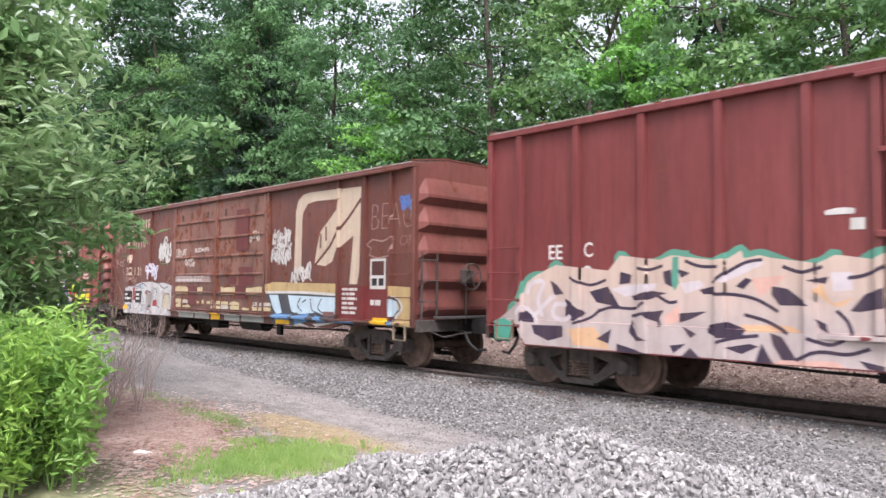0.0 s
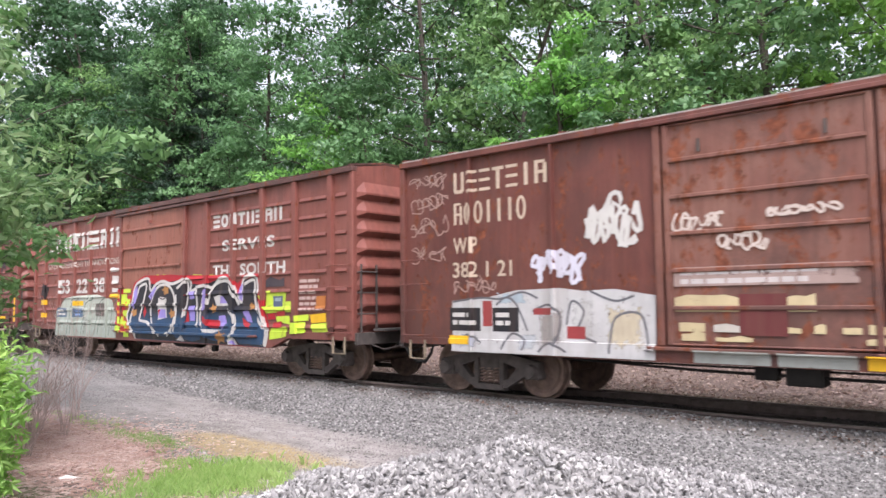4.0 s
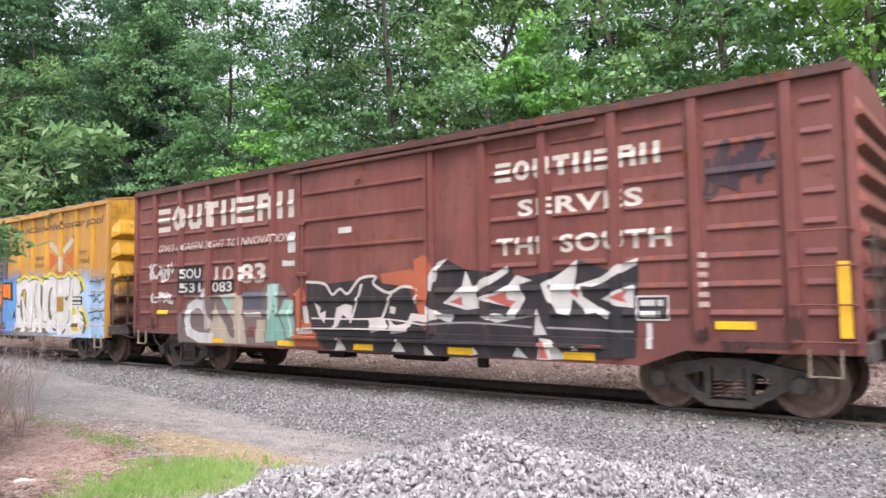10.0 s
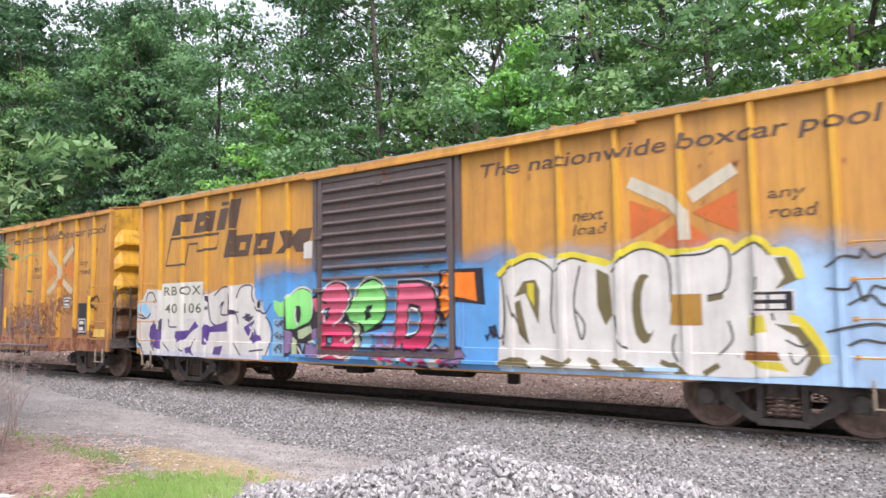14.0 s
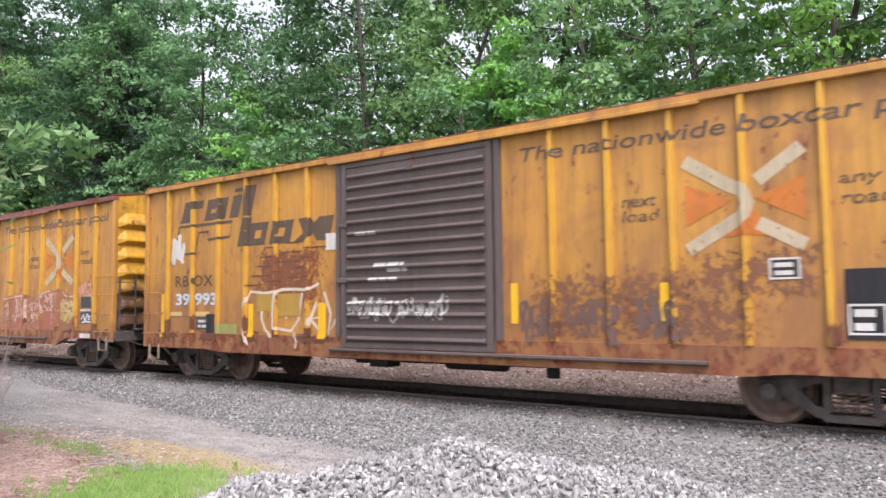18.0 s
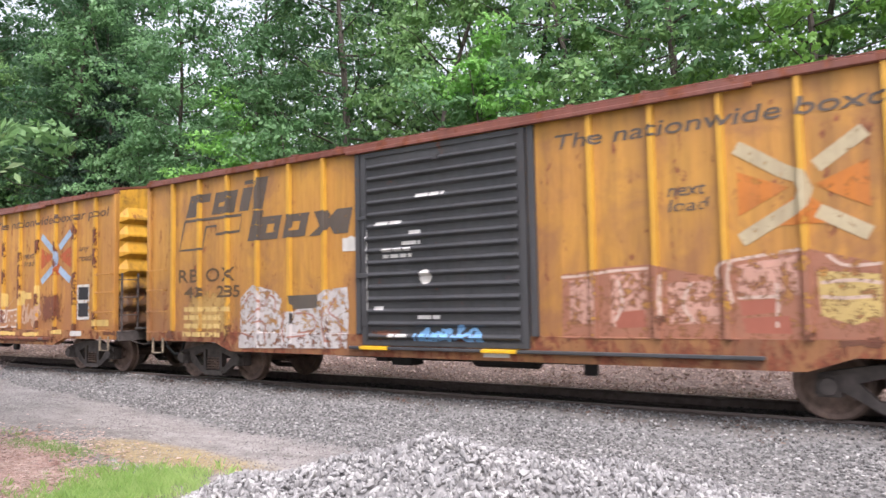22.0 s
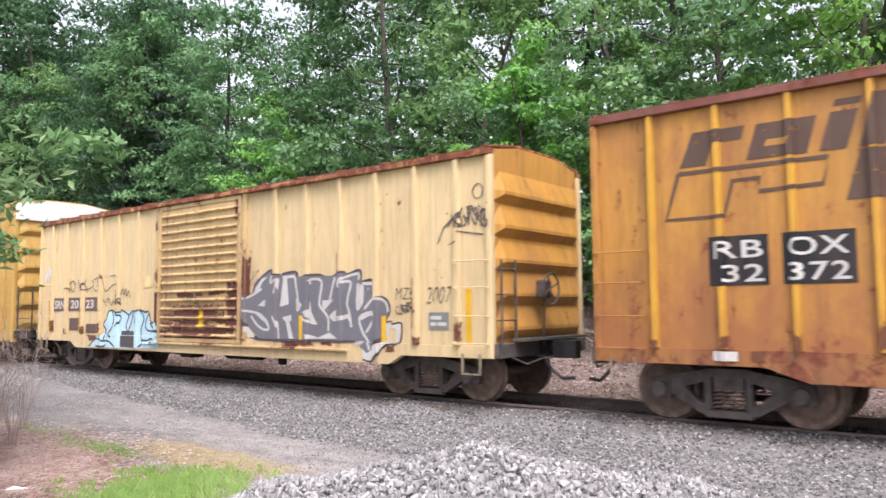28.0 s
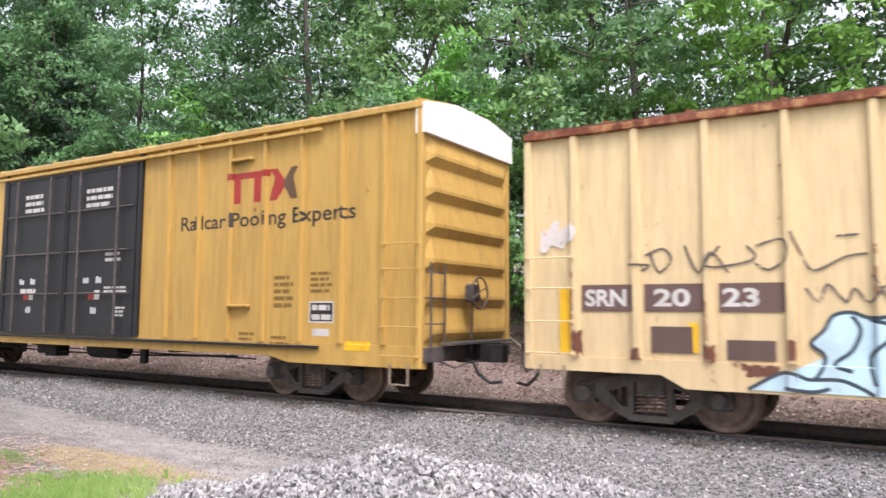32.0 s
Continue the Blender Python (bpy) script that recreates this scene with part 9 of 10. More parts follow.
    fills(ob, c, olive, "graffiti_shade", [(2.71, 2), (2.92, 2.02), (2.99, 1.86), (2.96, 1.36), (2.83, 1.63), (2.74, 1.82), (2.55, 1.77)], [(2.55, 1.68), (2.65, 1.73), (2.7, 1.32), (2.8, 1.05), (2.62, 1.22)], [(3.9, 2.14), (4.09, 2.04), (4.13, 1.49), (4.02, 1.34), (3.9, 1.62), (3.94, 1.79)], [(6.24, 2.16), (6.37, 2.17), (6.48, 1.89), (6.23, 1.78), (6.34, 1.93)], [(5.42, 1.72), (5.62, 1.76), (5.62, 1.68), (5.42, 1.64)], [(4.97, 1.73), (5.02, 1.69), (4.99, 1.49), (4.92, 1.33)], [(6.2, 1.37), (6.49, 1.33), (6.66, 1.08), (6.71, 0.9), (6.58, 0.76), (6.5, 0.78), (6.58, 0.97), (6.44, 1.22)])
    fills(ob, c, olive, "graffiti_shade", [(4.75, 1.57), (4.73, 1.39), (4.69, 1.24), (4.64, 1.14), (4.57, 1.1), (4.51, 1.14), (4.45, 1.24), (4.42, 1.39), (4.41, 1.57), (4.42, 1.76), (4.46, 1.91), (4.52, 2.01), (4.59, 2.04), (4.65, 2.01), (4.71, 1.9), (4.74, 1.75)])
    fills(ob, c, bubble, "graffiti_fill", [(4.76, 1.61), (4.75, 1.45), (4.71, 1.32), (4.67, 1.24), (4.62, 1.24), (4.58, 1.32), (4.55, 1.45), (4.54, 1.61), (4.55, 1.78), (4.59, 1.91), (4.63, 1.98), (4.68, 1.98), (4.72, 1.91), (4.75, 1.77)])
    fills(ob, c, paint((0.5, 0.42, 0.04), 0.1), "graffiti_accent", [(2.77, 1.97), (2.89, 1.97), (2.89, 1.63), (2.79, 1.77)], [(5.91, 1.44), (6.09, 1.48), (6.11, 1.27), (5.91, 1.24)], [(5.87, 0.93), (6.27, 0.91), (6.35, 0.8), (6.02, 0.84)])
    lines(ob, c, inkline, "graffiti_outline", 0.03, [(2.29, 2.06), (2.55, 2.24), (2.87, 2.33), (3.16, 2.19), (3.2, 2.03), (3.17, 1.5), (3.22, 1.23)], [(3.23, 2.12), (3.48, 2.3), (3.76, 2.24)], [(3.65, 2.19), (3.54, 1.67), (3.64, 1.15), (3.7, 1.36), (3.54, 1.58)], [(4.12, 2.07), (4.3, 2.27), (4.56, 2.37), (4.81, 2.3), (4.94, 2.14), (4.95, 1.65)], [(4.96, 2.25), (5.39, 2.26), (5.62, 2.35), (5.72, 2.18), (5.66, 1.8), (5.42, 1.72)], [(5.75, 2.22), (6.02, 2.36), (6.18, 2.2)], [(5.95, 1.48), (6.03, 1.94), (5.94, 1.22)], [(2.33, 2.06), (2.37, 1.5), (2.33, 1.04)], [(4.15, 1.49), (4.21, 1.15), (4.33, 1.03)], [(6.13, 1.71), (6.2, 1.41)], [(4.99, 1.24), (4.95, 1.04), (5.03, 0.88)])
    lines(ob, c, inkline, "graffiti_outline", 0.03, [(5.67, 1.41), (5.71, 1.17), (5.54, 0.98)])
    lines(ob, c, inkline, "graffiti_outline", 0.025, [(2.46, 1.82), (2.54, 1.5), (2.76, 1.09)], [(6.32, 1.18), (6.48, 1.1), (6.6, 1.15)], [(6.36, 1.03), (6.43, 0.89), (6.56, 1.02)])
    lines(ob, c, olive, "graffiti_line", 0.07, [(2.29, 0.78), (2.64, 0.84), (2.82, 0.73)], [(3, 0.89), (3.35, 0.79), (3.47, 0.88)], [(3.75, 0.89), (3.91, 0.77)], [(4.12, 0.88), (4.43, 0.76)], [(4.79, 0.88), (5.03, 0.78)], [(5.35, 0.74), (5.54, 0.86)])
    fills(ob, c, olive, "graffiti_shade", [(2.33, 0.83), (2.52, 0.88), (2.82, 0.76), (2.33, 0.76)], [(3, 0.89), (3.18, 0.86), (3.35, 0.75), (3.12, 0.77)], [(3.75, 0.87), (3.86, 0.89), (4.02, 0.73), (3.85, 0.77)], [(4.18, 0.86), (4.28, 0.89), (4.58, 0.73), (4.33, 0.76)], [(4.88, 0.84), (4.98, 0.88), (5.17, 0.73), (4.98, 0.72)])
    fills(ob, c, paint((0.18, 0.07, 0.02), 0.1), "painted_patch", [(5.85, 1.04), (6.23, 1.03), (6.27, 0.93), (5.85, 0.93)])
    lines(ob, c, inkline, "tag", 0.03, [(6.79, 2.02), (6.98, 2.14), (7.14, 2.12), (7.18, 2.22), (7.28, 2.11), (7.47, 2.17), (7.75, 2.21)], [(6.78, 1.78), (7.01, 1.76), (7.09, 1.87), (7.16, 1.62), (7.27, 1.79), (7.38, 1.76), (7.49, 1.86), (7.74, 1.88)], [(7, 1.58), (7.23, 1.69), (7.34, 1.58), (7.45, 1.61), (7.61, 1.72)], [(6.76, 1.27), (7, 1.33), (7.26, 1.37), (7.44, 1.35), (7.79, 1.44)], [(6.99, 1.12), (7.14, 1.19), (7.36, 1.16), (7.44, 1.3), (7.54, 1.12), (7.68, 1.27)])
    patch(ob, c, 4.95, 5.35, 1.35, 1.75, paint((0.36, 0.2, 0.04), 0.2), "painted_patch")
    placard(ob, c, 5.95, 6.45, 1.5, 1.78, 4)
    scribble(ob, c, 2.0, 2.3, 1.1, 1.4, edge, 60, 0.03, 2)
    patch(ob, c, -2.12, -1.82, 2.6, 2.92, fresh_white, "notice", 0.03)


def paint_stained(ob, c):
    pool_words(ob, c, (0.1, 0.07, 0.05), paint((0.46, 0.38, 0.26), 0.45), paint((0.5, 0.16, 0.03), 0.5), FULL_X)
    word(ob, c, "RB OX", -6.7, -5.4, 1.98, 2.22, paint((0.1, 0.06, 0.03), 0.3), 0, 1.1)
    word(ob, c, "39", -6.68, -6.18, 1.58, 1.84, paint((0.5, 0.58, 0.66), 0.1), 0, 1.0, 0.03)
    word(ob, c, "993", -6.0, -5.25, 1.58, 1.84, paint((0.5, 0.58, 0.66), 0.1), 0, 1.0, 0.03)
    scribble(ob, c, -6.85, -6.45, 2.45, 3.05, fresh_white, 3, 0.09, 3)
    patch(ob, c, -4.3, -1.9, 1.3, 2.85, paint((0.24, 0.09, 0.05), 0.7, blot=True), "rust_stain")
    for i, (x0, x1, z0, z1) in enumerate(((1.7, 5.0, 0.9, 2.1), (4.2, 6.2, 1.5, 2.3), (3.2, 5.6, 0.95, 1.7))):
        patch(ob, c, x0, x1, z0, z1, paint((0.22, 0.1, 0.06), 0.95, blot=True), "rust_stain")
    for pts, w in (([(-4.24, 0.79), (-4.4, 1.15), (-4.4, 1.5), (-4.19, 1.84), (-3.8, 1.8), (-3.43, 1.82), (-3.28, 1.86), (-2.9, 1.86), (-2.6, 1.84), (-2.28, 1.95)], 0.055), ([(-3.43, 1.82), (-3.48, 1.39), (-3.46, 1.13), (-3.02, 1.08), (-2.82, 1.29), (-2.72, 1.79)], 0.06), ([(-3.85, 1.5), (-3.86, 1.3), (-3.75, 1.1), (-3.55, 0.95)], 0.06), ([(-3.2, 1.75), (-3.14, 1.5), (-3.16, 1.3)], 0.05), ([(-2.95, 1.06), (-2.85, 0.9), (-2.88, 0.76)], 0.05), ([(-2.55, 1.2), (-2.35, 1.6), (-2.2, 1.35), (-2.5, 1.3), (-2.2, 1.05)], 0.08), ([(-2.15, 1.8), (-1.98, 1.4), (-2.05, 1.0), (-1.85, 1.3)], 0.06)):
        bm = bmesh.new()
        ribbon(bm, pts, w, 0, 0.00002)
        drape(ob, c, bm, paint((0.62, 0.52, 0.42), 0.25), "graffiti_line")
    for x0, x1, z0, z1 in ((-4.0, -3.55, 1.45, 1.78), (-3.4, -2.78, 1.35, 1.78)):
        patch(ob, c, x0, x1, z0, z1, paint((0.4, 0.24, 0.05), 0.3), "painted_patch")
    for i in range(14):
        x, z = -4.3 + (i * 0.61) % 1.7, 1.95 + i * 0.06
        patch(ob, c, x, x + 0.3 + (i % 4) * 0.12, z, z + 0.022, paint((0.1, 0.045, 0.04), 0.3), "scratch")
    for x0, x1 in ((-6.86, -6.45), (-5.96, -5.5)):
        patch(ob, c, x0, x1, 1.36, 1.45, paint((0.6, 0.45, 0.2), 0.2), "painted_patch")
    patch(ob, c, -5.94, -5.48, 1.08, 1.33, paint((0.06, 0.06, 0.07), 0.1), "inspection_panel")
    bars(ob, c, -5.88, -5.54, 1.12, 1.28, 2, white, 12)
    patch(ob, c, -2.1, -1.82, 2.55, 2.85, fresh_white, "notice")
    for x0, x1, z0, z1, m in ((-4.25, -4.1, 0.95, 1.6, yellow), (-2.3, -2.1, 0.95, 1.6, yellow), (-7.21, -7.09, 0.9, 1.85, yellow), (-5.6, -5.25, 1.0, 1.4, black), (1.78, 1.9, 1.25, 1.85, yellow), (4.05, 4.17, 1.3, 1.8, yellow), (6.67, 6.8, 1.2, 2.08, yellow), (7.0, 7.55, 1.04, 1.24, paint((0.7, 0.46, 0.1), 0.2)), (-5.2, -4.6, 1.0, 1.2, paint((0.3, 0.3, 0.1), 0.3))):
        patch(ob, c, x0, x1, z0, z1, m)
    placard(ob, c, 5.4, 5.75, 1.8, 2.06, 3)
    patch(ob, c, 6.2, 6.63, 1.1, 1.9, black, "inspection_panel")
    placard(ob, c, 6.22, 6.6, 1.15, 1.5, 5)
    for i, (x, w) in enumerate(((1.95, 0.5), (2.7, 0.8), (3.7, 0.6))):
        scribble(ob, c, x, x + w, 1.05, 1.6, paint((0.14, 0.09, 0.08), 0.6), 90 + i, 0.05, 3)
    scribble(ob, c, -1.5, 0.6, 1.3, 1.68, paint((0.5, 0.48, 0.46), 0.7), 7, 0.04, 11)
    for i, (x, z) in enumerate(((-1.3, 2.75), (-0.9, 2.2), (-0.6, 2.1), (-1.0, 1.95))):
        bars(ob, c, x, x + 0.7, z, z + 0.06, 1, paint((0.5, 0.48, 0.46), 0.3), i)
    bm = bmesh.new()
    n = 16
    ribbon(bm, [(7.1 + 0.14 * math.cos(k * math.tau / n), 1.9 + 0.16 * math.sin(k * math.tau / n)) for k in range(14)], 0.05)
    drape(ob, c, bm, paint((0.08, 0.05, 0.03), 0.2), "tag")


def paint_black_door(ob, c):
    pool_words(ob, c, (0.1, 0.08, 0.065), paint((0.46, 0.38, 0.24), 0.5), paint((0.5, 0.17, 0.03), 0.6), FULL_X)
    patch(ob, c, -6.75, -4.9, 0.82, 1.95, paint((0.5, 0.31, 0.1), 0.6, blot=True), "painted_patch", 0.1)
    word(ob, c, "RB OX", -6.78, -5.0, 2.0, 2.28, paint((0.1, 0.06, 0.03), 0.3), 0, 1.1)
    word(ob, c, "43", -6.6, -6.0, 1.68, 1.92, paint((0.1, 0.06, 0.03), 0.2), 0, 1.0, 0.02)
    word(ob, c, "285", -5.55, -4.85, 1.68, 1.92, paint((0.1, 0.06, 0.03), 0.2), 0, 1.0, 0.02)
    bars(ob, c, -6.6, -5.0, 0.9, 1.5, 4, paint((0.6, 0.42, 0.16), 0.6), 4)
    pale, oxide, taupe = paint((0.6, 0.57, 0.56), 0.6), paint((0.33, 0.11, 0.07), 0.15), paint((0.1, 0.085, 0.07), 0.1)
    drip, drabline = paint((0.52, 0.48, 0.46), 0.85), paint((0.34, 0.15, 0.11), 0.45)
    patch(ob, c, -2.15, -1.85, 2.42, 2.68, fresh_white, "notice", 0.04)
    worn, chalk, straw, blush = paint((0.32, 0.14, 0.085), 0.75), paint((0.55, 0.4, 0.32), 0.8), paint((0.5, 0.36, 0.13), 0.8), paint((0.5, 0.28, 0.21), 0.95)
    fills(ob, c, worn, "graffiti_base", [(2.02, 1.87), (2.74, 1.94), (3.27, 1.96), (3.47, 1.84), (4.10, 1.76), (4.15, 1.95), (5.10, 2.08), (5.39, 2.00), (5.91, 1.86), (5.90, 1.01), (2.00, 0.98)])
    fills(ob, c, blush, "graffiti_fill", [(3.51, 1.71), (4.12, 1.73), (4.15, 1.18), (3.52, 1.18)], [(4.38, 1.90), (5.05, 2.00), (5.06, 1.52), (4.37, 1.52)], [(2.74, 1.84), (3.24, 1.87), (3.20, 1.14), (2.72, 1.14)], [(2.13, 1.78), (2.52, 1.81), (2.51, 1.18), (2.12, 1.18)])
    fills(ob, c, straw, "graffiti_fill", [(5.26, 1.80), (5.90, 1.74), (5.89, 1.27), (5.61, 1.17), (5.28, 1.28)])
    fills(ob, c, oxide, "graffiti_shade", [(4.41, 1.25), (4.94, 1.28), (4.96, 1.07), (4.45, 1.07)], [(2.78, 1.33), (3.20, 1.37), (3.20, 1.14), (2.80, 1.12)], [(4.39, 1.46), (4.79, 1.48), (4.79, 1.32), (4.41, 1.28)])
    lines(ob, c, chalk, "graffiti_line", 0.04, [(2.01, 1.83), (2.41, 1.85), (2.74, 1.89), (3.26, 1.91)], [(4.14, 1.73), (4.17, 1.92), (4.61, 2.00), (5.09, 2.06)], [(5.37, 1.98), (5.55, 1.85), (5.91, 1.86)], [(3.43, 1.82), (3.40, 1.52), (3.41, 1.22)], [(4.30, 1.96), (4.27, 1.69), (4.31, 1.43)], [(4.82, 1.67), (4.82, 1.42), (4.80, 1.14)], [(4.37, 1.50), (4.82, 1.51)], [(3.81, 1.70), (3.70, 1.44), (3.82, 1.21)], [(2.84, 1.76), (2.89, 1.45), (2.78, 1.22)], [(5.29, 1.66), (5.62, 1.68), (5.90, 1.64)], [(5.29, 1.50), (5.53, 1.48), (5.85, 1.50)])
    lines(ob, c, paint((0.6, 0.3, 0.27), 0.45), "tag", 0.05, [(6.17, 2.08), (6.22, 1.90), (6.33, 2.13), (6.36, 1.89), (6.46, 2.19), (6.52, 1.92)], [(6.59, 2.11), (6.71, 2.13), (6.75, 1.88), (6.60, 1.92), (6.65, 2.02)])
    fills(ob, c, paint((0.05, 0.055, 0.065), 0.1), "inspection_panel", [(6.28, 1.83), (6.75, 1.82), (6.74, 1.56), (6.28, 1.55)], [(6.27, 1.45), (6.77, 1.46), (6.77, 1.18), (6.26, 1.16)])
    lines(ob, c, chalk, "panel_rim", 0.025, [(6.25, 1.71), (6.25, 1.86), (6.76, 1.84), (6.75, 1.75)])
    lines(ob, c, pale, "graffiti_line", 0.045, [(6.25, 1.50), (6.50, 1.50), (6.74, 1.50)], [(6.31, 1.27), (6.42, 1.38), (6.49, 1.24), (6.60, 1.40), (6.67, 1.27), (6.80, 1.36)], [(6.34, 1.19), (6.53, 1.22), (6.76, 1.21)], [(6.57, 1.41), (6.74, 1.32)])
    fills(ob, c, drip, "graffiti_base", [(-4.85, 0.70), (-4.82, 1.66), (-4.48, 1.91), (-4.18, 1.75), (-3.85, 1.77), (-3.67, 1.60), (-3.74, 1.40), (-2.77, 1.37), (-2.80, 1.67), (-2.50, 1.78), (-2.05, 1.80), (-2.02, 1.46), (-2.11, 1.27), (-2.05, 0.75)])
    fills(ob, c, taupe, "painted_patch", [(-3.46, 1.68), (-2.77, 1.69), (-2.77, 1.45), (-3.38, 1.43)])
    lines(ob, c, drabline, "graffiti_line", 0.03, [(-4.71, 1.58), (-4.48, 1.74), (-4.25, 1.49), (-4.63, 1.20)], [(-4.14, 1.49), (-4.03, 1.69), (-3.85, 1.61), (-3.88, 1.36)], [(-3.60, 1.40), (-3.67, 1.08), (-3.59, 0.84)], [(-3.31, 1.36), (-2.90, 1.32), (-2.83, 1.08), (-3.24, 1.00)], [(-2.57, 1.47), (-2.60, 1.16), (-2.53, 0.85)], [(-2.31, 1.62), (-2.50, 1.39), (-2.24, 1.20), (-2.18, 0.78)], [(-4.47, 1.16), (-4.18, 1.20), (-4.10, 0.84)], [(-3.52, 0.92), (-3.04, 0.96)], [(-4.78, 0.99), (-4.40, 0.91)])
    patch(ob, c, 6.3, 6.8, 0.82, 0.93, fresh_white, "notice")
    patch(ob, c, 0.7, 1.15, 0.68, 0.8, fresh_white, "notice")
    grey = paint((0.6, 0.58, 0.56), 0.15)
    for i, (x, w, z) in enumerate(((-0.5, 0.8, 3.2), (-1.35, 0.6, 2.8), (-0.65, 0.35, 2.62), (-1.2, 0.65, 2.35), (-1.2, 0.65, 2.25), (-1.4, 0.25, 1.4), (-0.5, 0.6, 1.25), (-1.1, 0.45, 0.95), (-0.8, 0.4, 2.45))):
        bars(ob, c, x, x + w, z, z + 0.06, 1, grey, i)
    patch(ob, c, -1.6, -1.54, 1.4, 2.75, grey)
    n = 14
    poly(ob, c, [(-0.33 + 0.12 * math.cos(k * math.tau / n), 1.92 + 0.12 * math.sin(k * math.tau / n)) for k in range(n)], fresh_white, "notice")
    scribble(ob, c, -0.6, 0.7, 0.88, 1.1, paint((0.2, 0.4, 0.65), 0.2), 9, 0.05, 6)
    for x in (-1.7, 0.7):
        patch(ob, c, x, x + 0.6, 0.74, 0.81, yellow, "reflector")


def paint_orange(ob, c):
    pool_words(ob, c, (0.1, 0.06, 0.045), paint((0.3, 0.4, 0.52), 0.45), paint((0.42, 0.09, 0.03), 0.7), FULL_X)
    for x0, x1 in ((-6.22, -5.5), (-5.34, -4.55)):
        patch(ob, c, x0, x1, 1.8, 2.42, black, "number_panel")
    word(ob, c, "RB", -6.16, -5.56, 2.14, 2.36, fresh_white, 0, 1.1)
    word(ob, c, "OX", -5.28, -4.62, 2.14, 2.36, fresh_white, 0, 1.1)
    word(ob, c, "32", -6.05, -5.56, 1.84, 2.06, fresh_white, 0, 1.1)
    word(ob, c, "372", -5.28, -4.62, 1.84, 2.06, fresh_white, 0, 1.1)
    patch(ob, c, -3.5, -2.85, 1.45, 1.88, paint((0.1, 0.075, 0.06), 0.1))
    buff = paint((0.66, 0.45, 0.14), 0.2)
    for x0, x1, z0, z1 in ((2.42, 2.72, 1.6, 1.95), (3.35, 3.62, 1.62, 2.0), (3.6, 3.95, 1.78, 1.95), (4.12, 4.38, 1.46, 2.12), (5.0, 5.5, 0.9, 1.0), (2.3, 3.2, 0.84, 0.95), (3.6, 4.4, 0.82, 0.94), (6.9, 7.5, 1.1, 1.26)):
        patch(ob, c, x0, x1, z0, z1, buff, "painted_patch", 0.03)
    throwup(ob, c, "CUSE", 1.98, 3.3, 1.1, 1.5, ((0.1, paint((0.65, 0.55, 0.48), 0.15), "graffiti_outline"), (0.02, paint((0.4, 0.2, 0.1), 0.5), "graffiti_fill")), 0.02, 3)
    scribble(ob, c, 3.5, 4.4, 1.1, 1.6, paint((0.5, 0.32, 0.22), 0.5), 5, 0.07, 4)
    patch(ob, c, 6.15, 6.68, 1.25, 2.08, paint(WHITE, 0.75), "panel_rim")
    patch(ob, c, 6.2, 6.63, 1.72, 2.02, black, "inspection_panel")
    patch(ob, c, 6.2, 6.63, 1.32, 1.64, black, "inspection_panel")
    for x0, x1 in ((5.9, 6.4), (0.1, 0.55), (-6.2, -5.9)):
        patch(ob, c, x0, x1, 0.7 if abs(x0) < 5 else 0.86, 0.82 if abs(x0) < 5 else 0.98, fresh_white, "notice")
    patch(ob, c, -0.86, -0.58, 2.6, 2.92, fresh_white, "notice", 0.04)
    rng = random.Random(6)
    rust = paint((0.17, 0.055, 0.035), 0.3, blot=True)
    for p in c.posts[6:]:
        for i in range(4):
            z = rng.uniform(1.1, 3.3)
            patch(ob, c, p - 0.09, p + 0.07, z, z + rng.uniform(0.2, 0.6), rust, "rust_stain")
    for x0, x1, z0, z1 in ((1.6, 6.0, 0.66, 0.88), (1.55, 2.0, 1.0, 3.4), (4.3, 5.6, 1.1, 2.0)):
        patch(ob, c, x0, x1, z0, z1, paint((0.2, 0.07, 0.04), 0.5, blot=True), "rust_stain")


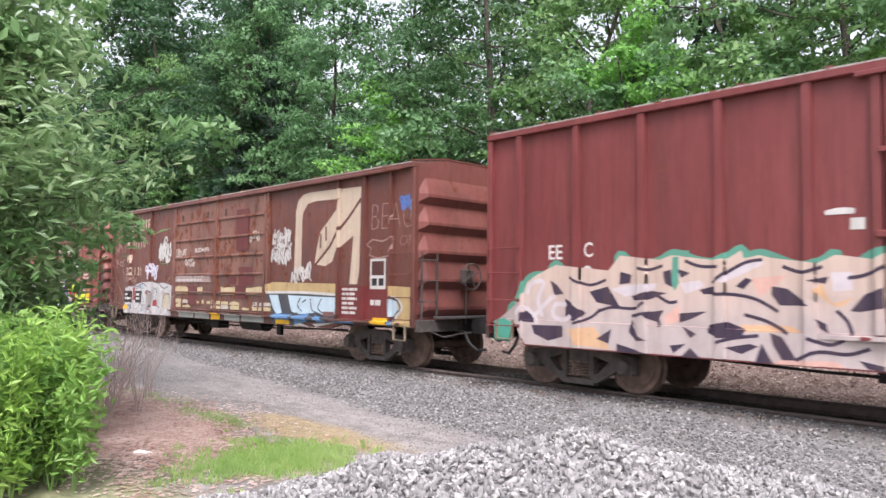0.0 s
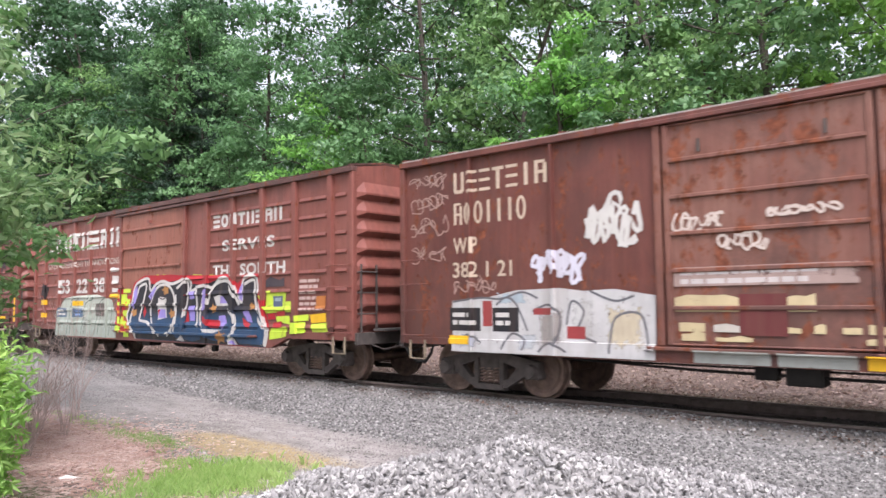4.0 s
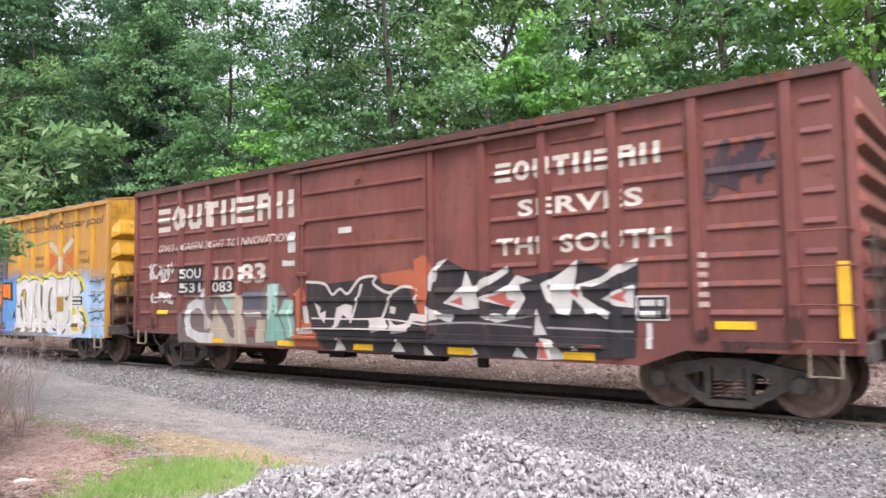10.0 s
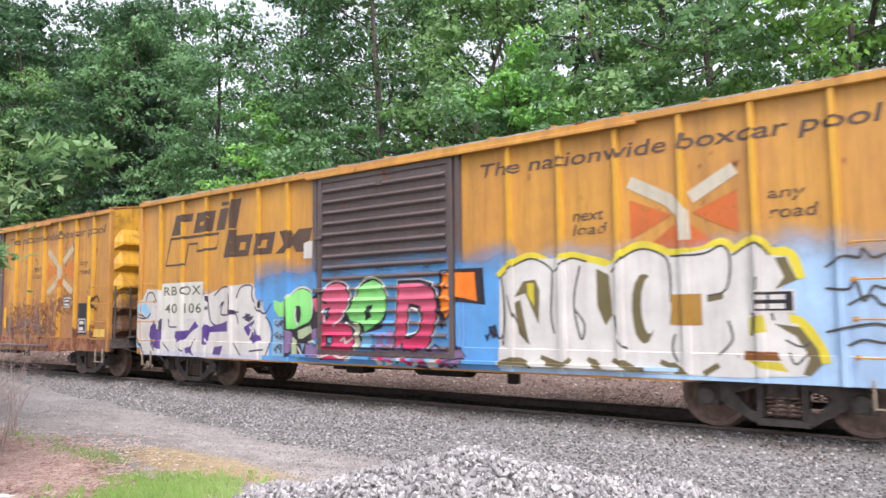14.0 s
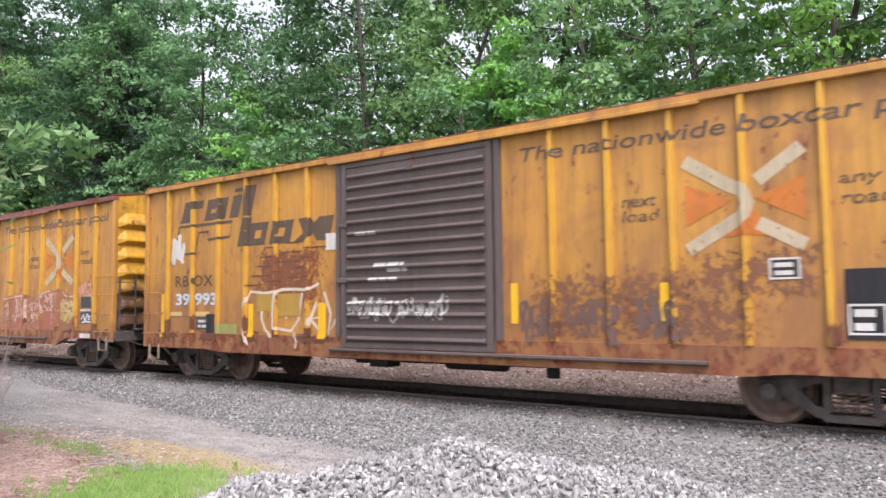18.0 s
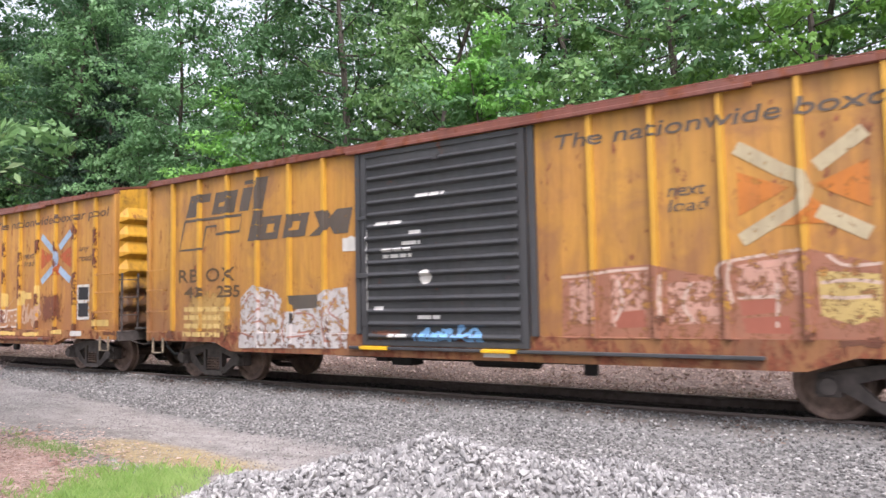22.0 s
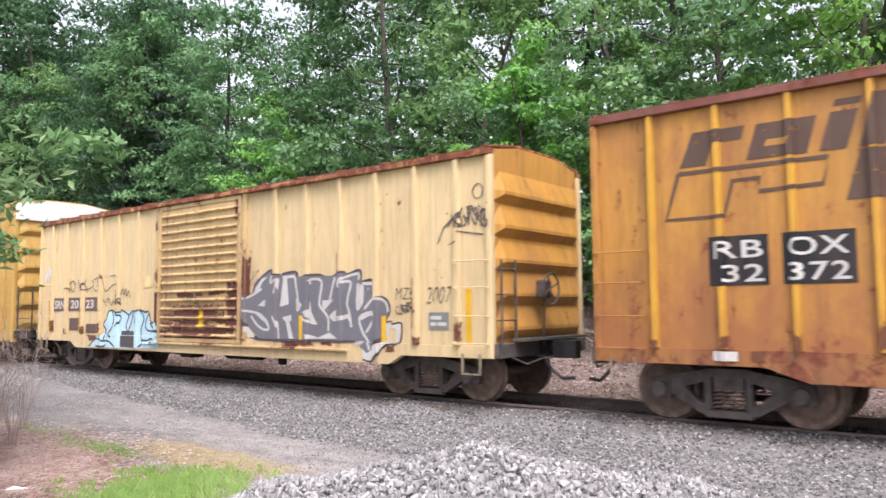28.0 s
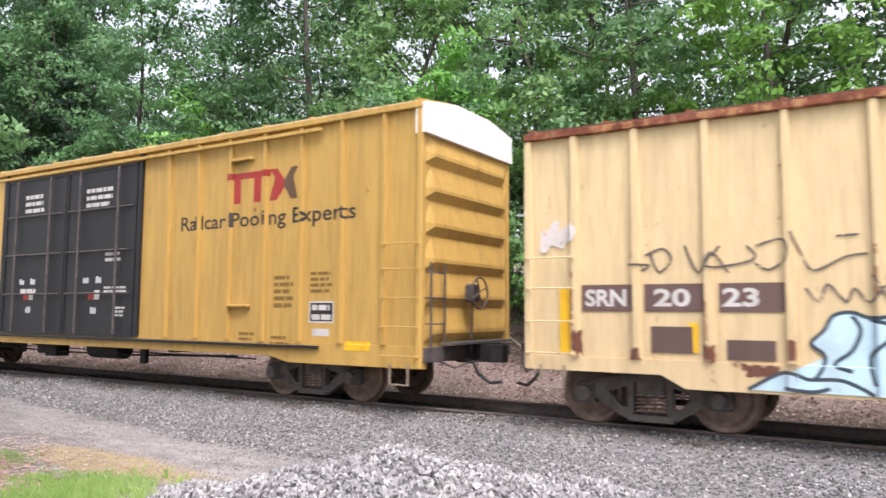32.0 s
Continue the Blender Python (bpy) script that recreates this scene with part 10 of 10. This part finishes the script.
def paint_shock(ob, c):
    rng = random.Random(16)
    for x0, x1, z0, z1 in ((-1.65, 1.5, 0.86, 1.2), (-1.62, 1.3, 1.2, 1.75), (-1.9, -1.45, 0.9, 2.3), (0.9, 1.62, 0.9, 2.4), (1.5, 1.8, 0.9, 3.0)):
        patch(ob, c, x0, x1, z0, z1, paint((0.15, 0.05, 0.04), 0.15, blot=True), "rust_stain")
    raw = paint((0.16, 0.055, 0.04), 0.25, blot=True)
    for i in range(26):
        x, z, w = rng.uniform(-1.7, 1.2), 0.84 + 1.15 * rng.random() ** 1.6, rng.uniform(0.3, 1.1)
        patch(ob, c, x, min(1.62, x + w), z, z + rng.uniform(0.08, 0.24), raw, "rust_stain")
    for i in range(12):
        x, z = rng.choice((-1.78, -1.6, 1.35, 1.55)) + rng.uniform(-0.08, 0.08), rng.uniform(0.9, 3.4)
        patch(ob, c, x - 0.1, x + 0.1, z, z + rng.uniform(0.2, 0.7), raw, "rust_stain")
    for p in c.posts[::2]:
        z = rng.uniform(0.95, 2.2)
        patch(ob, c, p - 0.06, p - 0.02, z, z + rng.uniform(0.3, 1.0), paint((0.3, 0.14, 0.07), 0.9), "rust_stain")
    slate = paint((0.17, 0.168, 0.19), 0.3)
    rim = paint((0.06, 0.055, 0.07), 0.05)
    ink = paint((0.11, 0.09, 0.085), 0.65)
    lines(ob, c, rim, "graffiti_rim", 0.07, [(1.46, 1.76), (1.84, 1.86), (1.90, 2.03), (2.13, 2.20), (2.43, 2.33), (2.41, 2.23), (2.66, 2.22), (2.74, 2.14), (2.77, 2.23), (3.16, 2.26), (3.19, 2.11), (3.27, 2.02), (3.34, 2.07), (3.51, 2.18), (3.96, 2.14), (3.89, 1.81), (4.11, 1.87), (4.20, 2.13), (4.47, 2.21), (4.57, 2.16), (4.89, 2.23), (4.92, 2.02), (5.19, 2.04), (5.21, 1.70), (5.40, 1.74), (5.56, 1.66), (5.60, 1.49), (5.52, 1.38), (5.51, 1.08), (5.29, 1.00), (5.20, 0.86), (5.10, 0.78), (4.96, 0.88), (4.77, 0.98), (2.05, 0.97), (1.71, 1.20), (1.43, 1.52), (1.46, 1.76)])
    fills(ob, c, slate, "graffiti_fill", [(1.46, 1.76), (1.84, 1.86), (1.90, 2.03), (2.13, 2.20), (2.43, 2.33), (2.41, 2.23), (2.66, 2.22), (2.74, 2.14), (2.77, 2.23), (3.16, 2.26), (3.19, 2.11), (3.27, 2.02), (3.34, 2.07), (3.51, 2.18), (3.96, 2.14), (3.89, 1.81), (4.11, 1.87), (4.20, 2.13), (4.47, 2.21), (4.57, 2.16), (4.89, 2.23), (4.92, 2.02), (5.19, 2.04), (5.21, 1.70), (5.40, 1.74), (5.56, 1.66), (5.60, 1.49), (5.52, 1.38), (5.51, 1.08), (5.29, 1.00), (5.20, 0.86), (5.10, 0.78), (4.96, 0.88), (4.77, 0.98), (2.05, 0.97), (1.71, 1.20), (1.43, 1.52)])
    lines(ob, c, fresh_white, "graffiti_outline", 0.05, [(1.56, 1.78), (1.84, 1.85), (2.12, 1.97)], [(2.42, 2.23), (2.40, 2.08), (2.66, 2.15)], [(2.77, 2.18), (3.13, 2.19)], [(3.13, 2.18), (3.17, 1.99), (3.23, 1.73), (3.20, 1.51)], [(1.56, 1.53), (1.71, 1.52), (2.06, 1.46), (2.27, 1.30), (2.36, 1.17), (2.22, 1.15), (1.99, 1.24), (1.79, 1.43)], [(2.53, 1.42), (2.64, 1.23), (2.66, 0.98)], [(2.66, 2.15), (2.58, 1.87)], [(3.59, 2.02), (3.57, 2.11), (3.88, 2.08), (3.85, 1.78), (3.83, 1.63), (3.95, 1.51)], [(3.95, 1.51), (4.07, 1.38), (4.08, 1.14)], [(3.41, 1.38), (3.60, 1.30), (3.77, 1.28)], [(4.11, 1.69), (4.18, 1.95), (4.25, 2.13)], [(4.39, 1.94), (4.43, 2.10), (4.85, 2.18), (4.85, 2.07)], [(4.42, 2.04), (4.66, 2.03), (4.59, 1.78), (4.56, 1.62)], [(4.84, 2.01), (4.82, 1.62), (4.85, 1.52)], [(4.95, 2.00), (5.19, 1.99)], [(5.00, 1.54), (5.18, 1.70), (5.38, 1.72), (5.53, 1.64), (5.57, 1.49)], [(5.27, 1.49), (5.05, 1.47), (4.88, 1.38), (4.95, 1.15), (5.09, 0.98), (5.15, 0.82)], [(5.27, 1.47), (5.18, 1.30), (5.05, 1.13)], [(4.56, 1.62), (4.62, 1.50), (4.68, 1.22)])
    fills(ob, c, fresh_white, "graffiti_outline", [(1.87, 1.86), (1.92, 1.99), (2.14, 2.18), (2.31, 2.21), (2.13, 2.09), (2.00, 1.88)], [(2.01, 1.63), (2.23, 1.76), (2.23, 1.61)], [(1.84, 1.52), (2.12, 1.47), (2.32, 1.33), (2.39, 1.19), (2.27, 1.28), (2.12, 1.35)], [(2.79, 2.17), (2.90, 2.17), (2.96, 1.65), (2.69, 1.60), (2.73, 1.82)], [(2.76, 1.39), (3.03, 1.45), (3.05, 1.33), (2.89, 1.30)], [(2.85, 1.37), (2.96, 1.37), (3.10, 0.99), (2.97, 0.98)], [(3.16, 1.78), (3.34, 1.64), (3.25, 1.51), (3.18, 1.56)], [(3.43, 1.50), (3.55, 1.55), (3.57, 1.72), (3.62, 1.48), (3.77, 1.28), (3.66, 1.28), (3.54, 1.38)], [(3.91, 1.71), (4.21, 1.72), (4.05, 1.61), (3.95, 1.51), (3.91, 1.60)], [(4.10, 1.42), (4.20, 1.50), (4.30, 1.54), (4.20, 1.38), (4.29, 1.32), (4.18, 1.33)], [(4.36, 1.41), (4.60, 1.46), (4.68, 1.26), (4.58, 1.38), (4.39, 1.33)], [(4.87, 1.99), (4.99, 1.97), (4.98, 1.66), (4.89, 1.54), (4.84, 1.54)], [(4.88, 1.38), (5.05, 1.47), (5.27, 1.48), (5.10, 1.41), (4.94, 1.35)], [(1.61, 1.20), (1.71, 1.20), (1.93, 0.99), (1.68, 0.98)], [(3.47, 1.08), (3.82, 1.02), (4.11, 1.12), (4.30, 1.01), (3.51, 0.99)], [(4.77, 0.96), (4.98, 0.98), (4.98, 0.92), (4.78, 0.91)])
    fills(ob, c, fresh_white, "graffiti_outline", [(4.96, 0.87), (5.08, 0.77), (5.18, 0.82), (5.29, 0.93), (5.51, 0.99), (5.72, 0.97), (5.51, 0.90), (5.34, 0.79), (5.21, 0.65), (5.02, 0.64)], [(5.52, 1.29), (5.65, 1.31), (5.59, 1.05), (5.53, 1.04)], [(5.65, 1.28), (5.87, 1.28), (5.83, 0.98), (5.74, 0.98), (5.76, 1.20), (5.66, 1.22)])
    lines(ob, c, rim, "graffiti_line", 0.03, [(5.52, 1.30), (5.65, 1.33), (5.67, 1.28), (5.88, 1.29), (5.84, 0.97), (5.52, 0.92), (5.23, 0.64), (4.99, 0.66)])
    lines(ob, c, ink, "tag", 0.02, [(1.70, 2.32), (1.74, 2.16), (1.84, 2.18), (1.85, 2.33)], [(2.04, 2.34), (1.92, 2.29), (1.94, 2.16), (2.07, 2.17)], [(1.82, 2.07), (1.89, 2.12)])
    word(ob, c, "MZE", 5.74, 6.14, 1.7, 1.9, ink, 0.1, 1.0, -0.01, "tag")
    scribble(ob, c, 5.74, 6.18, 1.45, 1.66, ink, 4, 0.025, 3)
    word(ob, c, "2007", 6.42, 6.92, 1.62, 1.9, ink, 0.2, 1.0, -0.01, "tag")
    scribble(ob, c, 7.05, 7.7, 2.85, 3.2, ink, 6, 0.03, 4)
    bm = bmesh.new()
    ribbon(bm, [(6.68, 2.6), (6.8, 2.85), (7.0, 3.02)], 0.025)
    ribbon(bm, [(6.85, 3.1), (7.02, 3.02), (6.88, 2.86)], 0.025, -0.0003)
    ribbon(bm, [(7.12, 2.78), (7.6, 2.7)], 0.025, -0.0003)
    ribbon(bm, [(6.9, 2.58), (7.1, 2.62)], 0.02, -0.0003)
    drape(ob, c, bm, ink, "tag")
    n = 14
    bm = bmesh.new()
    ribbon(bm, [(7.5 + 0.1 * math.cos(k * math.tau / n), 3.4 + 0.12 * math.sin(k * math.tau / n)) for k in range(15)], 0.02)
    drape(ob, c, bm, ink, "tag")
    patch(ob, c, 6.48, 6.9, 1.2, 1.48, paint((0.2, 0.2, 0.2), 0.1), "inspection_panel")
    bars(ob, c, 6.52, 6.86, 1.26, 1.42, 2, white, 2)
    for x0, x1, z0, z1 in ((3.26, 3.38, 0.97, 1.43), (5.42, 5.53, 0.98, 1.42), (7.24, 7.36, 1.0, 1.85), (-7.27, -7.12, 1.0, 1.86), (-3.33, -3.2, 1.08, 1.48), (-5.55, -5.43, 1.05, 1.42), (0.05, 0.2, 1.15, 1.55)):
        patch(ob, c, x0, x1, z0, z1, yellow, "reflector")
    for x0, x1 in ((-6.95, -6.26), (-6.1, -5.36), (-5.18, -4.44)):
        patch(ob, c, x0, x1, 1.56, 1.91, paint((0.13, 0.08, 0.07), 0.05), "number_panel")
    for text, x0, x1 in (("SRN", -6.9, -6.34), ("20", -5.98, -5.52), ("23", -5.14, -4.72)):
        word(ob, c, text, x0, x1, 1.62, 1.85, fresh_white, 0, 1.0, 0.03)
    for x0, x1, z0, z1 in ((-6.02, -5.5, 1.04, 1.37), (-5.1, -4.55, 0.98, 1.22)):
        patch(ob, c, x0, x1, z0, z1, paint((0.11, 0.07, 0.06), 0.1), "painted_panel")
    ice, edge = paint((0.5, 0.68, 0.76), 0.02), paint((0.04, 0.06, 0.08), 0.05)
    fills(ob, c, ice, "graffiti_fill", [(-4.87, 0.64), (-4.47, 0.86), (-4.17, 0.79), (-4.04, 1.05), (-4.18, 1.2), (-4.04, 1.36), (-3.95, 1.52), (-3.76, 1.56), (-3.59, 1.5), (-3.37, 1.52), (-3.28, 1.56), (-2.95, 1.44), (-2.78, 1.55), (-2.62, 1.51), (-2.46, 1.56), (-2.23, 1.51), (-2.08, 1.51), (-1.94, 1.26), (-1.68, 1.3), (-1.62, 1.16), (-1.6, 1.02), (-1.56, 0.82), (-1.6, 0.67), (-3.38, 0.64)])
    lines(ob, c, edge, "graffiti_outline", 0.045, [(-4.87, 0.64), (-4.47, 0.86), (-4.17, 0.79), (-4.04, 1.05), (-4.18, 1.2), (-4.04, 1.36), (-3.95, 1.52), (-3.76, 1.56), (-3.59, 1.5), (-3.37, 1.52), (-3.28, 1.56), (-2.95, 1.44)], [(-2.95, 1.44), (-2.78, 1.55), (-2.62, 1.51), (-2.46, 1.56), (-2.23, 1.51), (-2.08, 1.51), (-1.94, 1.26), (-1.68, 1.3), (-1.62, 1.16), (-1.6, 1.02), (-1.56, 0.82)], [(-4.17, 0.79), (-3.91, 0.8), (-3.73, 0.74), (-3.56, 0.64)], [(-3.76, 1.52), (-3.68, 1.36), (-3.77, 1.13), (-3.95, 0.97), (-3.77, 0.9)], [(-3.59, 1.48), (-3.33, 1.4), (-3.42, 1.25), (-3.59, 1.06), (-3.55, 0.75)], [(-2.95, 1.43), (-3.08, 1.14), (-2.87, 0.99), (-2.96, 1.07), (-2.83, 1.29), (-2.77, 1.51)])
    lines(ob, c, edge, "graffiti_outline", 0.045, [(-2.62, 1.51), (-2.59, 1.29), (-2.67, 1.04)], [(-2.46, 1.55), (-2.27, 1.37), (-2.4, 1.08), (-2.29, 0.79), (-2.48, 0.68)], [(-2.08, 1.47), (-2.2, 1.22), (-2.09, 1.08), (-1.62, 1.06)], [(-2.01, 1.26), (-1.8, 1.09), (-1.6, 1.09)], [(-2.32, 0.86), (-2.1, 0.84), (-1.88, 0.89), (-1.84, 0.81), (-1.95, 0.77), (-2.1, 0.8)], [(-4.47, 0.68), (-4.19, 0.65), (-4, 0.7)])
    lines(ob, c, ink, "tag", 0.028, [(-6.31, 2.17), (-6.03, 2.15), (-6.14, 2.08)], [(-6.08, 2.28), (-5.86, 2.36), (-5.75, 2.22), (-5.91, 2.06), (-6.02, 2.32)], [(-5.58, 2.39), (-5.42, 2.04), (-5.26, 2.29), (-5.06, 2.03)], [(-5.16, 2.37), (-5.32, 2.12), (-4.9, 2.15), (-4.75, 2.23), (-4.85, 2.36)], [(-4.75, 2.35), (-4.45, 2.42), (-4.41, 2.21), (-4.6, 2.06), (-4.75, 2.14)], [(-4.36, 2.5), (-4.26, 2.25), (-4.13, 2.04), (-3.8, 2.19), (-3.58, 2.22)], [(-4.22, 1.84), (-4.08, 1.68), (-3.99, 1.88), (-3.81, 1.68), (-3.72, 1.83), (-3.58, 1.67), (-3.41, 1.86), (-3.37, 1.67), (-3.54, 1.98)], [(-3.89, 2.43), (-3.66, 2.44)])
    lines(ob, c, ink, "tag", 0.028, [(-3.4, 1.94), (-3.27, 2.09), (-3.23, 1.94), (-3.14, 2.09), (-3.11, 1.89), (-3.02, 2.04), (-2.94, 1.89)])
    lines(ob, c, ink, "tag", 0.022, [(-0.69, 1.83), (-0.5, 1.86), (-0.53, 1.76)], [(-0.44, 1.89), (-0.32, 1.76), (-0.16, 1.88), (-0.26, 1.72)], [(-0.14, 1.85), (0.04, 1.75), (0.16, 1.87)], [(-0.32, 1.6), (-0.2, 1.66), (-0.24, 1.53)], [(0.09, 1.56), (0.23, 1.62), (0.17, 1.5)], [(-0.22, 2.01), (-0.16, 2.04)])
    patch(ob, c, -3.3, -2.66, 0.66, 1.06, paint((0.07, 0.065, 0.07), 0.05), "painted_patch")
    scribble(ob, c, -7.55, -7.05, 2.45, 2.78, paint((0.72, 0.66, 0.62), 0.35), 9, 0.07, 3)
    patch(ob, c, -2.3, -2.0, 2.1, 2.4, paint((0.75, 0.6, 0.3), 0.2), "notice", 0.05)


def paint_pool_yellow(ob, c):
    red = paint((0.36, 0.04, 0.035), 0.05)
    patch(ob, c, 5.08, 6.2, 3.95, 4.07, red, "emblem_block")
    for x0, x1 in ((5.12, 5.6), (5.64, 6.12)):
        patch(ob, c, (x0 + x1) / 2 - 0.09, (x0 + x1) / 2 + 0.09, 3.5, 3.95, red, "emblem_block")
    poly(ob, c, [(6.18, 4.07), (6.36, 4.07), (6.6, 3.79), (6.36, 3.5), (6.18, 3.5), (6.4, 3.79)], red, "emblem_block")
    poly(ob, c, [(6.86, 4.07), (6.7, 4.07), (6.5, 3.79), (6.7, 3.5), (6.86, 3.5), (6.68, 3.79)], paint((0.12, 0.07, 0.04), 0.05), "emblem_block")
    ink = paint((0.03, 0.028, 0.025), 0.05)
    word(ob, c, "Railcar Pooling Experts", 3.82, 8.16, 2.98, 3.34, ink, 0, 1.0, 0.012)
    placard(ob, c, 7.18, 7.72, 1.34, 1.7, 4)
    patch(ob, c, 7.26, 7.63, 1.12, 1.24, fresh_white, "notice")
    patch(ob, c, 7.98, 8.5, 0.9, 1.05, yellow, "reflector")
    for x, z0, z1, n in ((6.35, 1.6, 2.15, 5), (7.2, 1.85, 2.2, 4), (5.5, 1.0, 1.15, 2), (6.3, 0.95, 1.1, 2)):
        bars(ob, c, x, x + 0.5, z0, z1, n, paint((0.2, 0.12, 0.03), 0.3), int(x))
    for x0, x1, z0, z1, n in ((-1.66, -0.66, 3.77, 4.18, 3), (0.74, 2.0, 3.74, 4.14, 3), (1.5, 2.1, 2.55, 2.74, 2), (1.5, 2.3, 1.9, 2.02, 2), (-1.7, -1.0, 1.9, 2.0, 1), (1.9, 2.3, 1.4, 1.6, 3)):
        bars(ob, c, x0, x1, z0, z1, n, fresh_white, int(z0 * 7))
    for x in (-1.75, 0.75):
        for dx, dz in ((0.0, 2.1), (0.45, 2.1), (0.3, 1.45)):
            patch(ob, c, x + dx, x + dx + 0.2, dz, dz + 0.14, paint((0.5, 0.5, 0.5), 0.2), "warning_mark", 0.05)
        patch(ob, c, x + 0.2, x + 0.4, 1.75, 1.9, red, "warning_mark")
        patch(ob, c, x + 0.42, x + 0.6, 1.75, 1.95, fresh_white, "warning_mark")
    for z in (1.6, 4.28):
        part("inspection_ledge", boxes((5.26, 5.78, -SIDE - 0.03, -SHEET, z, z + 0.05), bevel=0.01), "ttx_yellow", ob)


def seam_rust(ob, c, seed, color, count):
    """Rust that creeps from the lower seam and the feet of the posts."""
    rng = random.Random(seed)
    for p in c.posts:
        if rng.random() < 0.75:
            h = rng.uniform(0.08, 0.45)
            patch(ob, c, p - rng.uniform(0.06, 0.14), p + rng.uniform(0.05, 0.14), c.sill[4] - 0.04, c.sill[4] + h, paint(color, 0.15, blot=True), "rust_stain")
    for i in range(count):
        x = rng.uniform(-c.half + 0.3, c.half - 0.5)
        patch(ob, c, x, x + rng.uniform(0.2, 0.9), c.sill[4] - rng.uniform(0.1, 0.2), c.sill[4] + rng.uniform(0.0, 0.1), paint(color, 0.1, blot=True), "rust_stain")


for (ob, c), seed, color, count in ((car_b, 1, (0.08, 0.035, 0.03), 6), (car_c, 2, (0.07, 0.03, 0.028), 5), (car_d, 3, (0.06, 0.028, 0.026), 5), (car_e, 4, (0.2, 0.09, 0.045), 4), (car_f, 5, (0.16, 0.065, 0.04), 10), (car_g, 6, (0.16, 0.065, 0.04), 10), (car_h, 7, (0.17, 0.065, 0.035), 12), (car_i, 8, (0.16, 0.055, 0.035), 14)):
    seam_rust(ob, c, seed, color, count)
for work, (ob, c) in ((paint_maroon, car_a), (paint_weathered, car_b), (paint_lousy, car_c), (paint_beak, car_d), (paint_bright, car_e), (paint_stained, car_f), (paint_black_door, car_g), (paint_orange, car_h), (paint_shock, car_i), (paint_pool_yellow, car_j)):
    work(ob, c)
corner_strip(*car_d, 7.58, 7.71, 1.04, 1.92)


# ---- motion ----
def motions():
    for car, c, centre in CARS:
        walk(car, [(t, pose(centre + d, TRACK_Y, 0)) for t, d in ROLLED])
    ts = [t for t, _ in ROLLED]
    ds = [d for _, d in ROLLED]
    steps = [4 * i / FPS for i in range(241)]
    turn = [math.degrees(float(np.interp(t, ts, ds)) / WHEEL_R) for t in steps]
    for w, wx in WHEELS:
        walk(w, [(t, pose(wx, 0, WHEEL_R, 0, a, 0)) for t, a in zip(steps, turn)])


motions()
